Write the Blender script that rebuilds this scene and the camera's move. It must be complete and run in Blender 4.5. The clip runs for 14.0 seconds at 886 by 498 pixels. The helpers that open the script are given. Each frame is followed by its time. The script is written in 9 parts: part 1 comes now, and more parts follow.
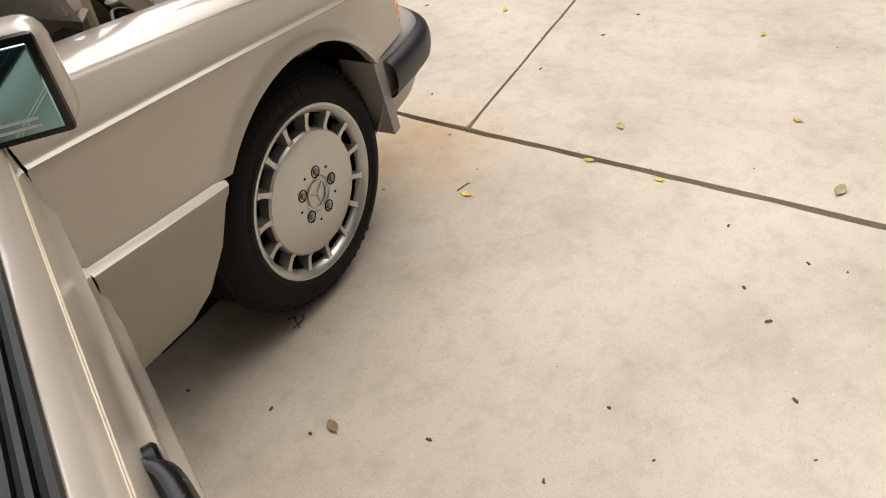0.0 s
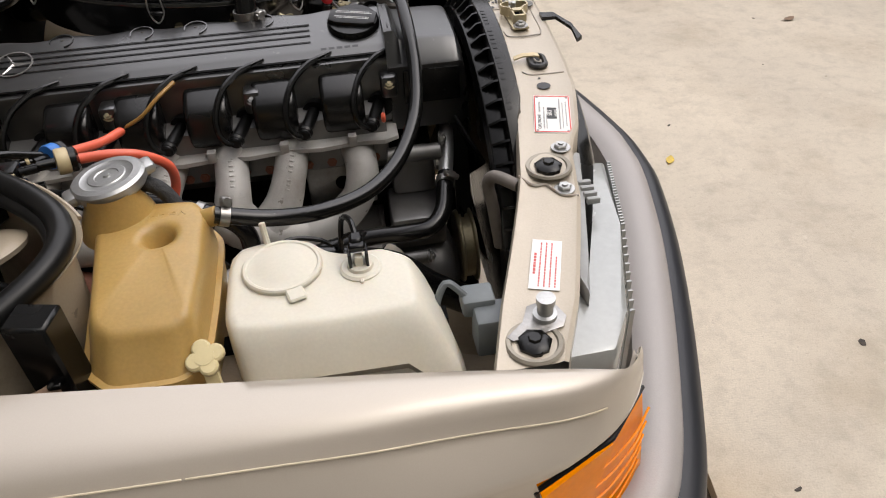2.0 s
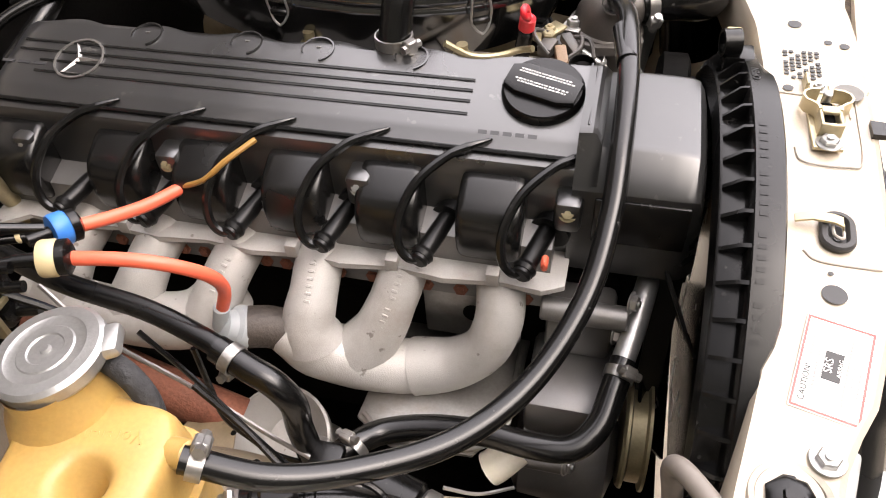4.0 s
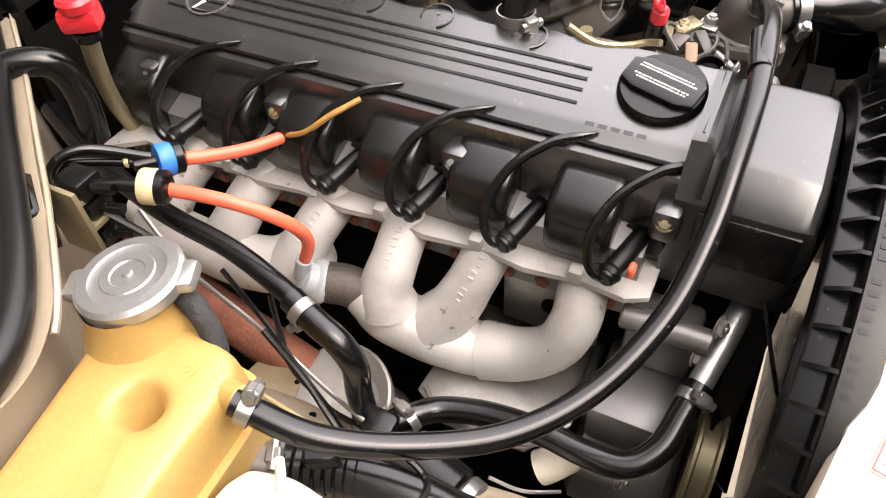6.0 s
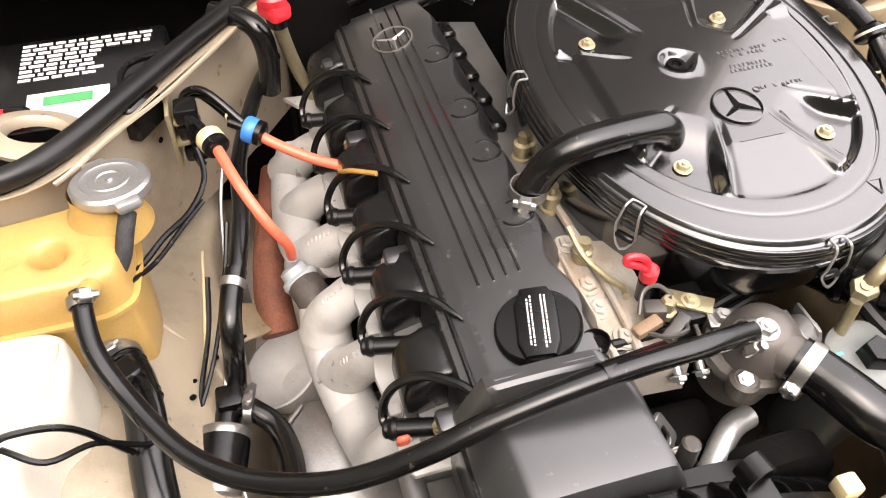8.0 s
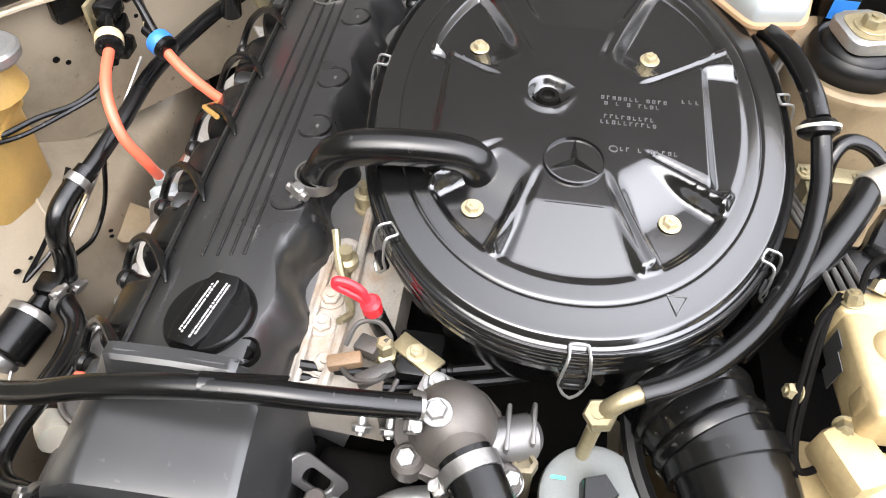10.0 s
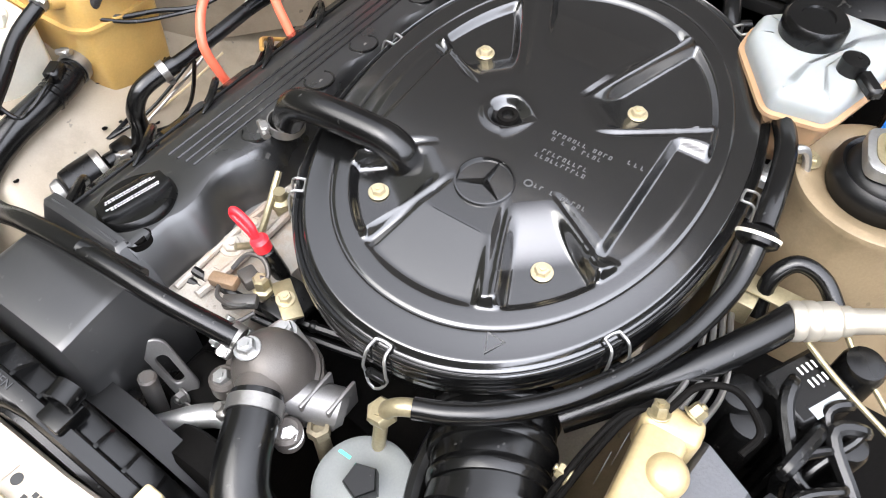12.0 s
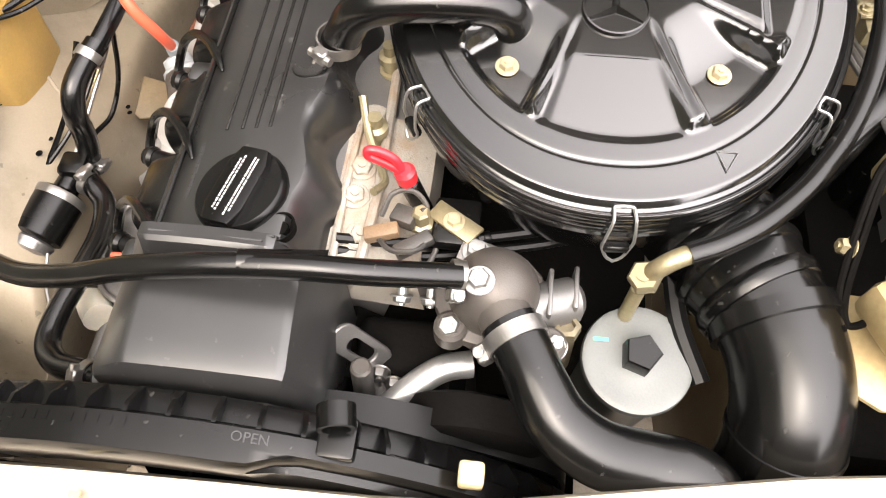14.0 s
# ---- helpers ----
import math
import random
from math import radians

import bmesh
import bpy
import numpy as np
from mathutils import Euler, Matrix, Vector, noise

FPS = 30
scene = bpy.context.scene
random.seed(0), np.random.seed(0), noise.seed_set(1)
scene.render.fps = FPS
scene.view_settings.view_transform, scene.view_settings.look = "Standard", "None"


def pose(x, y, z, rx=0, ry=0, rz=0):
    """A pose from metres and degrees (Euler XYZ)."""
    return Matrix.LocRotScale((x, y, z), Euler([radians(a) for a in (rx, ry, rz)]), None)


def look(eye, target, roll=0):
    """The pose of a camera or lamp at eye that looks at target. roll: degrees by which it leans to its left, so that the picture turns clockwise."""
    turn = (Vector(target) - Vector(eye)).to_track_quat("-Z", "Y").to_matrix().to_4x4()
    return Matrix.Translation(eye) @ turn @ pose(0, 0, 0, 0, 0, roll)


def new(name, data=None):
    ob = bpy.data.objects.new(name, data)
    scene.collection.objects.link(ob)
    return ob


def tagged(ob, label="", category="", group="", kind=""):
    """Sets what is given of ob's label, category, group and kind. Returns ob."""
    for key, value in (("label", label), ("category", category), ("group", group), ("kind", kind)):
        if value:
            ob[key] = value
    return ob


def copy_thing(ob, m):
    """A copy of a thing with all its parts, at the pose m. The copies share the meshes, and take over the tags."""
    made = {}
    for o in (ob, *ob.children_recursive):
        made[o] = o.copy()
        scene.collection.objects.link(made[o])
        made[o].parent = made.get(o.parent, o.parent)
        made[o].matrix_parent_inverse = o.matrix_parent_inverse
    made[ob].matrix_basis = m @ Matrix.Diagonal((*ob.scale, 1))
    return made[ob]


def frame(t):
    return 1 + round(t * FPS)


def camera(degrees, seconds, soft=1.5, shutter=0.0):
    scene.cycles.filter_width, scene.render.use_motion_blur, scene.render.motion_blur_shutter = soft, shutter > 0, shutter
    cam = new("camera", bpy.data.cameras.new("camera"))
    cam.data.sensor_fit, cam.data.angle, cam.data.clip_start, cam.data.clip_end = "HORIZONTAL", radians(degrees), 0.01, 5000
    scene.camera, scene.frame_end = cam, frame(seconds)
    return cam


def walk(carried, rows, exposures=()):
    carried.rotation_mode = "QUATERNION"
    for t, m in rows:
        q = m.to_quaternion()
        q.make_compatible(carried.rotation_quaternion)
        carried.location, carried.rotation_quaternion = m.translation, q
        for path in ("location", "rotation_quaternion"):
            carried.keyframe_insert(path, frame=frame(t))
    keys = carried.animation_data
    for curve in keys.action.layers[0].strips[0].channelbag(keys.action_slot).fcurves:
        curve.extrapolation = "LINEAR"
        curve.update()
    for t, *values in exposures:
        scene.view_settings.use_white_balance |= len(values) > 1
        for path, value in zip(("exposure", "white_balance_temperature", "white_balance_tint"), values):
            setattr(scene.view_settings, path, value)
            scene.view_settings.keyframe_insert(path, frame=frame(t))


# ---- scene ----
cam = camera(61.8, 14.0, soft=1.05)
PATH = [
    (0, (-1.054, -1.799, 1.246), (0.238, -0.92, -0.001), -8.8),
    (0.3, (-0.824, -1.766, 1.25), (0.339, -0.692, 0.027), -8.3),
    (0.5, (-0.668, -1.7, 1.242), (0.406, -0.533, 0.024), -7.3),
    (0.8, (-0.439, -1.637, 1.253), (0.486, -0.323, 0.062), -7.0),
    (1, (-0.273, -1.573, 1.239), (0.541, -0.193, 0.042), -6.4),
    (1.2, (-0.124, -1.529, 1.213), (0.578, -0.08, 0.027), -6.0),
    (1.5, (0.07, -1.393, 1.228), (0.582, 0.1, -0.001), -4.4),
    (2, (0.29, -1.115, 1.251), (0.481, 0.411, -0.027), -3.2),
    (2.5, (0.399, -0.924, 1.239), (0.275, 0.579, -0.075), -3.6),
    (3, (0.392, -0.735, 1.228), (0.083, 0.698, -0.133), -5.1),
    (3.2, (0.367, -0.687, 1.229), (0.059, 0.693, -0.185), -4.5),
    (5.3, (0.372, -0.613, 1.201), (-0.193, 0.59, -0.294), -5.9),
    (5.5, (0.374, -0.61, 1.204), (-0.211, 0.565, -0.304), -6.1),
    (6, (0.38, -0.613, 1.214), (-0.257, 0.547, -0.285), -4.1),
    (6.5, (0.463, -0.591, 1.264), (-0.374, 0.458, -0.219), -3.9),
    (7, (0.612, -0.499, 1.313), (-0.453, 0.335, -0.16), -2.8),
    (7.2, (0.639, -0.457, 1.326), (-0.5, 0.288, -0.139), -2.0),
    (9.3, (0.622, 0.002, 1.318), (-0.674, 0.025, -0.205), 3.3),
    (9.5, (0.61, 0.029, 1.314), (-0.685, 0.018, -0.21), 3.2),
    (10, (0.606, 0.122, 1.312), (-0.657, 0.012, -0.235), 3.7),
    (10.5, (0.628, 0.212, 1.326), (-0.592, -0.014, -0.242), 4.0),
    (11, (0.608, 0.274, 1.338), (-0.577, -0.06, -0.238), 3.1),
    (11.5, (0.534, 0.321, 1.34), (-0.611, -0.15, -0.23), 4.2),
    (12, (0.52, 0.387, 1.351), (-0.494, -0.259, -0.248), 2.6),
    (12.5, (0.524, 0.38, 1.34), (-0.37, -0.295, -0.316), -2.0),
    (13, (0.516, 0.282, 1.316), (-0.369, -0.226, -0.404), -3.7),
    (13.5, (0.547, 0.201, 1.29), (-0.374, -0.084, -0.462), -1.7),
    (14, (0.594, 0.107, 1.297), (-0.36, -0.011, -0.457), -0.3),
]
walk(cam, [(t, look(eye, target, roll)) for t, eye, target, roll in PATH],
     exposures=[(0.0, 0.54, 6600, 8.5), (1.0, 0.58, 6600, 8.5), (1.5, 0.50, 6600, 8.5), (2.0, 0.34, 6550, 9), (3.0, 0.98, 6700, 12.5), (5.4, 1.87, 6900, 14), (7.2, 1.80, 7000, 13), (9.3, 2.05, 7000, 10.5), (10.2, 2.00, 6200, 8), (12.0, 1.88, 6150, 8), (12.6, 1.96, 6800, 10.5), (14.0, 2.08, 7050, 10.5)])

# ---- light: bright open shade, soft sky from the front and above ----
world = bpy.data.worlds.new("sky")
scene.world = world
world.use_nodes = True
wn, wl = world.node_tree.nodes, world.node_tree.links
sky = wn.new("ShaderNodeTexSky")
sky.sky_type = 'NISHITA'
sky.sun_disc = False
sky.sun_elevation = radians(58)
sky.sun_rotation = radians(100)
sky.air_density, sky.dust_density = 1.0, 3.0
haze = wn.new("ShaderNodeHueSaturation")
haze.inputs["Saturation"].default_value = 0.3
wl.new(sky.outputs[0], haze.inputs["Color"])
warm = wn.new("ShaderNodeVectorMath")
warm.operation = 'MULTIPLY'
warm.inputs[1].default_value = (1.04, 1.0, 1.0)
cloud = wn.new("ShaderNodeMix")
cloud.data_type = 'RGBA'
cloud.inputs[0].default_value = 0.65
cloud.inputs[7].default_value = (2.5, 2.5, 2.58, 1)
wl.new(haze.outputs[0], cloud.inputs[6])
wl.new(cloud.outputs[2], warm.inputs[0])
# an overcast sky, a little brighter overhead than at the horizon
wco = wn.new("ShaderNodeTexCoord")
wxyz = wn.new("ShaderNodeSeparateXYZ")
wl.new(wco.outputs["Generated"], wxyz.inputs[0])
lift = wn.new("ShaderNodeMapRange")
lift.inputs[1].default_value, lift.inputs[2].default_value = 0.0, 1.0
lift.inputs[3].default_value, lift.inputs[4].default_value = 0.8, 2.5
wl.new(wxyz.outputs["Z"], lift.inputs[0])
over = wn.new("ShaderNodeVectorMath")
over.operation = 'SCALE'
wl.new(warm.outputs[0], over.inputs[0])
# the cloud is thinner ahead of the car and on its driver side
side = wn.new("ShaderNodeMath")
side.operation = 'MULTIPLY_ADD'
wl.new(wxyz.outputs["X"], side.inputs[0])
side.inputs[1].default_value, side.inputs[2].default_value = 0.45, 1.0
thin = wn.new("ShaderNodeMapRange")
thin.interpolation_type = 'SMOOTHSTEP'
thin.inputs[1].default_value, thin.inputs[2].default_value = -0.5, 0.75
thin.inputs[3].default_value, thin.inputs[4].default_value = 0.55, 2.1
wl.new(wxyz.outputs["Y"], thin.inputs[0])
aside = wn.new("ShaderNodeMath")
aside.operation = 'MULTIPLY'
wl.new(thin.outputs[0], aside.inputs[0])
wl.new(side.outputs[0], aside.inputs[1])
veil = wn.new("ShaderNodeMath")
veil.operation = 'MULTIPLY'
wl.new(lift.outputs[0], veil.inputs[0])
wl.new(aside.outputs[0], veil.inputs[1])
wl.new(veil.outputs[0], over.inputs["Scale"])
wl.new(over.outputs[0], wn["Background"].inputs[0])
wn["Background"].inputs[1].default_value = 0.15

sun_data = bpy.data.lights.new("sun", 'SUN')
sun_data.energy, sun_data.angle, sun_data.color = 0.45, radians(40), (1.0, 0.93, 0.82)
sun = new("sun", sun_data)
sun.matrix_world = look((4, -2.5, 7), (0, 0, 0))


# ---- materials ----
def mat(name, color, rough=0.5, metal=0.0, vary=0.12, scale=8.0, bump=0.0, bump_scale=120.0, coat=0.0, dirt=None, dirt_amount=0.25,
        dirt_scale=5.0, spec=0.5, trans=0.0, sss=0.0, rough_vary=0.12, rnd=0.0, fleck=0.0, fleck_color=(0.3, 0.29, 0.27), fleck_scale=75.0, ior=1.5):
    """A principled material: two scales of colour change, a worn or dirty second colour, uneven gloss and fine relief."""
    m = bpy.data.materials.new(name)
    m.use_nodes = True
    n, l = m.node_tree.nodes, m.node_tree.links
    b = n["Principled BSDF"]
    co = n.new("ShaderNodeTexCoord")
    big = n.new("ShaderNodeTexNoise")
    big.inputs["Scale"].default_value, big.inputs["Detail"].default_value = scale, 6
    l.new(co.outputs["Object"], big.inputs["Vector"])
    fine = n.new("ShaderNodeTexNoise")
    fine.inputs["Scale"].default_value, fine.inputs["Detail"].default_value = bump_scale, 4
    l.new(co.outputs["Object"], fine.inputs["Vector"])
    tone = n.new("ShaderNodeMapRange")
    tone.inputs[1].default_value, tone.inputs[2].default_value = 0.3, 0.7
    tone.inputs[3].default_value, tone.inputs[4].default_value = 1 - vary, 1 + vary
    l.new(big.outputs[0], tone.inputs[0])
    grain = n.new("ShaderNodeMapRange")
    grain.inputs[1].default_value, grain.inputs[2].default_value = 0.3, 0.7
    grain.inputs[3].default_value, grain.inputs[4].default_value = 1 - vary * 0.6, 1 + vary * 0.6
    l.new(fine.outputs[0], grain.inputs[0])
    mul = n.new("ShaderNodeMath")
    mul.operation = 'MULTIPLY'
    l.new(tone.outputs[0], mul.inputs[0])
    l.new(grain.outputs[0], mul.inputs[1])
    last = mul.outputs[0]
    if rnd:
        info = n.new("ShaderNodeObjectInfo")
        r = n.new("ShaderNodeMapRange")
        r.inputs[3].default_value, r.inputs[4].default_value = 1 - rnd, 1 + rnd
        l.new(info.outputs["Random"], r.inputs[0])
        m2 = n.new("ShaderNodeMath")
        m2.operation = 'MULTIPLY'
        l.new(last, m2.inputs[0])
        l.new(r.outputs[0], m2.inputs[1])
        last = m2.outputs[0]
    col = n.new("ShaderNodeVectorMath")
    col.operation = 'SCALE'
    col.inputs[0].default_value = color
    l.new(last, col.inputs["Scale"])
    out = col.outputs[0]
    if dirt:
        spots = n.new("ShaderNodeTexNoise")
        spots.inputs["Scale"].default_value, spots.inputs["Detail"].default_value = dirt_scale, 8
        spots.inputs["Roughness"].default_value = 0.65
        l.new(co.outputs["Object"], spots.inputs["Vector"])
        ramp = n.new("ShaderNodeMapRange")
        ramp.inputs[1].default_value, ramp.inputs[2].default_value = 0.5, 0.75
        ramp.inputs[3].default_value, ramp.inputs[4].default_value = 0, dirt_amount * 2
        l.new(spots.outputs[0], ramp.inputs[0])
        mix = n.new("ShaderNodeMix")
        mix.data_type = 'RGBA'
        l.new(ramp.outputs[0], mix.inputs[0])
        l.new(out, mix.inputs[6])
        mix.inputs[7].default_value = (*dirt, 1)
        out = mix.outputs[2]
    if fleck:
        chips = n.new("ShaderNodeTexNoise")
        chips.inputs["Scale"].default_value, chips.inputs["Detail"].default_value = fleck_scale, 3
        l.new(co.outputs["Object"], chips.inputs["Vector"])
        cut = n.new("ShaderNodeMapRange")
        cut.inputs[1].default_value, cut.inputs[2].default_value = 0.685, 0.72
        cut.inputs[3].default_value, cut.inputs[4].default_value = 0, fleck
        l.new(chips.outputs[0], cut.inputs[0])
        worn = n.new("ShaderNodeMix")
        worn.data_type = 'RGBA'
        l.new(cut.outputs[0], worn.inputs[0])
        l.new(out, worn.inputs[6])
        worn.inputs[7].default_value = (*fleck_color, 1)
        out = worn.outputs[2]
    l.new(out, b.inputs["Base Color"])
    rr = n.new("ShaderNodeMapRange")
    rr.inputs[1].default_value, rr.inputs[2].default_value = 0.3, 0.7
    rr.inputs[3].default_value, rr.inputs[4].default_value = max(rough * (1 - rough_vary), 0.02), min(rough * (1 + rough_vary), 1)
    l.new(big.outputs[0], rr.inputs[0])
    l.new(rr.outputs[0], b.inputs["Roughness"])
    b.inputs["Metallic"].default_value = metal
    b.inputs["Specular IOR Level"].default_value = spec
    b.inputs["IOR"].default_value = ior
    b.inputs["Coat Weight"].default_value = coat
    b.inputs["Coat Roughness"].default_value = 0.06
    b.inputs["Transmission Weight"].default_value = trans
    if sss:
        b.inputs["Subsurface Weight"].default_value = sss
        b.inputs["Subsurface Radius"].default_value = (0.02, 0.012, 0.006)
    if bump:
        bp = n.new("ShaderNodeBump")
        bp.inputs["Strength"].default_value, bp.inputs["Distance"].default_value = bump, 0.002
        l.new(fine.outputs[0], bp.inputs["Height"])
        l.new(bp.outputs[0], b.inputs["Normal"])
    return m


PAINT = mat("champagne paint", (0.43, 0.38, 0.315), 0.34, 0.2, 0.03, 3, 0.006, 900, coat=1.0, dirt=(0.48, 0.44, 0.38), dirt_amount=0.08)
BAYPAINT = mat("bay paint", (0.33, 0.275, 0.20), 0.42, 0.15, 0.06, 5, 0.1, 400, coat=0.3, dirt=(0.13, 0.105, 0.07), dirt_amount=0.32, dirt_scale=9, fleck=0.5, fleck_color=(0.07, 0.055, 0.04), fleck_scale=60)
PINSTRIPE = mat("pinstripe gold", (0.56, 0.49, 0.36), 0.4)
CLAD = mat("cladding paint", (0.30, 0.27, 0.225), 0.42, 0.3, 0.03, 3, 0.03, 700, coat=0.4)
BUMPER = mat("bumper skin", (0.345, 0.318, 0.30), 0.45, 0.1, 0.05, 4, 0.12, 500, coat=0.1)
BUMPRUB = mat("bumper rubber", (0.020, 0.021, 0.025), 0.4, 0, 0.12, 6, 0.025, 900, spec=0.35)
RUBBER = mat("black rubber", (0.004, 0.004, 0.004), 0.33, 0, 0.2, 14, 0.02, 900, dirt=(0.04, 0.037, 0.034), dirt_amount=0.1, spec=0.3)
HOSE = mat("hose rubber", (0.003, 0.003, 0.003), 0.22, 0, 0.2, 20, 0.010, 1200, dirt=(0.035, 0.033, 0.03), dirt_amount=0.07, dirt_scale=14, fleck=0.07, fleck_scale=130)
TYRE = mat("tyre rubber", (0.013, 0.0125, 0.012), 0.7, 0, 0.2, 12, 0.15, 900, dirt=(0.022, 0.02, 0.017), dirt_amount=0.14, spec=0.14)
ALLOY = mat("silver alloy paint", (0.52, 0.50, 0.47), 0.32, 0.75, 0.05, 10, 0.1, 300, coat=0.2, dirt=(0.2, 0.18, 0.15), dirt_amount=0.1)
BLACKPL = mat("black plastic", (0.003, 0.003, 0.003), 0.26, 0, 0.15, 12, 0.010, 1400, dirt=(0.035, 0.033, 0.03), dirt_amount=0.06, dirt_scale=11, spec=0.35, fleck=0.08, fleck_scale=110)
COVER = mat("black crackle paint", (0.012, 0.012, 0.0122), 0.30, 0.0, 0.16, 9, 0.018, 1300, dirt=(0.07, 0.066, 0.06), dirt_amount=0.07, dirt_scale=12, spec=0.7, fleck=0.14, fleck_scale=60, ior=1.8)
GLOSSBLK = mat("gloss black enamel", (0.0035, 0.0035, 0.0035), 0.19, 0, 0.12, 6, 0.012, 300, coat=0.5, dirt=(0.03, 0.028, 0.026), dirt_amount=0.035, dirt_scale=12, spec=0.85, ior=1.62)
CASTALU = mat("cast aluminium", (0.20, 0.195, 0.19), 0.42, 0.75, 0.12, 16, 0.06, 900, dirt=(0.12, 0.10, 0.08), dirt_amount=0.18, dirt_scale=14)
MANIFOLD = mat("dull cast manifold", (0.45, 0.44, 0.42), 0.58, 0.3, 0.1, 14, 0.2, 900, dirt=(0.22, 0.17, 0.13), dirt_amount=0.28, dirt_scale=10, fleck=0.6, fleck_color=(0.09, 0.07, 0.05), fleck_scale=70)
STEEL = mat("dull steel", (0.34, 0.33, 0.315), 0.35, 0.9, 0.1, 30, 0.15, 300, dirt=(0.2, 0.15, 0.1), dirt_amount=0.2, dirt_scale=20)
ZINC = mat("zinc plate", (0.44, 0.44, 0.43), 0.36, 0.85, 0.08, 15, 0.15, 300)
BRASS = mat("yellow passivate", (0.33, 0.285, 0.175), 0.38, 0.65, 0.15, 20, 0.15, 300, dirt=(0.2, 0.14, 0.06), dirt_amount=0.25, dirt_scale=20)
RUST = mat("rusty iron", (0.20, 0.075, 0.045), 0.7, 0.3, 0.3, 30, 0.5, 300)
# near-black base: the deep shade of gaps, holes and bay depths put into colour
DARK = mat("near-black iron and shade", (0.004, 0.0037, 0.0034), 0.7, 0.1, 0.3, 10, 0.3, 200, dirt=(0.03, 0.024, 0.018), dirt_amount=0.08, dirt_scale=9, spec=0.06)
TANKY = mat("aged yellow polythene", (0.40, 0.258, 0.082), 0.34, 0, 0.10, 7, 0.03, 300, sss=0.25, dirt=(0.60, 0.36, 0.11), dirt_amount=0.2, dirt_scale=6)
TANKW = mat("white polythene", (0.62, 0.585, 0.49), 0.36, 0, 0.05, 7, 0.03, 300, sss=0.12, dirt=(0.5, 0.45, 0.34), dirt_amount=0.15)
REDPL = mat("red plastic", (0.62, 0.02, 0.03), 0.32, 0, 0.06, 10, coat=0.2)
REDTUBE = mat("coral tube", (0.75, 0.13, 0.07), 0.38, 0, 0.06, 20)
BLUEPL = mat("blue plastic", (0.03, 0.16, 0.50), 0.4, 0, 0.06, 20)
YELPL = mat("cream plastic", (0.55, 0.45, 0.26), 0.4, 0, 0.06, 20)
GREYPL = mat("grey plastic", (0.30, 0.32, 0.33), 0.45, 0, 0.06, 20)
WHITEPAPER = mat("white label", (0.78, 0.76, 0.73), 0.5, 0, 0.04, 20)
WHITEINK = mat("white ink", (0.62, 0.62, 0.60), 0.5, 0, 0.05, 30)
REDINK = mat("red ink", (0.62, 0.10, 0.09), 0.5, 0, 0.05, 30)
DARKINK = mat("dark ink", (0.03, 0.03, 0.03), 0.5, 0, 0.05, 30)
EMBOSS = mat("embossed black", (0.035, 0.035, 0.037), 0.3, 0, 0.1, 30)
AMBER = mat("amber lens", (0.86, 0.255, 0.0), 0.2, 0, 0.06, 12, coat=0.0, spec=0.25)
CLEARLENS = mat("ribbed clear lens", (0.34, 0.35, 0.34), 0.25, 0.1, 0.06, 12, coat=0.6)
FADED = mat("faded black plastic", (0.018, 0.018, 0.0182), 0.30, 0, 0.1, 9, 0.006, 1600, dirt=(0.08, 0.076, 0.07), dirt_amount=0.05, spec=0.7, dirt_scale=14, fleck=0.1, fleck_scale=90, ior=1.6)
BARREL = mat("satin black casting paint", (0.005, 0.005, 0.005), 0.26, 0, 0.15, 12, 0.014, 900, dirt=(0.04, 0.037, 0.033), dirt_amount=0.08, dirt_scale=14, spec=0.5)
# bay paint again, darker and browner: the driver side's shade put into its colour
BAYSHADE = mat("shaded bay paint", (0.25, 0.19, 0.115), 0.42, 0.1, 0.08, 6, 0.12, 400, coat=0.3, dirt=(0.10, 0.07, 0.035), dirt_amount=0.35, dirt_scale=8, fleck=0.4, fleck_color=(0.07, 0.05, 0.03), fleck_scale=60)
STAINED = mat("stained pale casting", (0.36, 0.33, 0.285), 0.5, 0.25, 0.14, 20, 0.25, 600, dirt=(0.26, 0.14, 0.06), dirt_amount=0.35, dirt_scale=22, fleck=0.4, fleck_color=(0.06, 0.045, 0.03), fleck_scale=90)
GREYINK = mat("faded grey ink", (0.30, 0.29, 0.28), 0.5, 0, 0.05, 30)
NUTPLATE = mat("pale yellow passivate", (0.50, 0.43, 0.28), 0.35, 0.6, 0.1, 20)
CARPAPER = mat("heat board", (0.20, 0.13, 0.085), 0.8, 0, 0.2, 60, 0.6, 300)


# ---- building helpers ----
def thing(name, at, label, category, group="", kind=""):
    ob = new(name)
    ob.empty_display_size = 0.05
    ob.location = at
    bpy.context.view_layer.update()
    return tagged(ob, label, category, group, kind)


def finish(bm, sharp=38):
    bmesh.ops.remove_doubles(bm, verts=bm.verts, dist=1e-5)
    bmesh.ops.recalc_face_normals(bm, faces=bm.faces)
    lim = math.cos(radians(sharp))
    for f in bm.faces:
        f.smooth = True
    for e in bm.edges:
        if len(e.link_faces) == 2:
            e.smooth = e.link_faces[0].normal.dot(e.link_faces[1].normal) > lim


def part(name, bm, material, parent, label="", sharp=38):
    """Links a bmesh, given in world places, as one mesh under a thing or a part."""
    finish(bm, sharp)
    me = bpy.data.meshes.new(name)
    bm.to_mesh(me)
    bm.free()
    for mm in (material if isinstance(material, (list, tuple)) else (material,)):
        me.materials.append(mm)
    ob = new(name, me)
    if parent is not None:
        ob.parent = parent
        ob.matrix_parent_inverse = (Matrix.Translation(parent.location) if parent.parent is None else Matrix()).inverted()
    return tagged(ob, label)


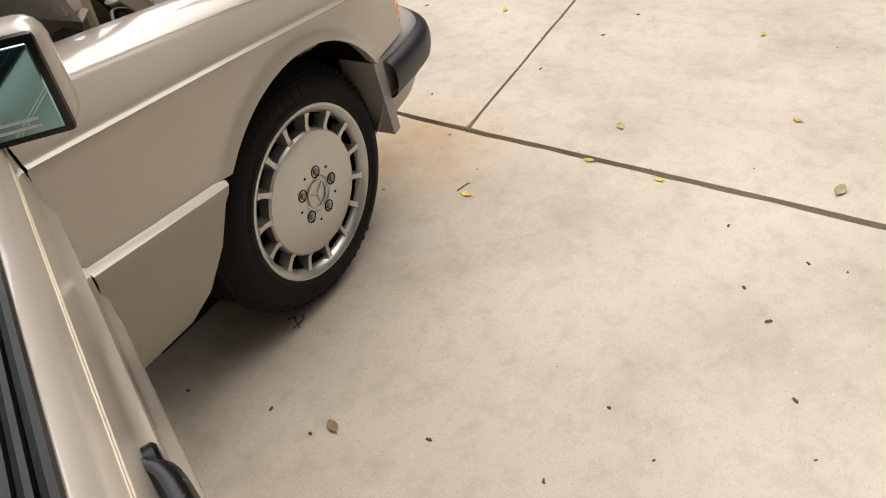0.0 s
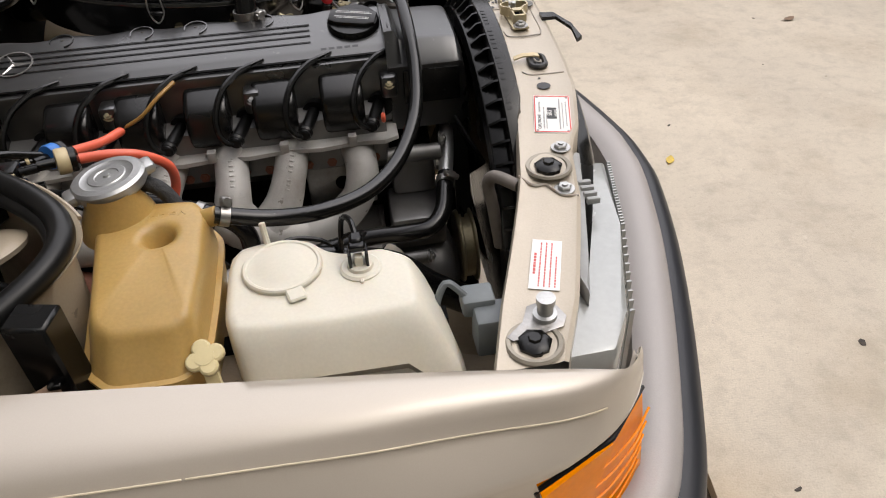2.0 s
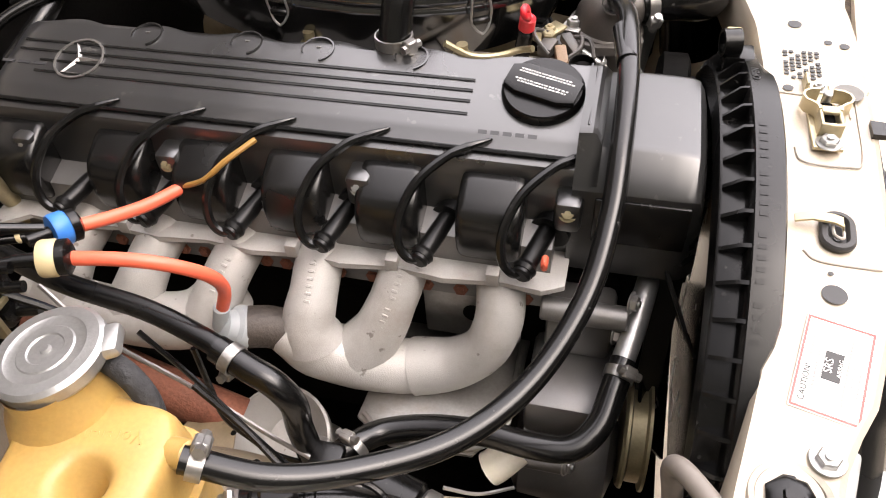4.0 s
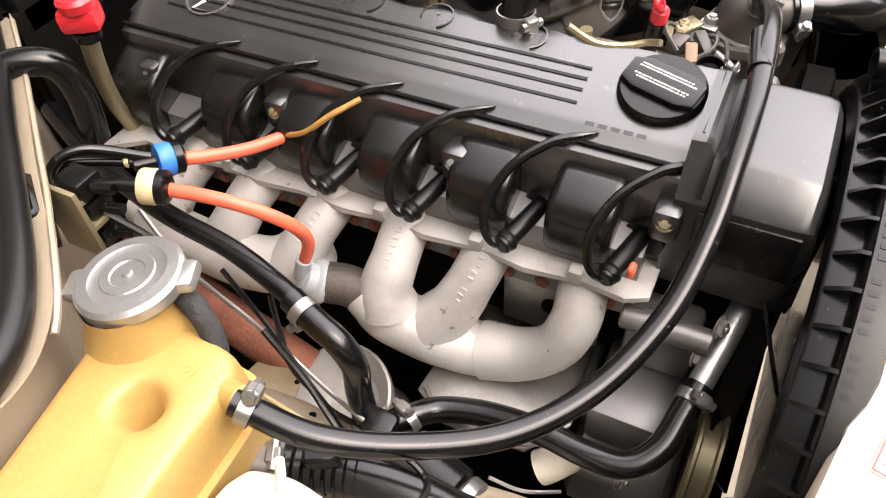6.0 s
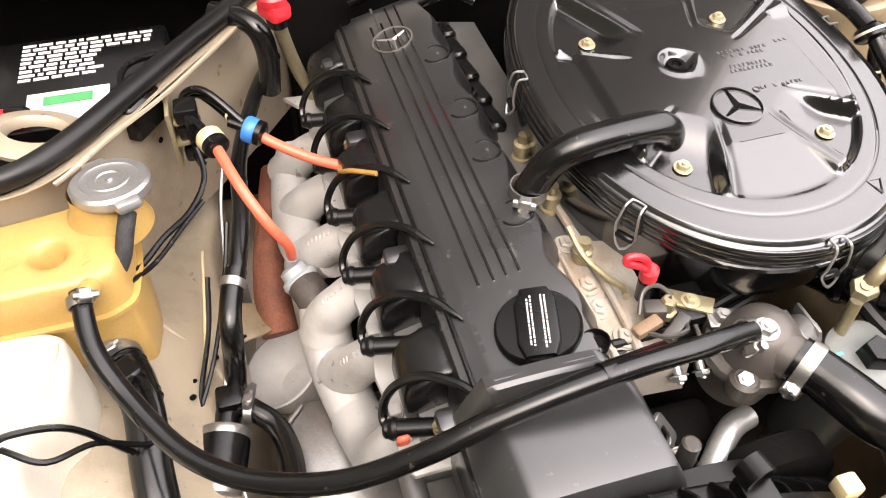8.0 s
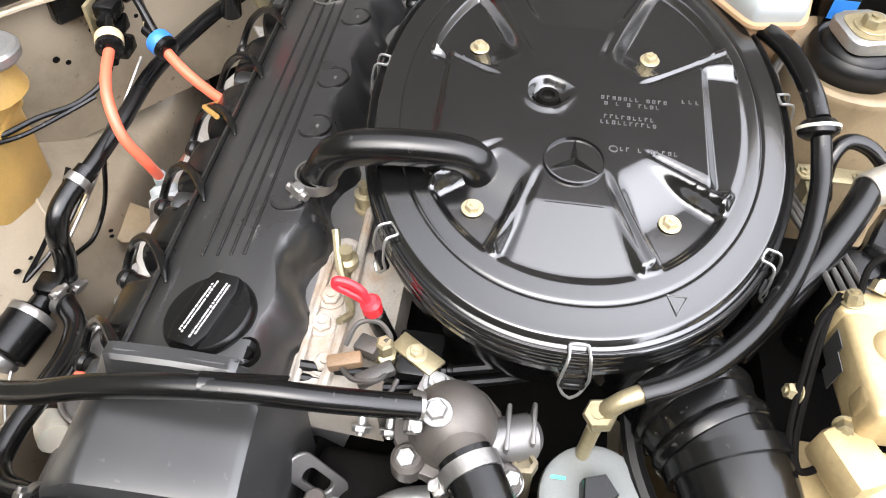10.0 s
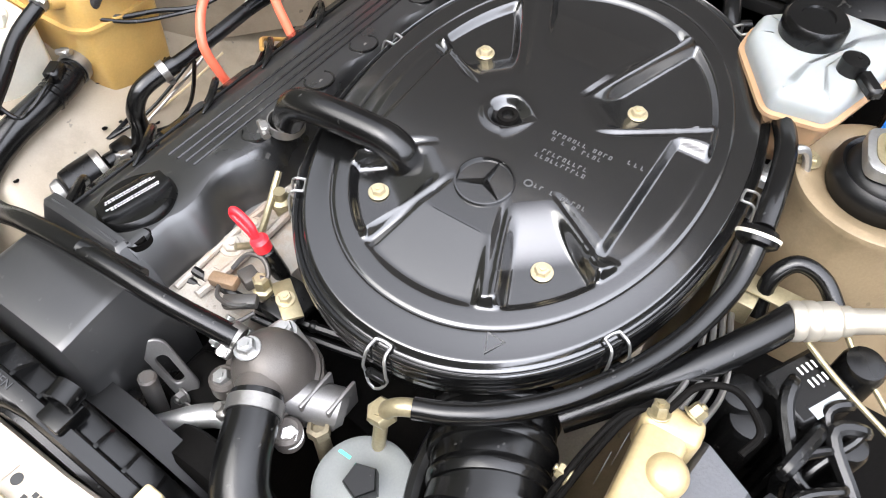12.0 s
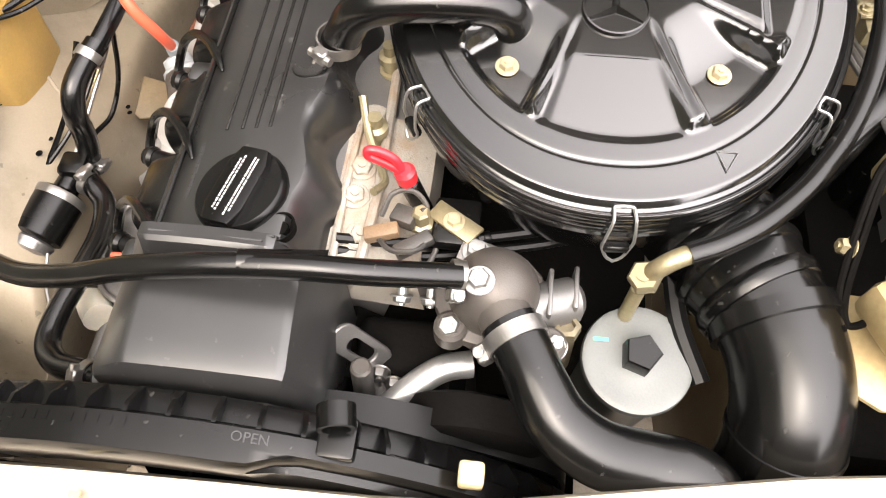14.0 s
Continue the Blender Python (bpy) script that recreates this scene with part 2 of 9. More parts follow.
def part_each(name, bm, material, parent, label="", sharp=38):
    """Links every separate piece of a bmesh as a mesh of its own under the parent."""
    bm.verts.index_update()
    group_of, count = {}, 0
    for v0 in bm.verts:
        if v0.index in group_of:
            continue
        stack = [v0]
        group_of[v0.index] = count
        while stack:
            v = stack.pop()
            for e in v.link_edges:
                w = e.other_vert(v)
                if w.index not in group_of:
                    group_of[w.index] = count
                    stack.append(w)
        count += 1
    pieces = [(bmesh.new(), {}) for _ in range(count)]
    for v in bm.verts:
        b2, made = pieces[group_of[v.index]]
        made[v.index] = b2.verts.new(v.co)
    for fc in bm.faces:
        b2, made = pieces[group_of[fc.verts[0].index]]
        b2.faces.new([made[v.index] for v in fc.verts])
    for b2, made in pieces:
        part(name, b2, material, parent, label, sharp)
    bm.free()


def solo(name, bm, material, label, category, group="", kind="", sharp=38):
    return tagged(part(name, bm, material, None, label, sharp), label, category, group, kind)


def frame_to(direction, at=(0, 0, 0), spin=0.0):
    """A pose whose z axis points along direction."""
    q = Vector(direction).to_track_quat('Z', 'Y')
    return Matrix.Translation(at) @ q.to_matrix().to_4x4() @ Matrix.Rotation(radians(spin), 4, 'Z')


def box(bm, size, m=None, bevel=0.0, seg=2):
    r = bmesh.ops.create_cube(bm, size=1.0, matrix=(m or Matrix()) @ Matrix.Diagonal((*size, 1)))
    if bevel:
        es = list({e for v in r["verts"] for e in v.link_edges})
        bmesh.ops.bevel(bm, geom=es, offset=bevel, segments=seg, affect='EDGES', profile=0.5)


def cbox(bm, lo, hi, bevel=0.0, seg=2):
    lo, hi = Vector(lo), Vector(hi)
    box(bm, hi - lo, Matrix.Translation((lo + hi) / 2), bevel, seg)


def lathe(bm, profile, m=None, seg=24, a0=0.0, a1=360.0):
    """Turns (radius, height) pairs round the z axis of m."""
    m = m or Matrix()
    full = abs(a1 - a0) >= 359.9
    rings = []
    count = seg if full else seg + 1
    for r, z in profile:
        if r < 1e-6:
            rings.append([bm.verts.new(m @ Vector((0, 0, z)))])
        else:
            rings.append([bm.verts.new(m @ Vector((r * math.cos(radians(a0 + (a1 - a0) * k / seg)), r * math.sin(radians(a0 + (a1 - a0) * k / seg)), z))) for k in range(count)])
    for a, b in zip(rings, rings[1:]):
        for k in range(seg):
            j = (k + 1) % count
            q = [a[k % len(a)], a[j % len(a)], b[j % len(b)], b[k % len(b)]]
            q = list(dict.fromkeys(q))
            if len(q) > 2:
                try:
                    bm.faces.new(q)
                except ValueError:
                    pass


def cyl(bm, r, h, m=None, seg=20, bevel=0.0):
    b = min(bevel, r * 0.45, h * 0.45)
    p = [(0, 0), (r - b, 0), (r, b), (r, h - b), (r - b, h), (0, h)] if b else [(0, 0), (r, 0), (r, h), (0, h)]
    lathe(bm, p, m, seg)


def rod(bm, a, b, r, seg=12, bevel=0.0, r2=None):
    a, b = Vector(a), Vector(b)
    if r2 is None:
        cyl(bm, r, (b - a).length, frame_to(b - a, a), seg, bevel)
    else:
        lathe(bm, [(0, 0), (r, 0), (r2, (b - a).length), (0, (b - a).length)], frame_to(b - a, a), seg)


def hexnut(bm, at, axis, r=0.008, h=0.006, washer=0.0, spin=0):
    if washer:
        cyl(bm, washer, 0.0016, frame_to(axis, at), 20, 0.0005)
    m = frame_to(axis, at, spin)
    lathe(bm, [(0, 0), (r, 0), (r, h * 0.8), (r * 0.85, h), (0, h)], m, 6)
    lathe(bm, [(0, h), (r * 0.42, h), (r * 0.42, h + 0.002), (0, h + 0.002)], m, 10)


def spline(points, n=8):
    """A smooth line through the points."""
    p = [Vector(q) for q in points]
    p = [2 * p[0] - p[1]] + p + [2 * p[-1] - p[-2]]
    out = []
    for i in range(1, len(p) - 2):
        for k in range(n):
            t = k / n
            a, b, c, d = p[i - 1:i + 3]
            out.append(0.5 * ((2 * b) + (c - a) * t + (2 * a - 5 * b + 4 * c - d) * t * t + (3 * b - a - 3 * c + d) * t ** 3))
    out.append(p[-2])
    return out


def tube(bm, points, r, seg=14, n=8, smooth=True, caps=True, radii=None, flat=1.0):
    """A hose along points; radii gives a radius for each given point."""
    line = spline(points, n) if smooth else [Vector(q) for q in points]
    cnt = len(line)
    rr = [r] * cnt
    if radii:
        xs = np.linspace(0, len(radii) - 1, cnt)
        rr = [float(v) for v in np.interp(xs, range(len(radii)), radii)]
    up = None
    rings = []
    for k, p in enumerate(line):
        d = (line[min(k + 1, cnt - 1)] - line[max(k - 1, 0)]).normalized()
        if up is None:
            up = d.orthogonal().normalized()
        up = (up - d * up.dot(d)).normalized()
        side = d.cross(up)
        rings.append([bm.verts.new(p + rr[k] * (up * math.cos(2 * math.pi * j / seg) + side * flat * math.sin(2 * math.pi * j / seg))) for j in range(seg)])
    for a, b in zip(rings, rings[1:]):
        for j in range(seg):
            bm.faces.new((a[j], a[(j + 1) % seg], b[(j + 1) % seg], b[j]))
    if caps:
        bm.faces.new(rings[0][::-1])
        bm.faces.new(rings[-1])
    return line


def prism(bm, poly, h, m=None, bevel=0.0, seg=2, top_scale=1.0):
    """A plate of outline poly (x, y pairs) and thickness h along z."""
    m = m or Matrix()
    c = Vector((sum(p[0] for p in poly) / len(poly), sum(p[1] for p in poly) / len(poly)))
    lo = [bm.verts.new(m @ Vector((x, y, 0))) for x, y in poly]
    hi = [bm.verts.new(m @ Vector((c.x + (x - c.x) * top_scale, c.y + (y - c.y) * top_scale, h))) for x, y in poly]
    fs = [bm.faces.new(lo[::-1]), bm.faces.new(hi)]
    for k in range(len(poly)):
        j = (k + 1) % len(poly)
        fs.append(bm.faces.new((lo[k], lo[j], hi[j], hi[k])))
    if bevel:
        es = list(fs[1].edges) + [e for v in lo for e in v.link_edges if e not in fs[0].edges]
        bmesh.ops.bevel(bm, geom=list(dict.fromkeys(es)), offset=bevel, segments=seg, affect='EDGES', profile=0.5)


def loft(bm, rings, caps=True, closed=True):
    vs = [[bm.verts.new(Vector(p)) for p in ring] for ring in rings]
    n = len(vs[0])
    for a, b in zip(vs, vs[1:]):
        for k in range(n if closed else n - 1):
            j = (k + 1) % n
            bm.faces.new((a[k], a[j], b[j], b[k]))
    if caps and closed:
        bm.faces.new(vs[0][::-1])
        bm.faces.new(vs[-1])


def sheet(bm, rows, thick=0.0):
    """A grid of points as a surface, given thickness along its normals."""
    vs = [[bm.verts.new(Vector(p)) for p in r] for r in rows]
    fs = []
    for a, b in zip(vs, vs[1:]):
        for k in range(len(a) - 1):
            try:
                fs.append(bm.faces.new((a[k], a[k + 1], b[k + 1], b[k])))
            except ValueError:
                pass
    if thick:
        bmesh.ops.recalc_face_normals(bm, faces=fs)
        bmesh.ops.solidify(bm, geom=fs, thickness=thick)


def clampband(bm, at, axis, r, w=0.010, screw=0):
    """A hose clamp with its screw housing."""
    m = frame_to(axis, at, screw)
    lathe(bm, [(r, -w / 2), (r + 0.0016, -w / 2), (r + 0.0016, w / 2), (r, w / 2), (r, -w / 2)], m, 24)
    box(bm, (0.010, 0.013, w * 1.2), m @ Matrix.Translation((r + 0.005, 0, 0)), 0.0015, 1)
    cyl(bm, 0.0042, 0.022, m @ Matrix.Translation((r + 0.006, -0.011, 0)) @ Matrix.Rotation(radians(-90), 4, 'X'), 8)


# ---- ground and driveway ----
def concrete(name, base):
    """Pale concrete: soft clouds, a rusty wash in places, fine sand grain and dark pits."""
    m = mat(name, base, 0.8, 0, 0.11, 1.6, 0.5, 260, dirt=(0.33, 0.265, 0.185), dirt_amount=0.30, dirt_scale=2.2, spec=0.3, fleck=0.35, fleck_color=(0.66, 0.61, 0.53), fleck_scale=42)
    n, l = m.node_tree.nodes, m.node_tree.links
    b = n["Principled BSDF"]
    src = b.inputs["Base Color"].links[0].from_socket
    co = n.new("ShaderNodeTexCoord")
    pits = n.new("ShaderNodeTexNoise")
    pits.inputs["Scale"].default_value, pits.inputs["Detail"].default_value = 95, 6
    l.new(co.outputs["Object"], pits.inputs["Vector"])
    r = n.new("ShaderNodeMapRange")
    r.inputs[1].default_value, r.inputs[2].default_value = 0.56, 0.72
    r.inputs[3].default_value, r.inputs[4].default_value = 0, 0.32
    l.new(pits.outputs[0], r.inputs[0])
    mix = n.new("ShaderNodeMix")
    mix.data_type = 'RGBA'
    blot = n.new("ShaderNodeTexNoise")
    blot.inputs["Scale"].default_value, blot.inputs["Detail"].default_value = 13, 9
    blot.inputs["Roughness"].default_value = 0.72
    l.new(co.outputs["Object"], blot.inputs["Vector"])
    r3 = n.new("ShaderNodeMapRange")
    r3.inputs[1].default_value, r3.inputs[2].default_value = 0.47, 0.74
    r3.inputs[3].default_value, r3.inputs[4].default_value = 0, 0.5
    l.new(blot.outputs[0], r3.inputs[0])
    both = n.new("ShaderNodeMath")
    both.operation = 'MAXIMUM'
    l.new(r.outputs[0], both.inputs[0])
    l.new(r3.outputs[0], both.inputs[1])
    l.new(both.outputs[0], mix.inputs[0])
    l.new(src, mix.inputs[6])
    mix.inputs[7].default_value = (0.27, 0.235, 0.19, 1)
    # an orange wash on the slab beside the bumper
    geo = n.new("ShaderNodeNewGeometry")
    dist = n.new("ShaderNodeVectorMath")
    dist.operation = 'DISTANCE'
    dist.inputs[1].default_value = (0.66, -0.58, 0)
    l.new(geo.outputs["Position"], dist.inputs[0])
    cloud = n.new("ShaderNodeTexNoise")
    cloud.inputs["Scale"].default_value, cloud.inputs["Detail"].default_value = 7, 6
    l.new(geo.outputs["Position"], cloud.inputs["Vector"])
    fall = n.new("ShaderNodeMapRange")
    fall.inputs[1].default_value, fall.inputs[2].default_value = 0.42, 0.05
    fall.inputs[3].default_value, fall.inputs[4].default_value = 0, 1
    l.new(dist.outputs["Value"], fall.inputs[0])
    am = n.new("ShaderNodeMath")
    am.operation = 'MULTIPLY'
    l.new(fall.outputs[0], am.inputs[0])
    l.new(cloud.outputs[0], am.inputs[1])
    mix2 = n.new("ShaderNodeMix")
    mix2.data_type = 'RGBA'
    l.new(am.outputs[0], mix2.inputs[0])
    l.new(mix.outputs[2], mix2.inputs[6])
    mix2.inputs[7].default_value = (0.42, 0.25, 0.09, 1)
    l.new(mix2.outputs[2], b.inputs["Base Color"])
    return m


CONC = concrete("pale worn concrete", (0.555, 0.49, 0.395))
SOIL = mat("joint dirt", (0.12, 0.095, 0.07), 0.9, 0, 0.4, 40, 0.6, 200)
bm = bmesh.new()
cbox(bm, (-300, -300, -0.4), (300, 300, -0.035))
ground = solo("ground", bm, SOIL, "packed earth under and around the driveway", "ground", kind="structure")
drive = thing("driveway", (0, 0, 0), "pale concrete driveway slabs with dark worn joints", "driveway", kind="structure")
JX, JY, SX, SY = 0.823, -0.69, 0.094, 0.044


def slab(poly, wob=0.0):
    """A slab with a rounded, slightly chipped edge."""
    b2 = bmesh.new()
    pts = []
    for k, (x, y) in enumerate(poly):
        x2, y2 = poly[(k + 1) % len(poly)]
        steps = 70 if wob and max(abs(x), abs(y), abs(x2), abs(y2)) < 7 else 1
        for s in range(steps):
            f = s / steps
            j = wob * (noise.noise(Vector((x + (x2 - x) * f, y + (y2 - y) * f, 0.3)) * 9)) if s else 0
            pts.append((x + (x2 - x) * f + j, y + (y2 - y) * f + j))
    prism(b2, pts, 0.03, Matrix.Translation((0, 0, -0.03)), 0.006, 2)
    part("slab", b2, CONC, drive)


g1, g2 = 0.0125, 0.0055
slab([(-6, -6), (JX + (-6 - JY) * SX - g1, -6), (JX - g1, JY), (JX + (6 - JY) * SX - g1, 6), (-6, 6)], 0.010)
slab([(JX + g1, JY + g2), (JX + g1 + 6, JY + 6 * SY + g2), (JX + 6.3, 6), (JX + (6 - JY) * SX + g1, 6)], 0.004)
slab([(JX + g1, JY - g2), (JX + (-6 - JY) * SX + g1, -6), (JX + 6, -6), (JX + g1 + 6, JY + 6 * SY - g2)], 0.004)

# unseen dark walls, well outside the drive, added to cut low sky from reflections
SKYBLOCK = mat("dark sky blocker", (0.085, 0.085, 0.065), 0.85, 0, 0.35, 3, 0.6, 40)
for name, lo, hi in (("wall_south", (-8, -6.4, -0.03), (8, -6, 7.5)), ("wall_north", (-8, 6, -0.03), (8, 6.4, 2.6)), ("wall_west", (-8.4, -6.4, -0.03), (-8, 6.4, 6.5)), ("wall_east", (8, -6.4, -0.03), (8.4, 6.4, 6.5))):
    bm = bmesh.new()
    cbox(bm, lo, hi, 0.05)
    solo(name, bm, SKYBLOCK, "plain dark unseen wall added to block low sky", "wall", kind="structure")

LEAFM = mat("yellow leaf", (0.60, 0.42, 0.06), 0.55, 0, 0.25, 60, rnd=0.25)
OLIVE = mat("olive leaf", (0.30, 0.27, 0.12), 0.6, 0, 0.25, 60, rnd=0.25)
BROWNL = mat("brown leaf", (0.22, 0.13, 0.07), 0.6, 0, 0.25, 60, rnd=0.25)
DEBRIS = mat("dark grit", (0.06, 0.05, 0.04), 0.8, 0, 0.3, 60)


def leaf(x, y, size, turn, material, label, curl=0.25):
    b2 = bmesh.new()
    rows = []
    for i in range(9):
        u = i / 8
        w = size * 0.3 * math.sin(math.pi * min(1, u * 0.93 + 0.04)) ** 0.8
        row = []
        for j in range(5):
            v = (j - 2) / 2
            row.append((size * (u - 0.5), w * v, 0.003 + size * curl * ((u - 0.4) ** 2 + 0.3 * v * v * w / size)))
        rows.append(row)
    sheet(b2, rows, 0.0006)
    rod(b2, (-size * 0.5, 0, 0.003 + size * curl * 0.16), (-size * 0.8, size * 0.05, 0.003), 0.0007, 5)
    bmesh.ops.transform(b2, matrix=pose(x, y, 0.001, 0, 0, turn), verts=b2.verts)
    solo("leaf", b2, material, label, "leaf", "fallen leaves")


for x, y, s, a, k in ((0.485, -0.862, 0.034, 80, 0), (0.985, -1.165, 0.04, 30, 1), (1.79, -0.38, 0.034, 10, 0), (1.17, -1.66, 0.026, 70, 0), (-0.374, -0.987, 0.036, 60, 2), (0.83, -1.82, 0.05, -10, 1),
                      (1.213, 0.644, 0.04, 60, 0), (2.065, 1.506, 0.05, 20, 2), (1.77, -1.45, 0.03, 0, 0), (1.898, 0.532, 0.034, 50, 2), (0.766, -1.14, 0.03, 95, 0), (0.73, -1.36, 0.028, 80, 0)):
    leaf(x, y, s, a, (LEAFM, OLIVE, BROWNL)[k], ("small yellow fallen leaf on the concrete", "dry olive fallen leaf on the concrete", "curled brown fallen leaf on the concrete")[k])

bm = bmesh.new()
spots = [(0.267, -1.741, 11), (0.36, -1.67, 9), (0.496, -1.875, 7), (0.061, -1.829, 9), (-0.319, -1.193, 9), (1.303, -0.755, 11), (1.64, -0.88, 13), (1.86, -0.95, 15), (1.012, -0.45, 9), (1.338, -0.14, 17), (1.771, 0.003, 13),
         (2.474, 1.108, 14), (0.774, -0.652, 8), (0.425, -0.61, 7), (0.617, -0.834, 6), (0.499, -1.789, 8), (-0.427, -0.61, 7), (-0.389, -0.828, 8), (-0.314, -1.443, 8), (1.133, 0.77, 10)]
random.seed(4)
for _ in range(150):
    spots.append((random.uniform(-1.2, 3.6), random.uniform(-2.4, 2.6), random.choice((2, 2, 3, 3, 4, 5))))
for x, y, s in spots:
    a, s = random.uniform(0, 360), (s if s < 6 else 0.62 * s) / 1000
    m = pose(x, y, 0.001, 0, 0, a) @ Matrix.Diagonal((s * random.uniform(1.0, 1.8), s * 0.75, s * 0.35, 1))
    r = bmesh.ops.create_icosphere(bm, subdivisions=1, radius=1, matrix=m)
    for v in r["verts"]:
        v.co += Vector((random.uniform(-1, 1), random.uniform(-1, 1), 0)) * s * 0.25
for p in (((-0.16, -0.735, 0.004), (-0.15, -0.715, 0.012), (-0.135, -0.70, 0.004), (-0.15, -0.69, 0.006)), ((-0.17, -0.72, 0.003), (-0.14, -0.73, 0.01), (-0.12, -0.715, 0.003)), ((0.49, -0.83, 0.003), (0.53, -0.845, 0.006), (0.535, -0.85, 0.003))):
    tube(bm, p, 0.0017, 5, 5)
solo("grit", bm, DEBRIS, "dark grit, seeds and twigs scattered on the concrete", "debris", kind="stuff")

# ---- car ----
car = thing("car", (0, 0, 0), "champagne beige sedan with raised hood and open passenger door", "car")


def lerp(x, xs, ys):
    return float(np.interp(x, xs, ys))


def flow(x, xs, ys):
    """A smooth curve through the given heights."""
    k = min(max(int(np.searchsorted(xs, x)) - 1, 0), len(xs) - 2)
    slope = []
    for j in (k, k + 1):
        a, b = max(j - 1, 0), min(j + 1, len(xs) - 1)
        slope.append((ys[b] - ys[a]) / (xs[b] - xs[a]))
    h = xs[k + 1] - xs[k]
    t = (x - xs[k]) / h
    return (2 * t ** 3 - 3 * t * t + 1) * ys[k] + (t ** 3 - 2 * t * t + t) * h * slope[0] + (3 * t * t - 2 * t ** 3) * ys[k + 1] + (t ** 3 - t * t) * h * slope[1]


def side_y(x):
    return flow(x, [-0.62, -0.3, 0, 0.2, 0.29, 0.41, 0.45, 0.50, 0.53, 0.545], [-0.832, -0.827, -0.813, -0.797, -0.786, -0.757, -0.742, -0.712, -0.680, -0.655])


def pin_z(x):
    return flow(x, [-0.62, -0.25, 0, 0.249, 0.46, 0.545], [0.847, 0.807, 0.776, 0.739, 0.699, 0.678])


def crease_z(x):
    return flow(x, [-0.62, -0.25, 0, 0.2, 0.32, 0.45], [0.766, 0.738, 0.713, 0.691, 0.677, 0.662])


def pin_in(x):
    """How far inside the fender side the pinstripe runs."""
    return flow(x, [-0.62, 0.0, 0.25, 0.34, 0.42, 0.49, 0.545], [0.043, 0.044, 0.044, 0.040, 0.029, 0.013, 0.006])


def clad_z(x):
    return lerp(x, [-0.62, -0.30], [0.580, 0.549])


AX, AZ, AR = -0.020, 0.325, 0.339


def fender_bottom(x):
    if x > 0.405:
        return 0.668
    arch = AZ + math.sqrt(max(AR * AR - (x - AX) ** 2, 0)) if abs(x - AX) < AR else 0
    if x < -0.2:
        return max(arch, clad_z(x))
    return max(arch, lerp(x, [0.25, 0.41], [0.508, 0.515]))


def crest_z(x):
    return flow(x, [-0.62, -0.2, 0.01, 0.2, 0.331, 0.505, 0.545], [0.866, 0.826, 0.799, 0.772, 0.752, 0.716, 0.692])


def fender_section(x):
    """Across the fender, from the bay's edge over the crest and the crease down to the lower edge."""
    ys, zp, cz, low = side_y(x), pin_z(x), crest_z(x), fender_bottom(x)
    b = low if x < 0.405 else 0.515
    zc = crease_z(x)
    keen = lerp(x, [-0.62, 0.2, 0.33, 0.40], [1, 1, 0.3, 0])
    inner = max(-0.679, ys + 0.02)
    off = pin_in(x)
    py = ys + off
    cy = inner - 0.3 * (inner - py)
    out = [(inner + 0.004, cz - 0.05), (inner, cz - 0.008), (inner - 0.004, cz - 0.002), (cy, cz)]
    for k in range(1, 7):
        u = k / 6
        out.append((cy + (py - cy) * u, cz - (cz - zp) * (0.22 * u + 0.78 * u ** 4)))
    for k in range(1, 8):
        g = k / 7
        z = zp + (zc + 0.010 - zp) * g
        out.append((ys + 0.006 * keen + (off - 0.006 * keen) * (1 - g) ** 1.12, z))
    for d, o in ((0.0075, 0.0055), (0.004, 0.002), (0.0, -0.0018), (-0.003, 0.0012), (-0.007, 0.0045)):
        out.append((ys + o * keen, zc + d))
    for k in range(1, 13):
        z = zc - 0.009 - (zc - 0.009 - b) * k / 12
        out.append((ys + 0.005 * keen, z))
    def flare(y, z):
        e = math.hypot(x - AX, z - AZ) - AR
        return y - (0.011 * math.exp(-(e / 0.018) ** 2) if z > 0.3 and x < 0.40 else 0)
    out = out[:22] + [(flare(y, z), z) for y, z in out[22:]]
    out = [(y, max(z, low)) for y, z in out]
    yb, zb = out[-1]
    return out + [(yb + 0.006, zb - 0.002), (yb + 0.03, zb + 0.004)]


xs = sorted(set([-0.605 + 0.009 * k for k in range(0, 26)] + [AX + AR * math.cos(radians(a)) for a in range(4, 177, 3)] + [0.345, 0.36, 0.375, 0.39, 0.404, 0.406, 0.42, 0.44, 0.46, 0.48, 0.495, 0.51, 0.52, 0.53, 0.538, 0.545]))
xs = [x for x in xs if x >= -0.605]
bm = bmesh.new()
rows = []
for x in xs:
    row = []
    for y, z in fender_section(x):
        shear = max(0, (0.66 - z)) * 0.29 * lerp(x, [0.30, 0.404, 0.4061], [0, 1, 0])
        row.append((x + shear, y, z))
    rows.append(row)
sheet(bm, rows, 0.0)
fender = part("front_fender", bm, PAINT, car, "champagne painted front fender with a pinstripe", 50)
bm = bmesh.new()
for dz in (0.0025, -0.0015):
    for a, b in ((-0.60, 0.1225), (0.1255, 0.485)):
        n = 26
        line = [(a + (b - a) * k / n, side_y(a + (b - a) * k / n) + pin_in(a + (b - a) * k / n) - 0.0002 - 0.55 * dz, pin_z(a + (b - a) * k / n) + dz) for k in range(n + 1)]
        rows = [[(x, y - 0.0008 - 0.0006, z + 0.0006) for x, y, z in line], [(x, y - 0.0008 + 0.0002, z - 0.0006 if dz < 0 else z - 0.0004) for x, y, z in line]]
        tube(bm, line, 0.0009, 6, 1, smooth=False)
part("pinstripe", bm, PINSTRIPE, fender, "fine gold double pinstripe")

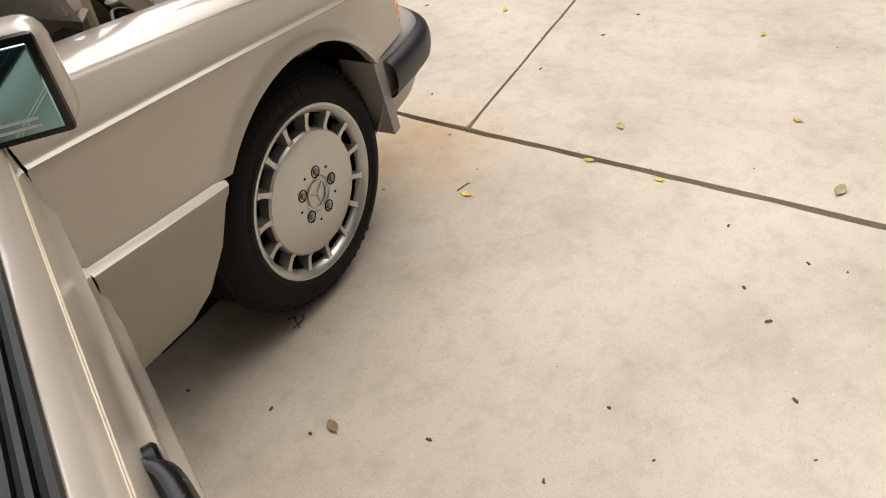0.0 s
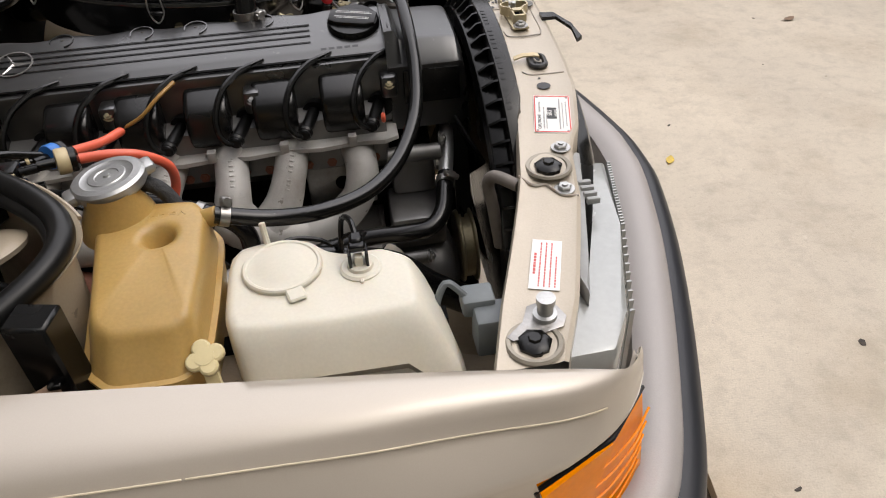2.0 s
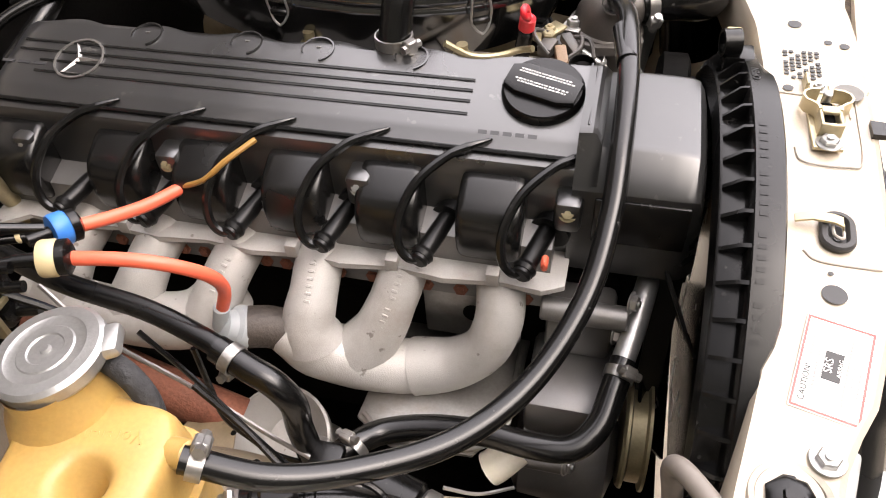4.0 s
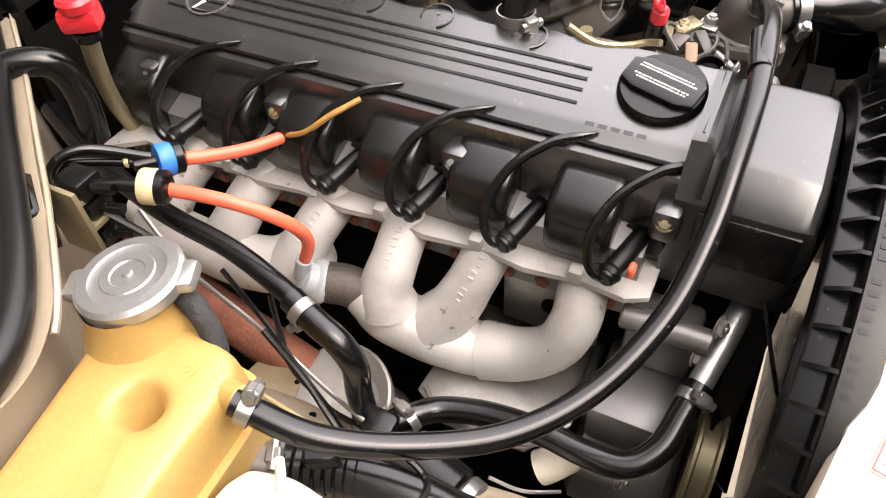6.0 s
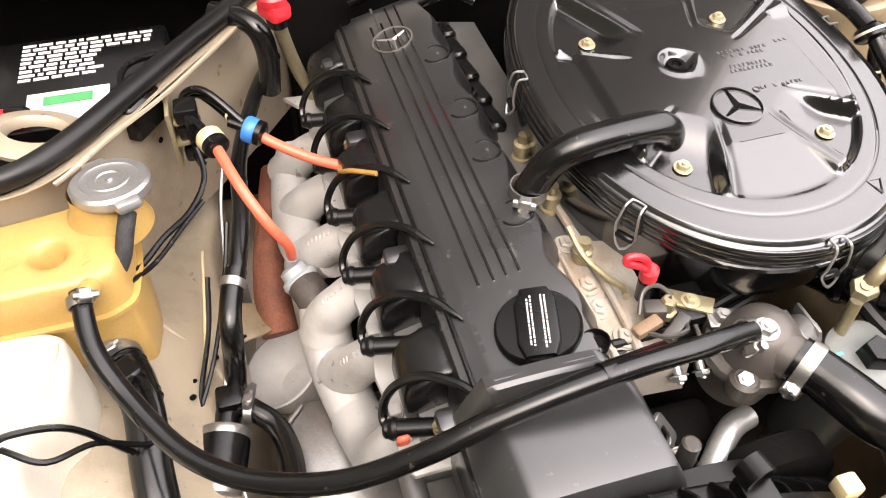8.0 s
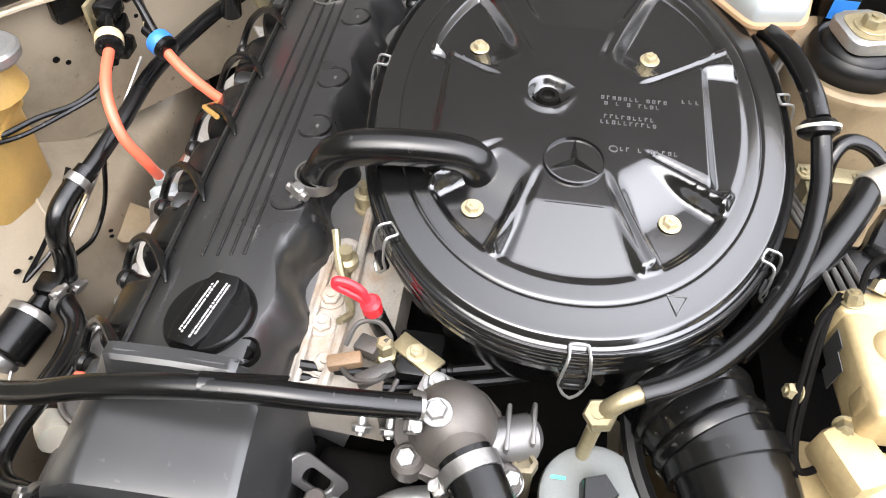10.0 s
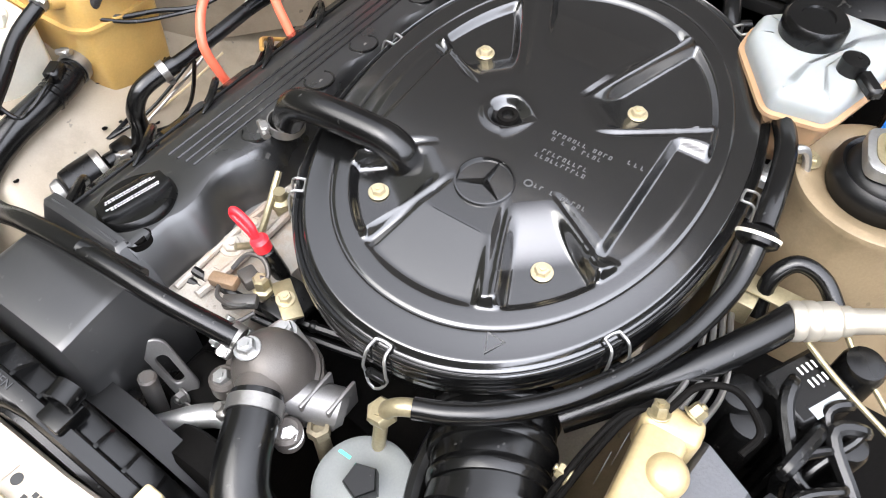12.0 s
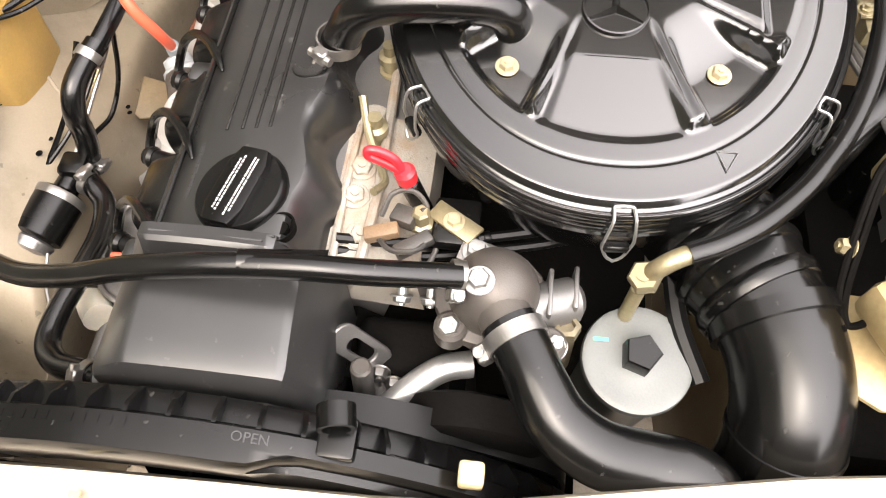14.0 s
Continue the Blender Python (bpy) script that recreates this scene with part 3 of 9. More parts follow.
# lower cladding behind the wheel
bm = bmesh.new()
rows = []
for k in range(15):
    u = k / 14
    row = []
    for v, dy, dz in ((0, 0.006, 0.001), (0, -0.004, -0.004), (0.03, -0.012, 0), (0.08, -0.013, 0), (0.15, -0.006, 0), (0.45, 0.0, 0), (0.75, 0.018, 0), (0.93, 0.042, 0), (1.0, 0.062, 0), (1.0, 0.10, 0.006)):
        xf = lerp(v, [0, 0.06, 0.5, 0.75, 0.9, 1], [-0.293, -0.302, -0.357, -0.400, -0.432, -0.485])
        x = -0.602 + (xf + 0.602) * u
        z0, z1 = clad_z(x) - 0.001, 0.290
        row.append((x, side_y(x) + dy, z0 + (z1 - z0) * v + dz))
    rows.append(row)
sheet(bm, rows, 0.0)
part("lower_cladding", bm, CLAD, car, "darker beige lower body cladding", 30)

# door pillar and dark gap behind the fender
bm = bmesh.new()
cbox(bm, (-0.70, -0.80, 0.22), (-0.612, -0.70, 0.86), 0.01)
part("hinge_pillar", bm, CLAD, car)
bm = bmesh.new()
for z in (0.42, 0.66):
    cbox(bm, (-0.66, -0.832, z), (-0.60, -0.795, z + 0.06), 0.006)
    rod(bm, (-0.618, -0.828, z - 0.008), (-0.618, -0.828, z + 0.068), 0.008, 10)
part_each("door_hinge", bm, DARK, car, "dark steel door hinges")
bm = bmesh.new()
cbox(bm, (-0.612, -0.805, 0.33), (-0.600, -0.68, 0.80))
part("gap_lining", bm, RUBBER, car)

# wheel housing liner
bm = bmesh.new()
rows = []
for a in range(10, 176, 5):
    c, s = math.cos(radians(a)), math.sin(radians(a))
    rows.append([(AX + 0.349 * c, y, AZ + 0.349 * s) for y in (-0.775, -0.70, -0.55)])
sheet(bm, rows, 0.004)
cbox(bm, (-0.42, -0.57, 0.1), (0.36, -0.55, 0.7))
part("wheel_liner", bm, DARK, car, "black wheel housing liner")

# turn signal
bm = bmesh.new()
ring = lambda o: [(0.410, -0.7565 - o, 0.655), (0.450, -0.7405 - o, 0.524), (0.51, -0.708 - o * 0.7, 0.508), (0.562, -0.655 - o * 0.4, 0.503), (0.556, -0.652 - o * 0.4, 0.58), (0.540, -0.664 - o * 0.4, 0.660), (0.49, -0.719 - o * 0.7, 0.661)]
loft(bm, [[(x - 0.004, y + 0.012, z) for x, y, z in ring(0)], ring(0.0), ring(0.0045), [(x * 0.98 + 0.4837 * 0.02, y * 0.998 - 0.0014, z * 0.96 + 0.58 * 0.04) for x, y, z in ring(0.0075)]])
signal = part("turn_signal", bm, AMBER, car, "amber ribbed corner turn signal lens", 30)
bm = bmesh.new()
for z in (0.534, 0.557, 0.58, 0.603, 0.626):
    tube(bm, [(0.452 - (z - 0.53) * 0.28, -0.748 + (0.0), z), (0.49 - (z - 0.53) * 0.1, -0.7275, z - 0.001), (0.525, -0.6955, z - 0.002), (0.553, -0.664, z - 0.004)], 0.0013, 8, 5)
part_each("lens_rib", bm, AMBER, signal)
bm = bmesh.new()
o = [(x - 0.004 if x < 0.46 else x, y - 0.001, z) for x, y, z in ring(0.0)]
tube(bm, o[:3] + o[3:4], 0.003, 6, 1, smooth=False)
tube(bm, [o[1], o[0], o[6], o[5]], 0.003, 6, 1, smooth=False)
part("lens_gasket", bm, RUBBER, signal)


# bumper with rubber band and valance
def bump_line(inset, n=60):
    """The bumper's plan, from the wheel opening on one side round to the other."""
    base = [(0.282, -0.789), (0.36, -0.782), (0.44, -0.772), (0.53, -0.752), (0.59, -0.712), (0.625, -0.655), (0.658, -0.575), (0.712, -0.42), (0.762, -0.25), (0.798, -0.08), (0.803, 0.0)]
    half = spline([(x, y, 0) for x, y in base], 5)
    full = half + [Vector((p.x, -p.y, 0)) for p in reversed(half[:-1])]
    out = []
    for k, p in enumerate(full):
        d = full[min(k + 1, len(full) - 1)] - full[max(k - 1, 0)]
        nrm = Vector((d.y, -d.x, 0)).normalized()
        out.append(p - nrm * inset)
    return out


def bump_sweep(profile):
    b2 = bmesh.new()
    lines = [[Vector((p.x, p.y, z)) for p in bump_line(o)] for o, z in profile]
    sheet(b2, [list(r) for r in zip(*lines)], 0.0)
    return b2


bumper = part("bumper", bump_sweep([(0.075, 0.470), (0.070, 0.502), (0.055, 0.510), (0.036, 0.511), (0.022, 0.508), (0.012, 0.500), (0.006, 0.488), (0.006, 0.398), (0.012, 0.386), (0.032, 0.335), (0.046, 0.305), (0.07, 0.288)]), BUMPER, car, "warm grey bumper skin with a chin valance", 30)
bm = bump_sweep([(0.012, 0.492), (0.0, 0.491), (-0.012, 0.486), (-0.021, 0.475), (-0.0255, 0.458), (-0.026, 0.432), (-0.020, 0.408), (-0.008, 0.396), (0.008, 0.392)])
bmesh.ops.delete(bm, geom=[v for v in bm.verts if v.co.x < 0.30], context='VERTS')
part("bumper_band", bm, BUMPRUB, bumper, "dark rubber impact band", 30)
bm = bmesh.new()
loft(bm, [[(x, y, z) for x, z in ((0.266, 0.508), (0.300, 0.508), (0.328, 0.300), (0.300, 0.296))] for y in (-0.785, -0.68)])
part("bumper_end", bm, BUMPER, bumper)

# headlamp, seen edge on behind the cross panel
for s in (-1, 1):
    bm = bmesh.new()
    pts = [(0.40, -0.655), (0.515, -0.650), (0.545, -0.60), (0.585, -0.46), (0.612, -0.325), (0.56, -0.325), (0.53, -0.46), (0.49, -0.58)]
    prism(bm, [(x, y * -s) for x, y in pts], 0.16, Matrix.Translation((0, 0, 0.545)), 0.008)
    lamp = part("headlamp", bm, CLEARLENS, car, "ribbed clear headlamp lens")
    bm = bmesh.new()
    for k in range(34):
        f = k / 33
        x, y = lerp(f, [0, 0.3, 1], [0.548, 0.588, 0.6145]), lerp(f, [0, 0.3, 1], [-0.60, -0.46, -0.33])
        cbox(bm, (x - 0.002, y * -s - 0.0012, 0.54), (x + 0.003, y * -s + 0.0012, 0.704))
    part("lens_rib", bm, CLEARLENS, lamp)
    bm = bmesh.new()
    pts = [(0.505, -0.59), (0.522, -0.53), (0.552, -0.42), (0.574, -0.33), (0.556, -0.325), (0.535, -0.42), (0.50, -0.54)]
    prism(bm, [(x, y * -s) for x, y in pts], 0.020, Matrix.Translation((0, 0, 0.7055)), 0.003)
    for k in range(4):
        cbox(bm, (0.550, -0.400 * -s - 0.003 + s * k * 0.012, 0.722), (0.566, -0.400 * -s + 0.003 + s * k * 0.012, 0.730), 0.001)
    part("lamp_housing", bm, mat("dull grey housing", (0.32, 0.325, 0.32), 0.5, 0, 0.08, 20), lamp, "grey plastic lamp housing")

# dark front carrier and seal strip between the cross panel and the bumper
bm = bmesh.new()
rows = []
for k in range(31):
    y = -0.56 + 1.12 * k / 30
    bow = 0.602 - 0.30 * y * y
    rows.append([(bow - 0.03, y, 0.60), (bow, y, 0.70 + 0.05 * (y + 0.56)), (bow + 0.006, y, 0.704 + 0.05 * (y + 0.56)), (bow + 0.034 + 0.03 * y, y, 0.694 + 0.05 * (y + 0.56)), (bow + 0.040 + 0.03 * y, y, 0.68 + 0.05 * (y + 0.56)), (bow + 0.044 + 0.03 * y, y, 0.50)])
sheet(bm, rows, 0.002)
part("front_carrier", bm, BLACKPL, car, "black front carrier and seal strip")


# ---- wheel ----
WY = -0.744
wheel_m = frame_to((0, 1, 0), (0, WY, 0.303))
bm = bmesh.new()
prof = [(0.196, 0.012), (0.206, -0.004), (0.211, -0.008), (0.220, -0.013), (0.238, -0.014), (0.256, -0.010), (0.270, 0.000), (0.281, 0.010), (0.290, 0.022), (0.2965, 0.034)]
for k in range(5):
    z = 0.036 + k * 0.024
    prof += [(0.2995, z), (0.3005, z + 0.006), (0.3005, z + 0.016), (0.2935, z + 0.0175), (0.2935, z + 0.0215)]
prof += [(0.3045, 0.158), (0.298, 0.172), (0.27, 0.19), (0.2, 0.18)]
lathe(bm, prof, wheel_m, 96)
wheel = part("wheel", bm, TYRE, car, "front wheel with a worn black tyre on a silver alloy rim", 40)
bm = bmesh.new()
for k in range(78):
    a = 2 * math.pi * k / 78
    for z, sl in ((0.022, 0.35), (0.046, -0.35), (0.070, 0.35)):
        m = wheel_m @ Matrix.Rotation(a + (0.02 if sl < 0 else 0), 4, 'Z') @ Matrix.Translation((0.2965 if z > 0.03 else 0.2895, 0, z + 0.008)) @ Matrix.Rotation(sl, 4, 'X')
        box(bm, (0.008, 0.0155, 0.016), m, 0.0)
part("tread_block", bm, TYRE, wheel, "rows of tyre tread blocks")
bm = bmesh.new()
for r in (0.226, 0.234, 0.272, 0.281):
    lathe(bm, [(r - 0.001, lerp(r, [0.22, 0.238, 0.256, 0.27, 0.281], [-0.0115, -0.0125, -0.0085, 0.0015, 0.0115])), (r, lerp(r, [0.22, 0.238, 0.256, 0.27, 0.281], [-0.0145, -0.0155, -0.0115, -0.0015, 0.0085])), (r + 0.001, lerp(r, [0.22, 0.238, 0.256, 0.27, 0.281], [-0.0115, -0.0125, -0.0085, 0.0015, 0.0115]))], wheel_m, 72)
random.seed(2)
for a0, n in ((55, 8), (235, 8)):
    for k in range(n):
        m = wheel_m @ Matrix.Rotation(radians(a0 + k * 6.2), 4, 'Z') @ Matrix.Translation((0.248, 0, -0.0118)) @ Matrix.Rotation(radians(-12), 4, 'Y')
        box(bm, (0.026, 0.012, 0.0025), m, 0.0008, 1)
for k in range(3):
    m = wheel_m @ Matrix.Rotation(radians(138 + k * 2.4), 4, 'Z') @ Matrix.Translation((0.262, 0, -0.0055)) @ Matrix.Rotation(radians(-30), 4, 'Y')
    box(bm, (0.016, 0.006, 0.0022), m, 0.0)
part("sidewall_relief", bm, TYRE, wheel)
# rim: lip, barrel, disc with windows near its edge
bm = bmesh.new()
lathe(bm, [(0.186, 0.05), (0.186, 0.016), (0.190, 0.004), (0.197, -0.006), (0.205, -0.011), (0.2105, -0.010), (0.2115, -0.004), (0.206, 0.004), (0.20, 0.05)], wheel_m, 96)
rim = part("rim", bm, ALLOY, wheel, "silver alloy rim with fifteen edge windows", 30)
# near-black ring added to put shade into the gaps between the spokes
bm = bmesh.new()
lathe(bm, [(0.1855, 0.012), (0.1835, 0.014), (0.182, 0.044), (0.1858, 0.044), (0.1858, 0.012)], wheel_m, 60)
part("barrel", bm, DARK, wheel, "near-black inner barrel ring shading the rim windows")
bm = bmesh.new()
lathe(bm, [(0.152, 0.030), (0.152, 0.002), (0.148, -0.004), (0.135, -0.008), (0.10, -0.012), (0.07, -0.0135), (0.045, -0.013), (0.041, -0.009), (0.039, -0.009), (0, -0.009)], wheel_m, 72)
disc = part("disc_face", bm, ALLOY, wheel, "", 30)
bm = bmesh.new()
for k in range(15):
    m = wheel_m @ Matrix.Rotation(2 * math.pi * (k + 0.3) / 15, 4, 'Z')
    loft(bm, [[m @ Vector(p) for p in ((r, -w, z), (r, w, z), (r, w * 1.5, 0.03), (r, -w * 1.5, 0.03))] for r, w, z in ((0.147, 0.0085, -0.0035), (0.158, 0.0062, 0.0015), (0.172, 0.0055, 0.0005), (0.184, 0.0065, -0.001), (0.192, 0.0085, -0.0025))])
part_each("spoke", bm, ALLOY, wheel, "", 50)
# disc kept near-black and rim-wide, so its colour carries the shade behind the spokes
bm = bmesh.new()
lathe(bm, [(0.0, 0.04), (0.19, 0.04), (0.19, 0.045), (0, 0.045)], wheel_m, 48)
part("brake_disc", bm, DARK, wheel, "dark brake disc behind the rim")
for k in range(5):
    a = radians(90 + 72 * k + 10)
    m = wheel_m @ Matrix.Translation((0.056 * math.cos(a), 0.056 * math.sin(a), -0.0135))
    bm = bmesh.new()
    lathe(bm, [(0.0150, 0.001), (0.0150, -0.001), (0.0125, -0.001), (0.0115, 0.008), (0, 0.008)], m, 24)
    part("bolt_seat", bm, DARK, wheel)
    bm = bmesh.new()
    lathe(bm, [(0.0088, 0.01), (0.0088, -0.0035), (0.0075, -0.005), (0, -0.005)], m, 6)
    part("wheel_bolt", bm, CASTALU, wheel, "dull grey wheel bolt")
    m = wheel_m @ Matrix.Rotation(radians(36), 4, 'Z') @ Matrix.Translation((0.066 * math.cos(a), 0.066 * math.sin(a), -0.014))
    bm = bmesh.new()
    lathe(bm, [(0.0036, 0.0012), (0.0036, 0.0), (0, -0.0002)], m, 12)
    part("dimple", bm, DARK, wheel)
bm = bmesh.new()
lathe(bm, [(0.034, -0.0095), (0.034, -0.0135), (0.031, -0.0135), (0.031, -0.0095)], wheel_m, 48)
for k in range(3):
    m = wheel_m @ Matrix.Rotation(radians(120 * k + 20), 4, 'Z')
    loft(bm, [[m @ Vector(p) for p in ((0.0, -0.0045, -0.0095), (0.0, 0.0045, -0.0095), (0.0, 0.0, -0.0135))], [m @ Vector(p) for p in ((0.032, -0.001, -0.0095), (0.032, 0.001, -0.0095), (0.032, 0, -0.0115))]])
part("hub_cap", bm, ALLOY, wheel, "round hub cap with a three-armed emblem")
for sx, sy in ((0, 1), (-2.66, 1), (-2.66, -1)):
    copy_thing(wheel, Matrix.Translation((sx, 0, 0)) if sy < 0 else Matrix.Translation((sx, 0, 0)) @ Matrix.Rotation(math.pi, 4, 'Z'))

# ---- open passenger door and mirror ----
DA = radians(62.5)
dm = Matrix.Translation((-0.632, -0.827, 0)) @ Matrix.Rotation(DA, 4, 'Z')


def door_pt(d, out, z):
    return dm @ Vector((-d, -out, z))


bm = bmesh.new()
rows = []
prof = [(-0.05, 0.870), (-0.018, 0.881), (-0.004, 0.884), (0.006, 0.879), (0.014, 0.868), (0.0205, 0.85), (0.028, 0.80), (0.0335, 0.765), (0.0385, 0.757), (0.036, 0.745), (0.035, 0.60), (0.042, 0.585), (0.045, 0.55), (0.036, 0.45), (0.018, 0.34), (-0.02, 0.28), (-0.06, 0.27)]
for k in range(23):
    d = 0.055 + 1.0 * k / 22
    rows.append([door_pt(d, o * (1 if k else 0.4), z + 0.03 * d) for o, z in prof])
sheet(bm, rows, 0.0)
door = part("front_door", bm, PAINT, car, "open champagne passenger door", 35)
bm = bmesh.new()
loft(bm, [[door_pt(0.06, o, z) for o, z in ((-0.11, 0.30), (-0.02, 0.28), (0.0, 0.40), (0.0, 0.84), (-0.11, 0.86))], [door_pt(1.06, o, z) for o, z in ((-0.11, 0.30), (-0.02, 0.30), (0.0, 0.42), (0.0, 0.87), (-0.11, 0.89))]])
part("door_inner", bm, BLACKPL, door, "dark inner door trim")
bm = bmesh.new()
for o, r in ((-0.0105, 0.0065), (-0.0225, 0.0055), (-0.034, 0.0065)):
    tube(bm, [door_pt(d, o, 0.889 + 0.03 * d) for d in (0.16, 0.4, 0.7, 1.05)], r, 8, 4)
part("window_seal", bm, RUBBER, door, "ribbed black window seal")
bm = bmesh.new()
for dz in (0, 0.004):
    tube(bm, [door_pt(d, 0.0217 - dz * 0.36, 0.846 + dz + 0.03 * d) for d in (0.005, 0.5, 1.05)], 0.0011, 6, 6)
part("pinstripe", bm, PINSTRIPE, door)
GLASSM = mat("tinted glass", (0.30, 0.42, 0.36), 0.03, 0, 0.02, 3, trans=0.85)
bm = bmesh.new()
sheet(bm, [[door_pt(0.26 + 0.74 * k / 6, -0.042, 0.885), door_pt(0.42 + 0.62 * k / 6, -0.09, 1.15)] for k in range(7)], 0.004)
glass = part("window_glass", bm, GLASSM, door, "greenish tinted side window")
bm = bmesh.new()
tube(bm, [door_pt(0.64, 0.026, 0.812), door_pt(0.67, 0.040, 0.812), door_pt(0.78, 0.042, 0.815), door_pt(0.83, 0.028, 0.815)], 0.009, 10, 6, flat=1.4)
cyl(bm, 0.016, 0.02, frame_to(dm.to_3x3() @ Vector((0, -1, 0)), door_pt(0.63, 0.020, 0.80)), 16, 0.003)
part("door_handle", bm, BLACKPL, door, "black pull handle")
# mirror on the door's front corner
mm = Matrix.Translation((-0.655, -0.918, 0.922)) @ Matrix.Rotation(radians(50), 4, 'Z')
bm = bmesh.new()
box(bm, (0.075, 0.20, 0.135), mm, 0.028, 4)
mirror = part("wing_mirror", bm, PAINT, car, "beige wing mirror with black surround")
bm = bmesh.new()
box(bm, (0.014, 0.186, 0.122), mm @ Matrix.Translation((-0.036, 0, 0)), 0.0065, 2)
part("mirror_frame", bm, BLACKPL, mirror)
MIRR = mat("mirror glass", (0.30, 0.52, 0.55), 0.03, 1.0, 0.0, 3, rough_vary=0)
bm = bmesh.new()
box(bm, (0.004, 0.166, 0.102), mm @ Matrix.Translation((-0.0435, 0, 0)), 0.0018, 1)
part("mirror_glass", bm, MIRR, mirror, "bluish mirror glass")
bm = bmesh.new()
for k in range(2):
    cb = Matrix.Translation((-0.0462, 0.0, -0.032 - k * 0.009))
    box(bm, (0.0006, 0.12, 0.004), mm @ cb)
part("mirror_print", bm, WHITEINK, mirror)
bm = bmesh.new()
box(bm, (0.05, 0.06, 0.06), mm @ Matrix.Translation((0.0, 0.09, -0.04)), 0.012, 2)
part("mirror_foot", bm, BLACKPL, mirror)

# rest of the body: far fender, cabin, doors beyond the camera
bm = bmesh.new()
sheet(bm, [[(x, -y, z) for y, z in fender_section(x)] for x in xs], 0.0)
part("front_fender", bm, PAINT, car, "champagne painted front fender", 50)
bm = bmesh.new()
rows = []
for x, w, z0, z1 in ((-0.62, 0.80, 0.25, 0.86), (-0.95, 0.82, 0.25, 0.88), (-1.7, 0.83, 0.25, 0.90), (-2.3, 0.83, 0.3, 0.90), (-2.7, 0.82, 0.3, 0.89), (-3.45, 0.76, 0.35, 0.85)):
    rows.append([(x, -w * 0.75, z1), (x, -w * 0.97, z1 - 0.02), (x, -w, z1 - 0.12), (x, -w, z0 + 0.1), (x, -w * 0.9, z0), (x, w * 0.9, z0), (x, w, z0 + 0.1), (x, w, z1 - 0.12), (x, w * 0.97, z1 - 0.02), (x, w * 0.75, z1)])
rows = [[(x, max(y, -0.70) if x > -1.75 else y, z) for x, y, z in r] for r in rows]
loft(bm, rows)
part("cabin_body", bm, PAINT, car)
bm = bmesh.new()
loft(bm, [[(-0.66, -0.66, 0.88), (-0.66, 0.66, 0.88), (-2.75, 0.66, 0.90), (-2.75, -0.66, 0.90)], [(-1.28, -0.53, 1.36), (-1.28, 0.53, 1.36), (-2.2, 0.53, 1.37), (-2.2, -0.53, 1.37)]])
part("greenhouse", bm, BLACKPL, car, "dark cabin glass")
bm = bmesh.new()
prism(bm, [(-1.26, -0.54), (-1.26, 0.54), (-2.22, 0.54), (-2.22, -0.54)], 0.02, Matrix.Translation((0, 0, 1.365)), 0.01)
part("roof", bm, PAINT, car)

# raised hood, standing upright behind the bay
INSUL = mat("hood insulation", (0.065, 0.061, 0.055), 0.9, 0, 0.3, 14, 0.7, 120)
bm = bmesh.new()
rows = []
for k in range(15):
    y = -0.70 + 1.40 * k / 14
    bow = 0.03 * (1 - (y / 0.7) ** 2)
    rows.append([(-0.33 - bow * 0.2, y, 0.872), (-0.350 - bow, y, 0.858), (-0.362 - bow, y, 0.90), (-0.42 - bow, y, 1.4), (-0.44 - bow, y, 1.90), (-0.42, y * 0.97, 1.935)])
sheet(bm, rows, 0.0)
hood = part("hood", bm, PAINT, car, "raised hood standing upright", 40)
bm = bmesh.new()
loft(bm, [[(-0.352, -0.64, 0.93), (-0.338, -0.64, 0.93), (-0.425, -0.62, 1.86), (-0.439, -0.62, 1.86)], [(-0.352, 0.64, 0.93), (-0.338, 0.64, 0.93), (-0.425, 0.62, 1.86), (-0.439, 0.62, 1.86)]])
part("hood_insulation", bm, INSUL, hood, "black fibre hood lining")
bm = bmesh.new()
for y in (-0.68, 0.655):
    loft(bm, [[(-0.36, y, 0.87), (-0.325, y, 0.87), (-0.325, y + 0.025, 0.87), (-0.36, y + 0.025, 0.87)], [(-0.455, y, 1.90), (-0.42, y, 1.90), (-0.42, y + 0.025, 1.90), (-0.455, y + 0.025, 1.90)]])
for z, dx in ((0.88, 0), (1.875, -0.092)):
    cbox(bm, (-0.36 + dx, -0.66, z), (-0.325 + dx, 0.66, z + 0.03), 0.006)
part("hood_frame", bm, PAINT, hood)
for s in (-1, 1):
    bm = bmesh.new()
    y = -0.645 * -s
    a, b = Vector((-0.292, y, 0.945)), Vector((-0.165, y, 0.785))
    q = frame_to(b - a, a)
    box(bm, (0.006, 0.034, (b - a).length), Matrix.Translation((a + b) / 2) @ q.to_3x3().to_4x4() @ Matrix.Rotation(radians(0), 4, 'Z'), 0.002, 1)
    box(bm, (0.012, 0.008, (b - a).length * 0.8), Matrix.Translation((a + b) / 2) @ q.to_3x3().to_4x4() @ Matrix.Translation((0.003, 0.012, 0)), 0.002, 1)
    rod(bm, (-0.283, y - 0.02 * -s, 0.905), (-0.283, y + 0.015 * -s, 0.905), 0.009, 12, 0.002)
    rod(bm, (-0.30, y, 0.91), (-0.302, y, 0.80), 0.013, 8)
    part("hood_hinge", bm, BAYPAINT, car, "beige hood hinge arm")


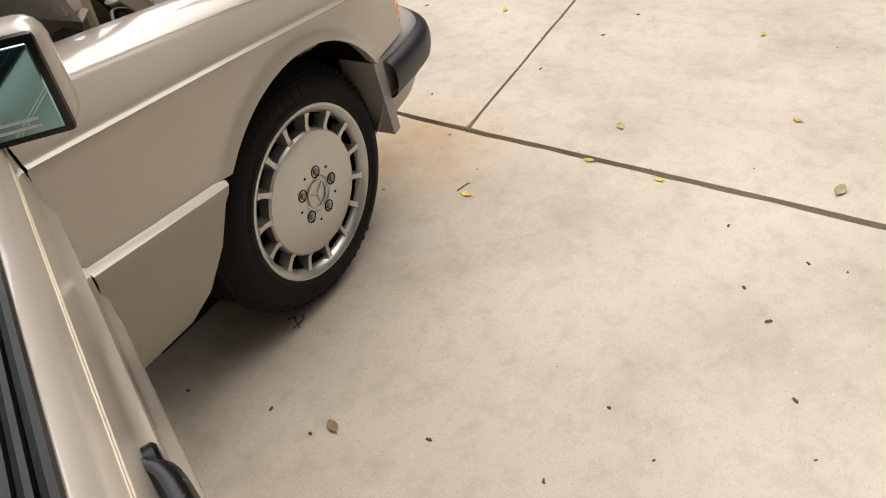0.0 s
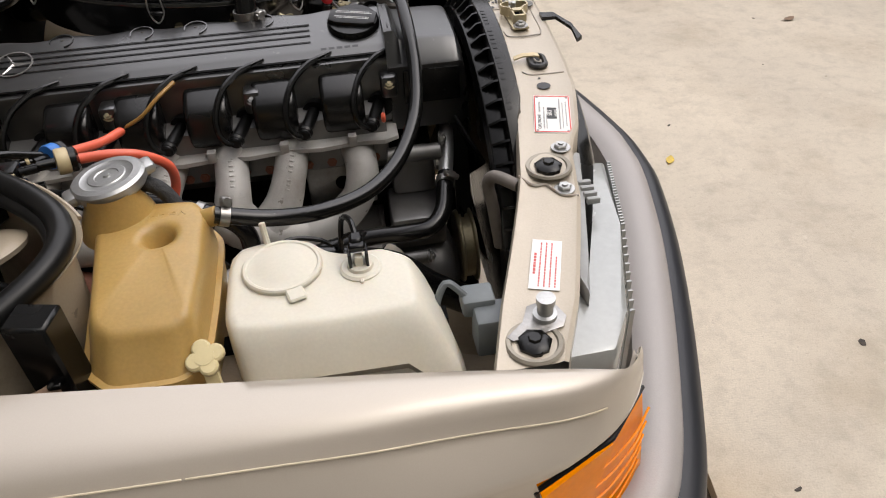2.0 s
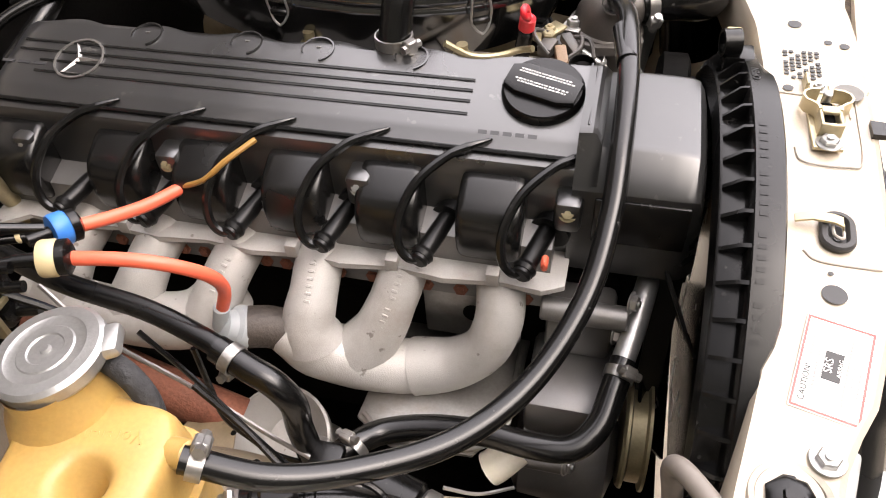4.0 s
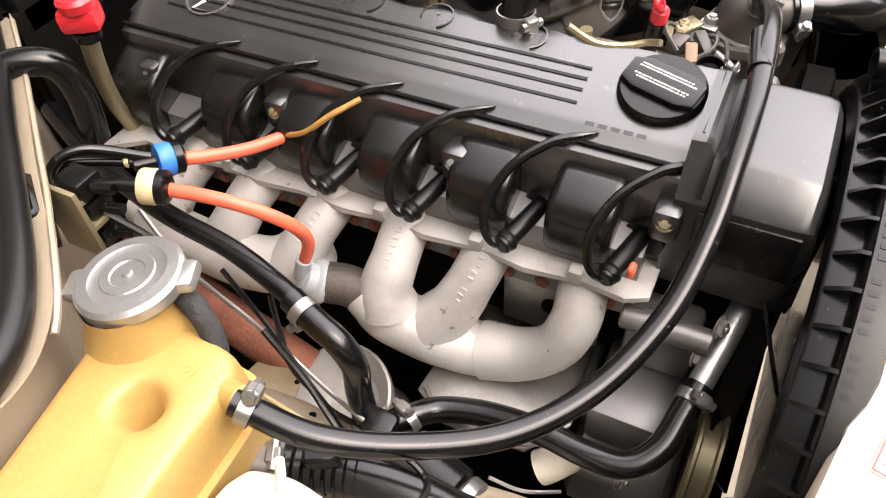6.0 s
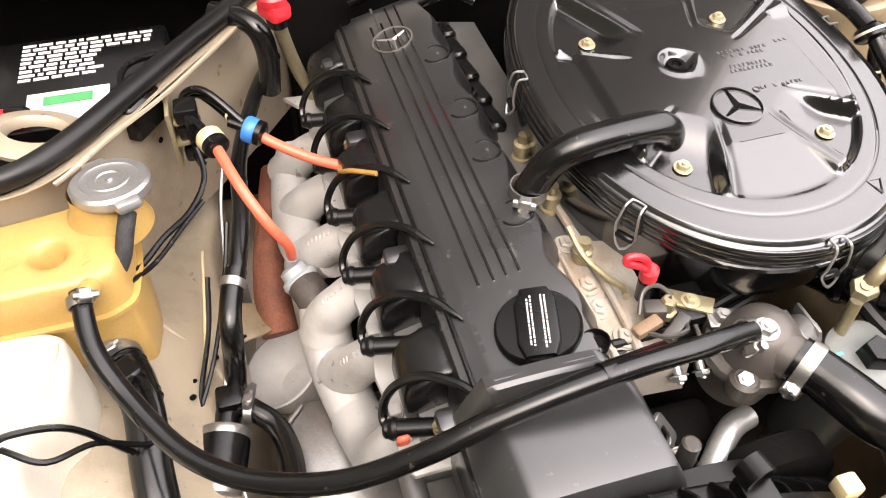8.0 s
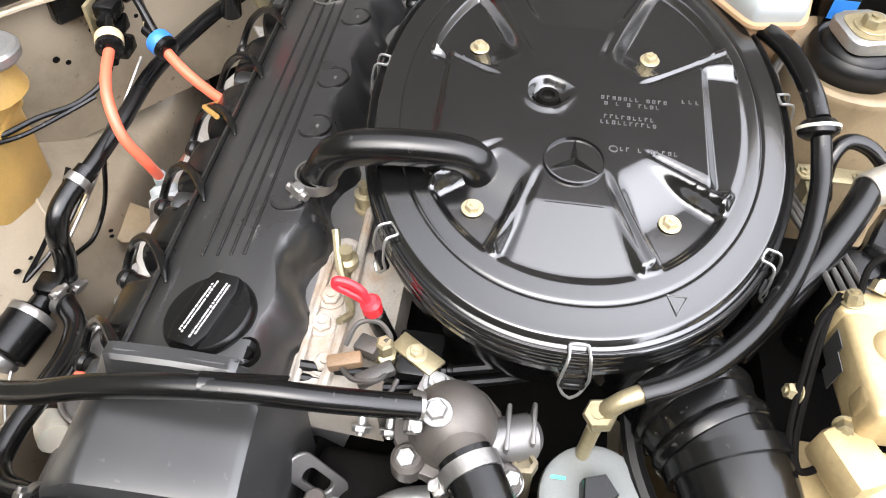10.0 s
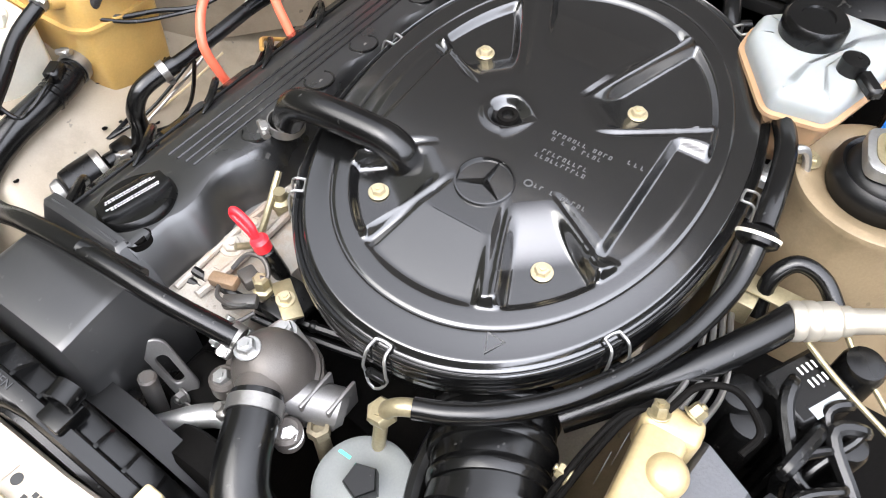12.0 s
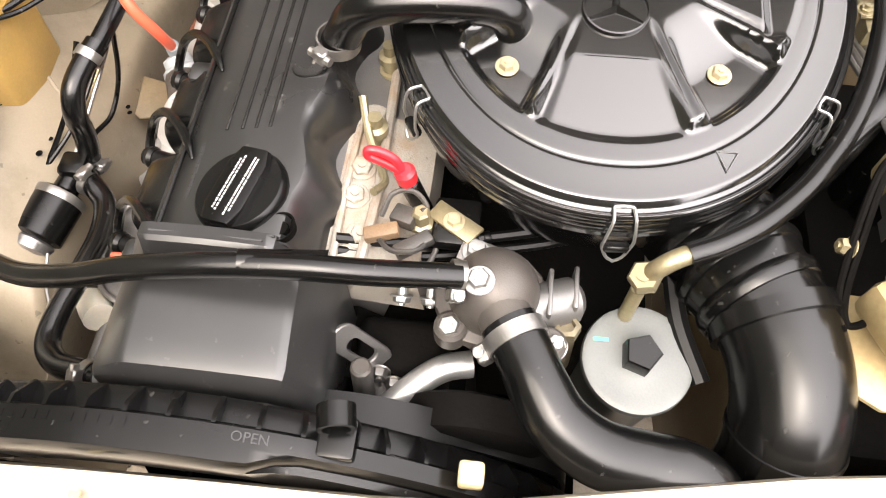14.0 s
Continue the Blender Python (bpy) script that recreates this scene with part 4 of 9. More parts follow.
# ---- engine: block, head, cam cover, timing cover ----
engine = thing("engine", (0.05, -0.05, 0.3), "black and bare-metal straight-six engine in the open bay", "engine")
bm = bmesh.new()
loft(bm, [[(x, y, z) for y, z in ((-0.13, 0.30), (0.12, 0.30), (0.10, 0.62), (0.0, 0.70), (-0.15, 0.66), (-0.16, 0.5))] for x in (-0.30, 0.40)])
part("block", bm, DARK, engine, "near-black iron engine block")
bm = bmesh.new()
loft(bm, [[(x, y, z) for y, z in ((-0.165, 0.635), (0.02, 0.68), (0.045, 0.775), (-0.02, 0.785), (-0.185, 0.735), (-0.19, 0.66))] for x in (-0.25, 0.335)])
part("cylinder_head", bm, CASTALU, engine, "dull cast aluminium cylinder head")
bm = bmesh.new()
prism(bm, [(-0.24, -0.235), (-0.235, -0.15), (0.35, -0.15), (0.35, -0.20), (0.33, -0.21), (0.29, -0.205), (0.24, -0.212), (0.19, -0.205), (0.14, -0.212), (0.10, -0.205), (0.05, -0.212), (0.0, -0.205), (-0.05, -0.212), (-0.10, -0.205), (-0.15, -0.212), (-0.2, -0.205)], 0.006, Matrix.Translation((0, 0, 0.700)), 0.001)
for x in (-0.09, 0.09, 0.19, 0.285):
    cbox(bm, (x - 0.006, -0.208, 0.70), (x + 0.006, -0.196, 0.716), 0.001)
part("head_gasket", bm, MANIFOLD, engine, "pale gasket edge")

# cam cover body, swept along the engine
CX0, CX1 = -0.245, 0.350
sec = [(-0.158, 0.700), (-0.158, 0.772), (-0.156, 0.780), (-0.154, 0.788), (-0.155, 0.796), (-0.153, 0.802), (-0.139, 0.807), (-0.132, 0.812), (-0.126, 0.8145),
       (-0.050, 0.834), (-0.042, 0.833), (-0.036, 0.827), (-0.022, 0.790), (-0.012, 0.772), (-0.012, 0.755)]
bm = bmesh.new()
xs2 = [CX0 + 0.004] + [CX0 + 0.004 + (CX1 - CX0 - 0.008) * k / 60 for k in range(1, 60)] + [CX1]


def lobe(x):
    """The cover's far flank swells and pinches between its bolts."""
    return 0.010 * math.sin((x + 0.02) * 2 * math.pi / 0.094) if x < 0.30 else 0


rings = []
for k, x in enumerate(xs2):
    e = 0.004 if k == 0 else 0
    ring = []
    for j, (y, z) in enumerate(sec):
        yy = y + (lobe(x) * (1 if j > 11 else 0.5) if j >= 10 else 0)
        ring.append((x, yy + (e if j < 8 else -e), z - e))
    rings.append(ring + [(x, -0.02, 0.72), (x, -0.16, 0.70)])
loft(bm, rings)
cover = part("cam_cover", bm, COVER, engine, "black crackle-finish cam cover", 32)


def on_cover(x, y, up=0.0):
    """A place on the sloping top of the cover."""
    z = lerp(y, [-0.126, -0.050], [0.8145, 0.834])
    return Vector((x, y - 0.25 * up, z + 0.97 * up))


bm = bmesh.new()
for y in (-0.112, -0.098, -0.086, -0.074):
    tube(bm, [on_cover(-0.20 if y < -0.09 else -0.23, y, 0.0002), on_cover(0.05, y, 0.0002), on_cover(0.245, y, 0.0002)], 0.0016, 6, 4)
part("cover_rib", bm, GLOSSBLK, cover, "fine raised ribs along the cover")
bm = bmesh.new()
tube(bm, [(-0.235, -0.146, 0.8075), (0.05, -0.146, 0.8075), (0.345, -0.146, 0.8075)], 0.0022, 6, 4)
part("cover_ledge", bm, BLACKPL, cover)
bm = bmesh.new()
m = Matrix.Translation(on_cover(-0.158, -0.093, 0.0004)) @ Matrix.Rotation(radians(14), 4, 'X')
lathe(bm, [(0.0262, 0), (0.0262, 0.0016), (0.0240, 0.0016), (0.0240, 0)], m, 40)
for k in range(3):
    mk = m @ Matrix.Rotation(radians(120 * k), 4, 'Z')
    loft(bm, [[mk @ Vector(p) for p in ((0, -0.0034, 0), (0, 0.0034, 0), (0, 0, 0.0022))], [mk @ Vector(p) for p in ((0.0245, -0.0008, 0), (0.0245, 0.0008, 0), (0.0245, 0, 0.0010))]])
part("emblem", bm, STEEL, cover, "round emblem with three arms")
bm = bmesh.new()
for k in range(5):
    box(bm, (0.008, 0.004, 0.0006), Matrix.Translation((0.262 + k * 0.011, -0.1285, 0.8133)) @ Matrix.Rotation(radians(25), 4, 'X'))
for k in range(3):
    box(bm, (0.014, 0.0035, 0.0006), Matrix.Translation(on_cover(-0.235 + k * 0.018, -0.103, 0.0004)) @ Matrix.Rotation(radians(14), 4, 'X'))
part_each("cast_mark", bm, EMBOSS, cover)

# barrels over the plug wells, with the cover's bolts
PLUGX = [-0.133, -0.042, 0.049, 0.139, 0.232, 0.324]
for x in (-0.205, -0.088, 0.003, 0.094, 0.185, 0.278):
    bm = bmesh.new()
    rings = []
    for dx, g in ((-0.0295, 0.007), (-0.0285, 0.0035), (-0.026, 0.001), (-0.021, 0.0), (0.0, 0.0), (0.021, 0.0), (0.026, 0.001), (0.0285, 0.0035), (0.0295, 0.007)):
        prof = [(-0.150, 0.7885 - g), (-0.160, 0.7885 - g), (-0.1635, 0.7875 - g), (-0.180, 0.7790 - g), (-0.1885 + g * 0.5, 0.7735 - g), (-0.1935 + g, 0.7660 - g * 0.5), (-0.1965 + g, 0.7550), (-0.1975 + g, 0.7400), (-0.1960 + g, 0.7250 + g), (-0.1910 + g, 0.7170 + g), (-0.180, 0.7130 + g), (-0.150, 0.7130 + g)]
        rings.append([(x + dx, y, z) for y, z in prof])
    loft(bm, rings)
    part("well_barrel", bm, BARREL, engine, "glossy black barrel beside a spark plug well", 45)
for x, mt in ((-0.19, STEEL), (-0.033, BRASS), (0.157, ZINC), (0.345, BRASS)):
    bm = bmesh.new()
    cbox(bm, (x - 0.012, -0.180, 0.752), (x + 0.012, -0.150, 0.786), 0.006)
    part("bolt_boss", bm, COVER, engine)
    bm = bmesh.new()
    hexnut(bm, (x, -0.176, 0.774), (0, -0.75, 0.65), 0.0065, 0.005, 0.0085)
    part("cover_bolt", bm, mt, engine, "small plated cover bolt")
for x in PLUGX:
    bm = bmesh.new()
    tube(bm, [(x + 0.020, -0.146, 0.8085), (x + 0.004, -0.158, 0.806), (x - 0.018, -0.180, 0.793), (x - 0.030, -0.201, 0.770), (x - 0.030, -0.213, 0.748), (x - 0.020, -0.217, 0.734), (x - 0.006, -0.212, 0.733)], 0.0043, 8, 6)
    lathe(bm, [(0, 0), (0.0043, 0), (0.0016, 0.022), (0, 0.024)], frame_to((0.8, 0.45, 0.12), (x + 0.020, -0.146, 0.8085)), 8)
    lead = part("ignition_lead", bm, HOSE, engine, "black ignition lead")
    bm = bmesh.new()
    d = Vector((0.25, 0.85, 0.10)).normalized()
    rod(bm, Vector((x - 0.012, -0.219, 0.7325)), Vector((x - 0.012, -0.219, 0.7325)) + d * 0.085, 0.0088, 12, 0.002)
    lathe(bm, [(0, 0), (0.0095, 0.002), (0.011, 0.006), (0.0095, 0.010), (0, 0.011)], frame_to(d, Vector((x - 0.011, -0.216, 0.733))), 14)
    lathe(bm, [(0.0, 0), (0.0185, 0), (0.0185, 0.01), (0, 0.012)], frame_to(d, Vector((x + 0.006, -0.166, 0.737))), 16)
    part("plug_boot", bm, RUBBER, lead, "black rubber plug boot")
bm = bmesh.new()
box(bm, (0.006, 0.012, 0.012), Matrix.Translation((0.331, -0.205, 0.739)), 0.002, 1)
part("plug_tag", bm, REDTUBE, engine, "small red tag on the last plug boot")

# oil filler cap
bm = bmesh.new()
cm = Matrix.Translation(on_cover(0.308, -0.081, -0.005)) @ Matrix.Rotation(radians(13), 4, 'X')
lathe(bm, [(0, 0), (0.0365, 0), (0.0375, 0.004), (0.037, 0.010), (0.0345, 0.013), (0, 0.0135)], cm, 40)
cap = part("filler_cap", bm, BLACKPL, engine, "black oil filler cap with printed notice")
bm = bmesh.new()
cr = cm @ Matrix.Rotation(radians(-15), 4, 'Z')
loft(bm, [[cr @ Vector((u * 0.033, w * s, z)) for u, s in ((-1, 0.7), (-0.6, 1), (0.6, 1), (1, 0.7), (1, -0.7), (0.6, -1), (-0.6, -1), (-1, -0.7))] for w, z in ((0.0185, 0.010), (0.0178, 0.0155), (0.0168, 0.0180), (0.0140, 0.0190))])
part("cap_grip", bm, BLACKPL, cap, "", 25)
bm = bmesh.new()
random.seed(7)
for k, span in ((0, 0.024), (1, 0.025), (2, 0.025), (3, 0.022)):
    u = -span
    while u < span:
        ln = random.uniform(0.0012, 0.0034)
        box(bm, (ln, 0.0016, 0.0003), cr @ Matrix.Translation((u + ln / 2, 0.0085 - k * 0.0030 - (k > 1) * 0.0060, 0.0191)))
        u += ln + random.uniform(0.0006, 0.0014)
part("cap_print", bm, mat("worn white print", (0.48, 0.48, 0.47), 0.5), cap)
bm = bmesh.new()
m = Matrix.Translation(on_cover(0.338, -0.044, 0.0)) @ Matrix.Rotation(radians(13), 4, 'X')
lathe(bm, [(0.0125, 0.001), (0.0115, 0.001), (0.011, -0.006), (0, -0.006)], m, 20)
lathe(bm, [(0, -0.005), (0.006, -0.005), (0.006, -0.001), (0, -0.001)], m, 8)
part("screw_well", bm, DARK, cover)

# bolts along the cover's far edge, in open pockets
for x in (-0.10, 0.010, 0.085, 0.179):
    bm = bmesh.new()
    m = Matrix.Translation((x, -0.053, 0.829)) @ Matrix.Rotation(radians(10), 4, 'X')
    lathe(bm, [(0.017, 0.003), (0.0165, 0.005), (0.0150, 0.005), (0.0140, -0.004), (0, -0.004)], m, 24, -70, 200)
    part("bolt_pocket", bm, GLOSSBLK, cover)
    bm = bmesh.new()
    hexnut(bm, (x, -0.051, 0.826), (0, 0.1, 1), 0.0065, 0.006, 0.009)
    part("cover_bolt", bm, STEEL, cover)
# timing cover at the front
bm = bmesh.new()
rings = []
for x, tl, tr, zt, low in ((0.346, -0.141, -0.047, 0.8375, 0), (0.357, -0.141, -0.047, 0.8385, 0), (0.3605, -0.139, -0.045, 0.836, 0), (0.366, -0.138, -0.034, 0.8235, 0), (0.374, -0.138, -0.028, 0.8205, 0), (0.390, -0.1375, -0.027, 0.8208, 0), (0.408, -0.137, -0.026, 0.8203, 0), (0.424, -0.1365, -0.025, 0.8194, 0), (0.438, -0.136, -0.024, 0.8180, 0), (0.4455, -0.135, -0.025, 0.8160, 0.001), (0.4505, -0.133, -0.027, 0.8085, 0.003), (0.4550, -0.130, -0.030, 0.7950, 0.007), (0.460, -0.126, -0.034, 0.74, 0.012), (0.461, -0.126, -0.034, 0.70, 0.012)):
    rings.append([(x, -0.166 + low, 0.695), (x, -0.166 + low, min(0.792, zt - 0.018)), (x, -0.1635 + low, min(0.7955, zt - 0.015)), (x, tl - 0.003, zt - 0.0020), (x, tl + 0.001, zt - 0.0004), (x, tl + 0.004, zt), (x, tl + 0.022, zt + 0.0010), (x, (tl + tr) / 2, zt + 0.0016), (x, tr - 0.022, zt + 0.0010), (x, tr - 0.004, zt), (x, tr - 0.001, zt - 0.0004), (x, tr + 0.003, zt - 0.0025), (x, -0.006 - low, min(0.784, zt - 0.014)), (x, -0.001 - low, min(0.772, zt - 0.02)), (x, 0.0 - low, 0.69)])
loft(bm, rings)
timing = part("timing_cover", bm, FADED, engine, "smooth black front timing cover", 26)
bm = bmesh.new()
for a, b in (((0.353, -0.136, 0.8380), (0.353, -0.052, 0.8384)), ((0.3475, -0.145, 0.829), (0.3475, -0.045, 0.8370))):
    tube(bm, [a, b], 0.0012, 6, 3)
cbox(bm, (0.397, -0.0125, 0.785), (0.414, -0.0095, 0.789))
part_each("cover_seam", bm, EMBOSS, timing)
bm = bmesh.new()
cbox(bm, (0.366, -0.1685, 0.735), (0.446, -0.163, 0.786), 0.002)
part("cover_panel", bm, BLACKPL, timing)

# exhaust manifold: six runners into a log
man = thing("exhaust_manifold", (0.06, -0.23, 0.6), "dull grey cast exhaust manifold bolted to the head", "manifold")
RUNNERS = [[[(x, -0.165, 0.690), (x, -0.192, 0.688), (x - 0.010, -0.218, 0.670), (x - 0.022, -0.238, 0.644), (x - 0.03, -0.246, 0.625)] for x in (-0.147, -0.060, 0.027)],
           [[(0.110, -0.165, 0.692), (0.112, -0.195, 0.690), (0.112, -0.222, 0.672), (0.108, -0.240, 0.645), (0.113, -0.246, 0.622)],
            [(0.196, -0.165, 0.690), (0.196, -0.192, 0.686), (0.188, -0.212, 0.662), (0.175, -0.226, 0.632), (0.155, -0.236, 0.604)],
            [(0.285, -0.165, 0.684), (0.291, -0.192, 0.678), (0.292, -0.212, 0.654), (0.280, -0.222, 0.622), (0.25, -0.226, 0.594), (0.21, -0.23, 0.582)]]]
LOGS = [[(-0.215, -0.235, 0.626), (-0.150, -0.248, 0.622), (-0.08, -0.252, 0.620), (-0.02, -0.244, 0.624), (0.016, -0.215, 0.648)],
        [(0.082, -0.246, 0.639), (0.096, -0.246, 0.626), (0.114, -0.246, 0.611), (0.155, -0.240, 0.594), (0.195, -0.233, 0.583), (0.227, -0.228, 0.584)]]
NUTS = [(-0.185, -0.118, -0.098, -0.045, -0.021, 0.048), (0.070, 0.127, 0.162, 0.217, 0.251, 0.314)]
for grp in (0, 1):
    for pts in RUNNERS[grp]:
        bm = bmesh.new()
        tube(bm, pts, 0.0205, 18, 6, radii=[0.0245] + [0.0235] * (len(pts) - 3) + [0.0265, 0.031])
        part("runner", bm, MANIFOLD, man, "", 60)
    bm = bmesh.new()
    tube(bm, LOGS[grp], 0.025, 18, 6, radii=[0.024, 0.027, 0.030, 0.031, 0.029, 0.026][:len(LOGS[grp])])
    part("log", bm, MANIFOLD, man, "", 60)
    for pts in RUNNERS[grp]:
        bm = bmesh.new()
        x = pts[0][0]
        prism(bm, [(-0.044, -0.012), (-0.038, -0.022), (-0.026, -0.022), (-0.018, -0.03), (0.018, -0.03), (0.026, -0.022), (0.038, -0.022), (0.044, -0.012), (0.038, 0.006), (0.024, 0.022), (0, 0.028), (-0.024, 0.022), (-0.038, 0.006)], 0.011, frame_to((0, -1, 0), (x, -0.161, 0.684)) @ Matrix.Rotation(math.pi, 4, 'Z'), 0.003)
        part("flange", bm, MANIFOLD, man)
    for x in NUTS[grp]:
        bm = bmesh.new()
        hexnut(bm, (x, -0.172, 0.662), (0, -1, 0.35), 0.0085, 0.020, 0.011)
        part("manifold_nut", bm, RUST, man, "rusty brown manifold nut")
bm = bmesh.new()
for grp, q in ((0, 2), (1, 0), (1, 1)):
    line = spline(RUNNERS[grp][q], 6)
    for k in range(7, 16):
        d = (line[k + 1] - line[k - 1]).normalized()
        out = Vector((0.12, -0.78, 0.61))
        out = (out - d * out.dot(d)).normalized()
        rot = Matrix((d.cross(out), d, out)).transposed().to_4x4()
        if (k * 5 + q) % 7:
            box(bm, (0.0062, 0.0030, 0.0022), Matrix.Translation(line[k] + out * 0.0236) @ rot, 0.0006, 1)
part_each("casting_mark", bm, MANIFOLD, man)
bm = bmesh.new()
tube(bm, [(0.094, -0.246, 0.631), (0.070, -0.2515, 0.642), (0.052, -0.2585, 0.646)], 0.0215, 12, 4)
part("stub", bm, mat("scorched iron", (0.055, 0.045, 0.038), 0.6, 0.2, 0.25, 40, 0.4, 300), man, "sooty dark pipe stub")
# check valve with the coral tubes
valve = thing("check_valve", (0.034, -0.265, 0.64), "grey plastic check valve on the manifold stub", "valve")
bm = bmesh.new()
vm = frame_to((-0.62, -0.45, 0.62), (0.051, -0.257, 0.640))
lathe(bm, [(0, 0), (0.013, 0), (0.014, 0.003), (0.0215, 0.005), (0.023, 0.010), (0.0215, 0.016), (0.017, 0.019), (0.016, 0.028), (0.010, 0.031), (0, 0.031)], vm, 28)
part("body", bm, GREYPL, valve)
bm = bmesh.new()
rod(bm, (0.030, -0.270, 0.655), (0.038, -0.266, 0.684), 0.008, 14, 0.002)
part("spigot", bm, GREYPL, valve)
bm = bmesh.new()
tube(bm, [(0.036, -0.266, 0.676), (0.050, -0.268, 0.715), (0.052, -0.283, 0.752), (0.030, -0.300, 0.780), (0.0, -0.312, 0.793), (-0.040, -0.323, 0.798)], 0.0062, 12, 8)
solo("vacuum_tube", bm, REDTUBE, "coral red plastic vacuum tube to the check valve", "tube", "coral tubes")
bm = bmesh.new()
tube(bm, [(-0.072, -0.279, 0.782), (-0.052, -0.252, 0.772), (-0.035, -0.222, 0.762), (-0.016, -0.189, 0.758)], 0.0062, 12, 8)
solo("vacuum_tube", bm, REDTUBE, "short coral red vacuum tube joined to an amber pipe", "tube", "coral tubes")
bm = bmesh.new()
tube(bm, [(-0.016, -0.191, 0.760), (0.015, -0.196, 0.778), (0.038, -0.186, 0.796), (0.060, -0.164, 0.806)], 0.0028, 8, 6)
solo("amber_pipe", bm, mat("amber tube", (0.34, 0.19, 0.05), 0.4), "thin amber plastic pipe over the plug leads", "pipe")
for name, at, d, mt, lab in (("blue_coupling", (-0.076, -0.281, 0.783), (0.45, 0.75, -0.2), BLUEPL, "bright blue vacuum coupling"), ("cream_coupling", (-0.047, -0.326, 0.800), (0.8, 0.35, -0.1), YELPL, "cream vacuum coupling with a black collar")):
    c = thing(name, at, lab, "coupling")
    bm = bmesh.new()
    m = frame_to(d, Vector(at) - Vector(d).normalized() * 0.009)
    lathe(bm, [(0, 0), (0.0145, 0), (0.0155, 0.002), (0.0155, 0.012), (0.0140, 0.014), (0, 0.014)], m, 24)
    part("collar", bm, mt, c)
    bm = bmesh.new()
    lathe(bm, [(0, 0.0142), (0.0150, 0.0142), (0.0150, 0.021), (0.010, 0.024), (0, 0.024)], m, 24)
    lathe(bm, [(0, -0.02), (0.006, -0.02), (0.006, -0.001), (0, -0.001)], m, 12)
    part("socket", bm, BLACKPL, c)
for pts in (((-0.085, -0.296, 0.788), (-0.115, -0.315, 0.795), (-0.14, -0.335, 0.800), (-0.145, -0.352, 0.79)), ((-0.066, -0.334, 0.802), (-0.095, -0.347, 0.803), (-0.125, -0.352, 0.79)), ((-0.085, -0.290, 0.79), (-0.12, -0.325, 0.815), (-0.135, -0.350, 0.805), (-0.12, -0.358, 0.78))):
    bm = bmesh.new()
    tube(bm, pts, 0.005, 10, 6)
    solo("vacuum_hose", bm, HOSE, "short black vacuum hose", "hose", "vacuum hoses")

# heat shield and downpipe cup below the manifold
bm = bmesh.new()
prism(bm, [(0.165, -0.295), (0.205, -0.320), (0.285, -0.315), (0.315, -0.27), (0.318, -0.16), (0.17, -0.16)], 0.003, Matrix.Translation((0, 0, 0.540)) @ Matrix.Rotation(radians(-6), 4, 'X'), 0.001)
bm.normal_update()
shield = solo("heat_shield", bm, STEEL, "bare pressed steel heat shield under the manifold", "heat shield")
bm = bmesh.new()
tube(bm, [(0.172, -0.290, 0.577), (0.206, -0.313, 0.579), (0.283, -0.308, 0.578), (0.309, -0.268, 0.574), (0.311, -0.17, 0.564)], 0.003, 8, 4)
part("beaded_edge", bm, STEEL, shield)
bm = bmesh.new()
cbox(bm, (0.21, -0.185, 0.585), (0.31, -0.176, 0.66), 0.003)
part("back_plate", bm, STEEL, shield)
bm = bmesh.new()
lathe(bm, [(0, 0), (0.011, 0), (0.011, 0.002), (0, 0.002)], frame_to((0, -1, 0.1), (0.262, -0.1845, 0.628)), 20)
part("hole", bm, DARK, shield)
bm = bmesh.new()
lathe(bm, [(0.030, -0.13), (0.034, -0.03), (0.052, 0.02), (0.056, 0.045), (0.053, 0.046), (0.046, 0.025), (0.028, 0.0), (0, -0.004)], Matrix.Translation((0.075, -0.288, 0.48)) @ Matrix.Rotation(radians(25), 4, 'X'), 32)
solo("downpipe_cup", bm, MANIFOLD, "dull metal cup shield around the downpipe", "shield")
# plate coloured darker to carry the olive shade beside the downpipe
bm = bmesh.new()
prism(bm, [(-0.02, -0.40), (0.03, -0.39), (0.05, -0.35), (0.035, -0.31), (-0.01, -0.31)], 0.003, Matrix.Translation((0, 0, 0.495)) @ Matrix.Rotation(radians(-10), 4, 'X'), 0.001)
solo("bracket_plate", bm, BAYSHADE, "shade-darkened beige pressed bracket plate beside the downpipe", "bracket")
bm = bmesh.new()
tube(bm, [(-0.21, -0.262, 0.600), (-0.12, -0.285, 0.575), (-0.03, -0.30, 0.560), (0.03, -0.30, 0.53)], 0.024, 16, 6)
solo("exhaust_pipe", bm, RUST, "brown rusted exhaust pipe below the manifold", "pipe")

# alternator and its bracket at the front corner
alt = thing("alternator", (0.34, -0.24, 0.5), "grey cast alternator with a belt pulley", "alternator")
bm = bmesh.new()
lathe(bm, [(0, 0), (0.05, 0), (0.062, 0.008), (0.064, 0.05), (0.066, 0.055), (0.066, 0.085), (0.06, 0.095), (0.03, 0.105), (0, 0.105)], frame_to((1, 0, 0), (0.318, -0.225, 0.475)), 36)
part("housing", bm, CASTALU, alt)
bm = bmesh.new()
cbox(bm, (0.325, -0.262, 0.545), (0.405, -0.17, 0.60), 0.008)
cbox(bm, (0.335, -0.20, 0.60), (0.40, -0.15, 0.66), 0.008)
rod(bm, (0.30, -0.292, 0.552), (0.375, -0.292, 0.552), 0.010, 12, 0.002)
rod(bm, (0.33, -0.20, 0.672), (0.41, -0.20, 0.672), 0.012, 12, 0.002)
part("bracket", bm, CASTALU, alt, "rough cast bracket")
bm = bmesh.new()
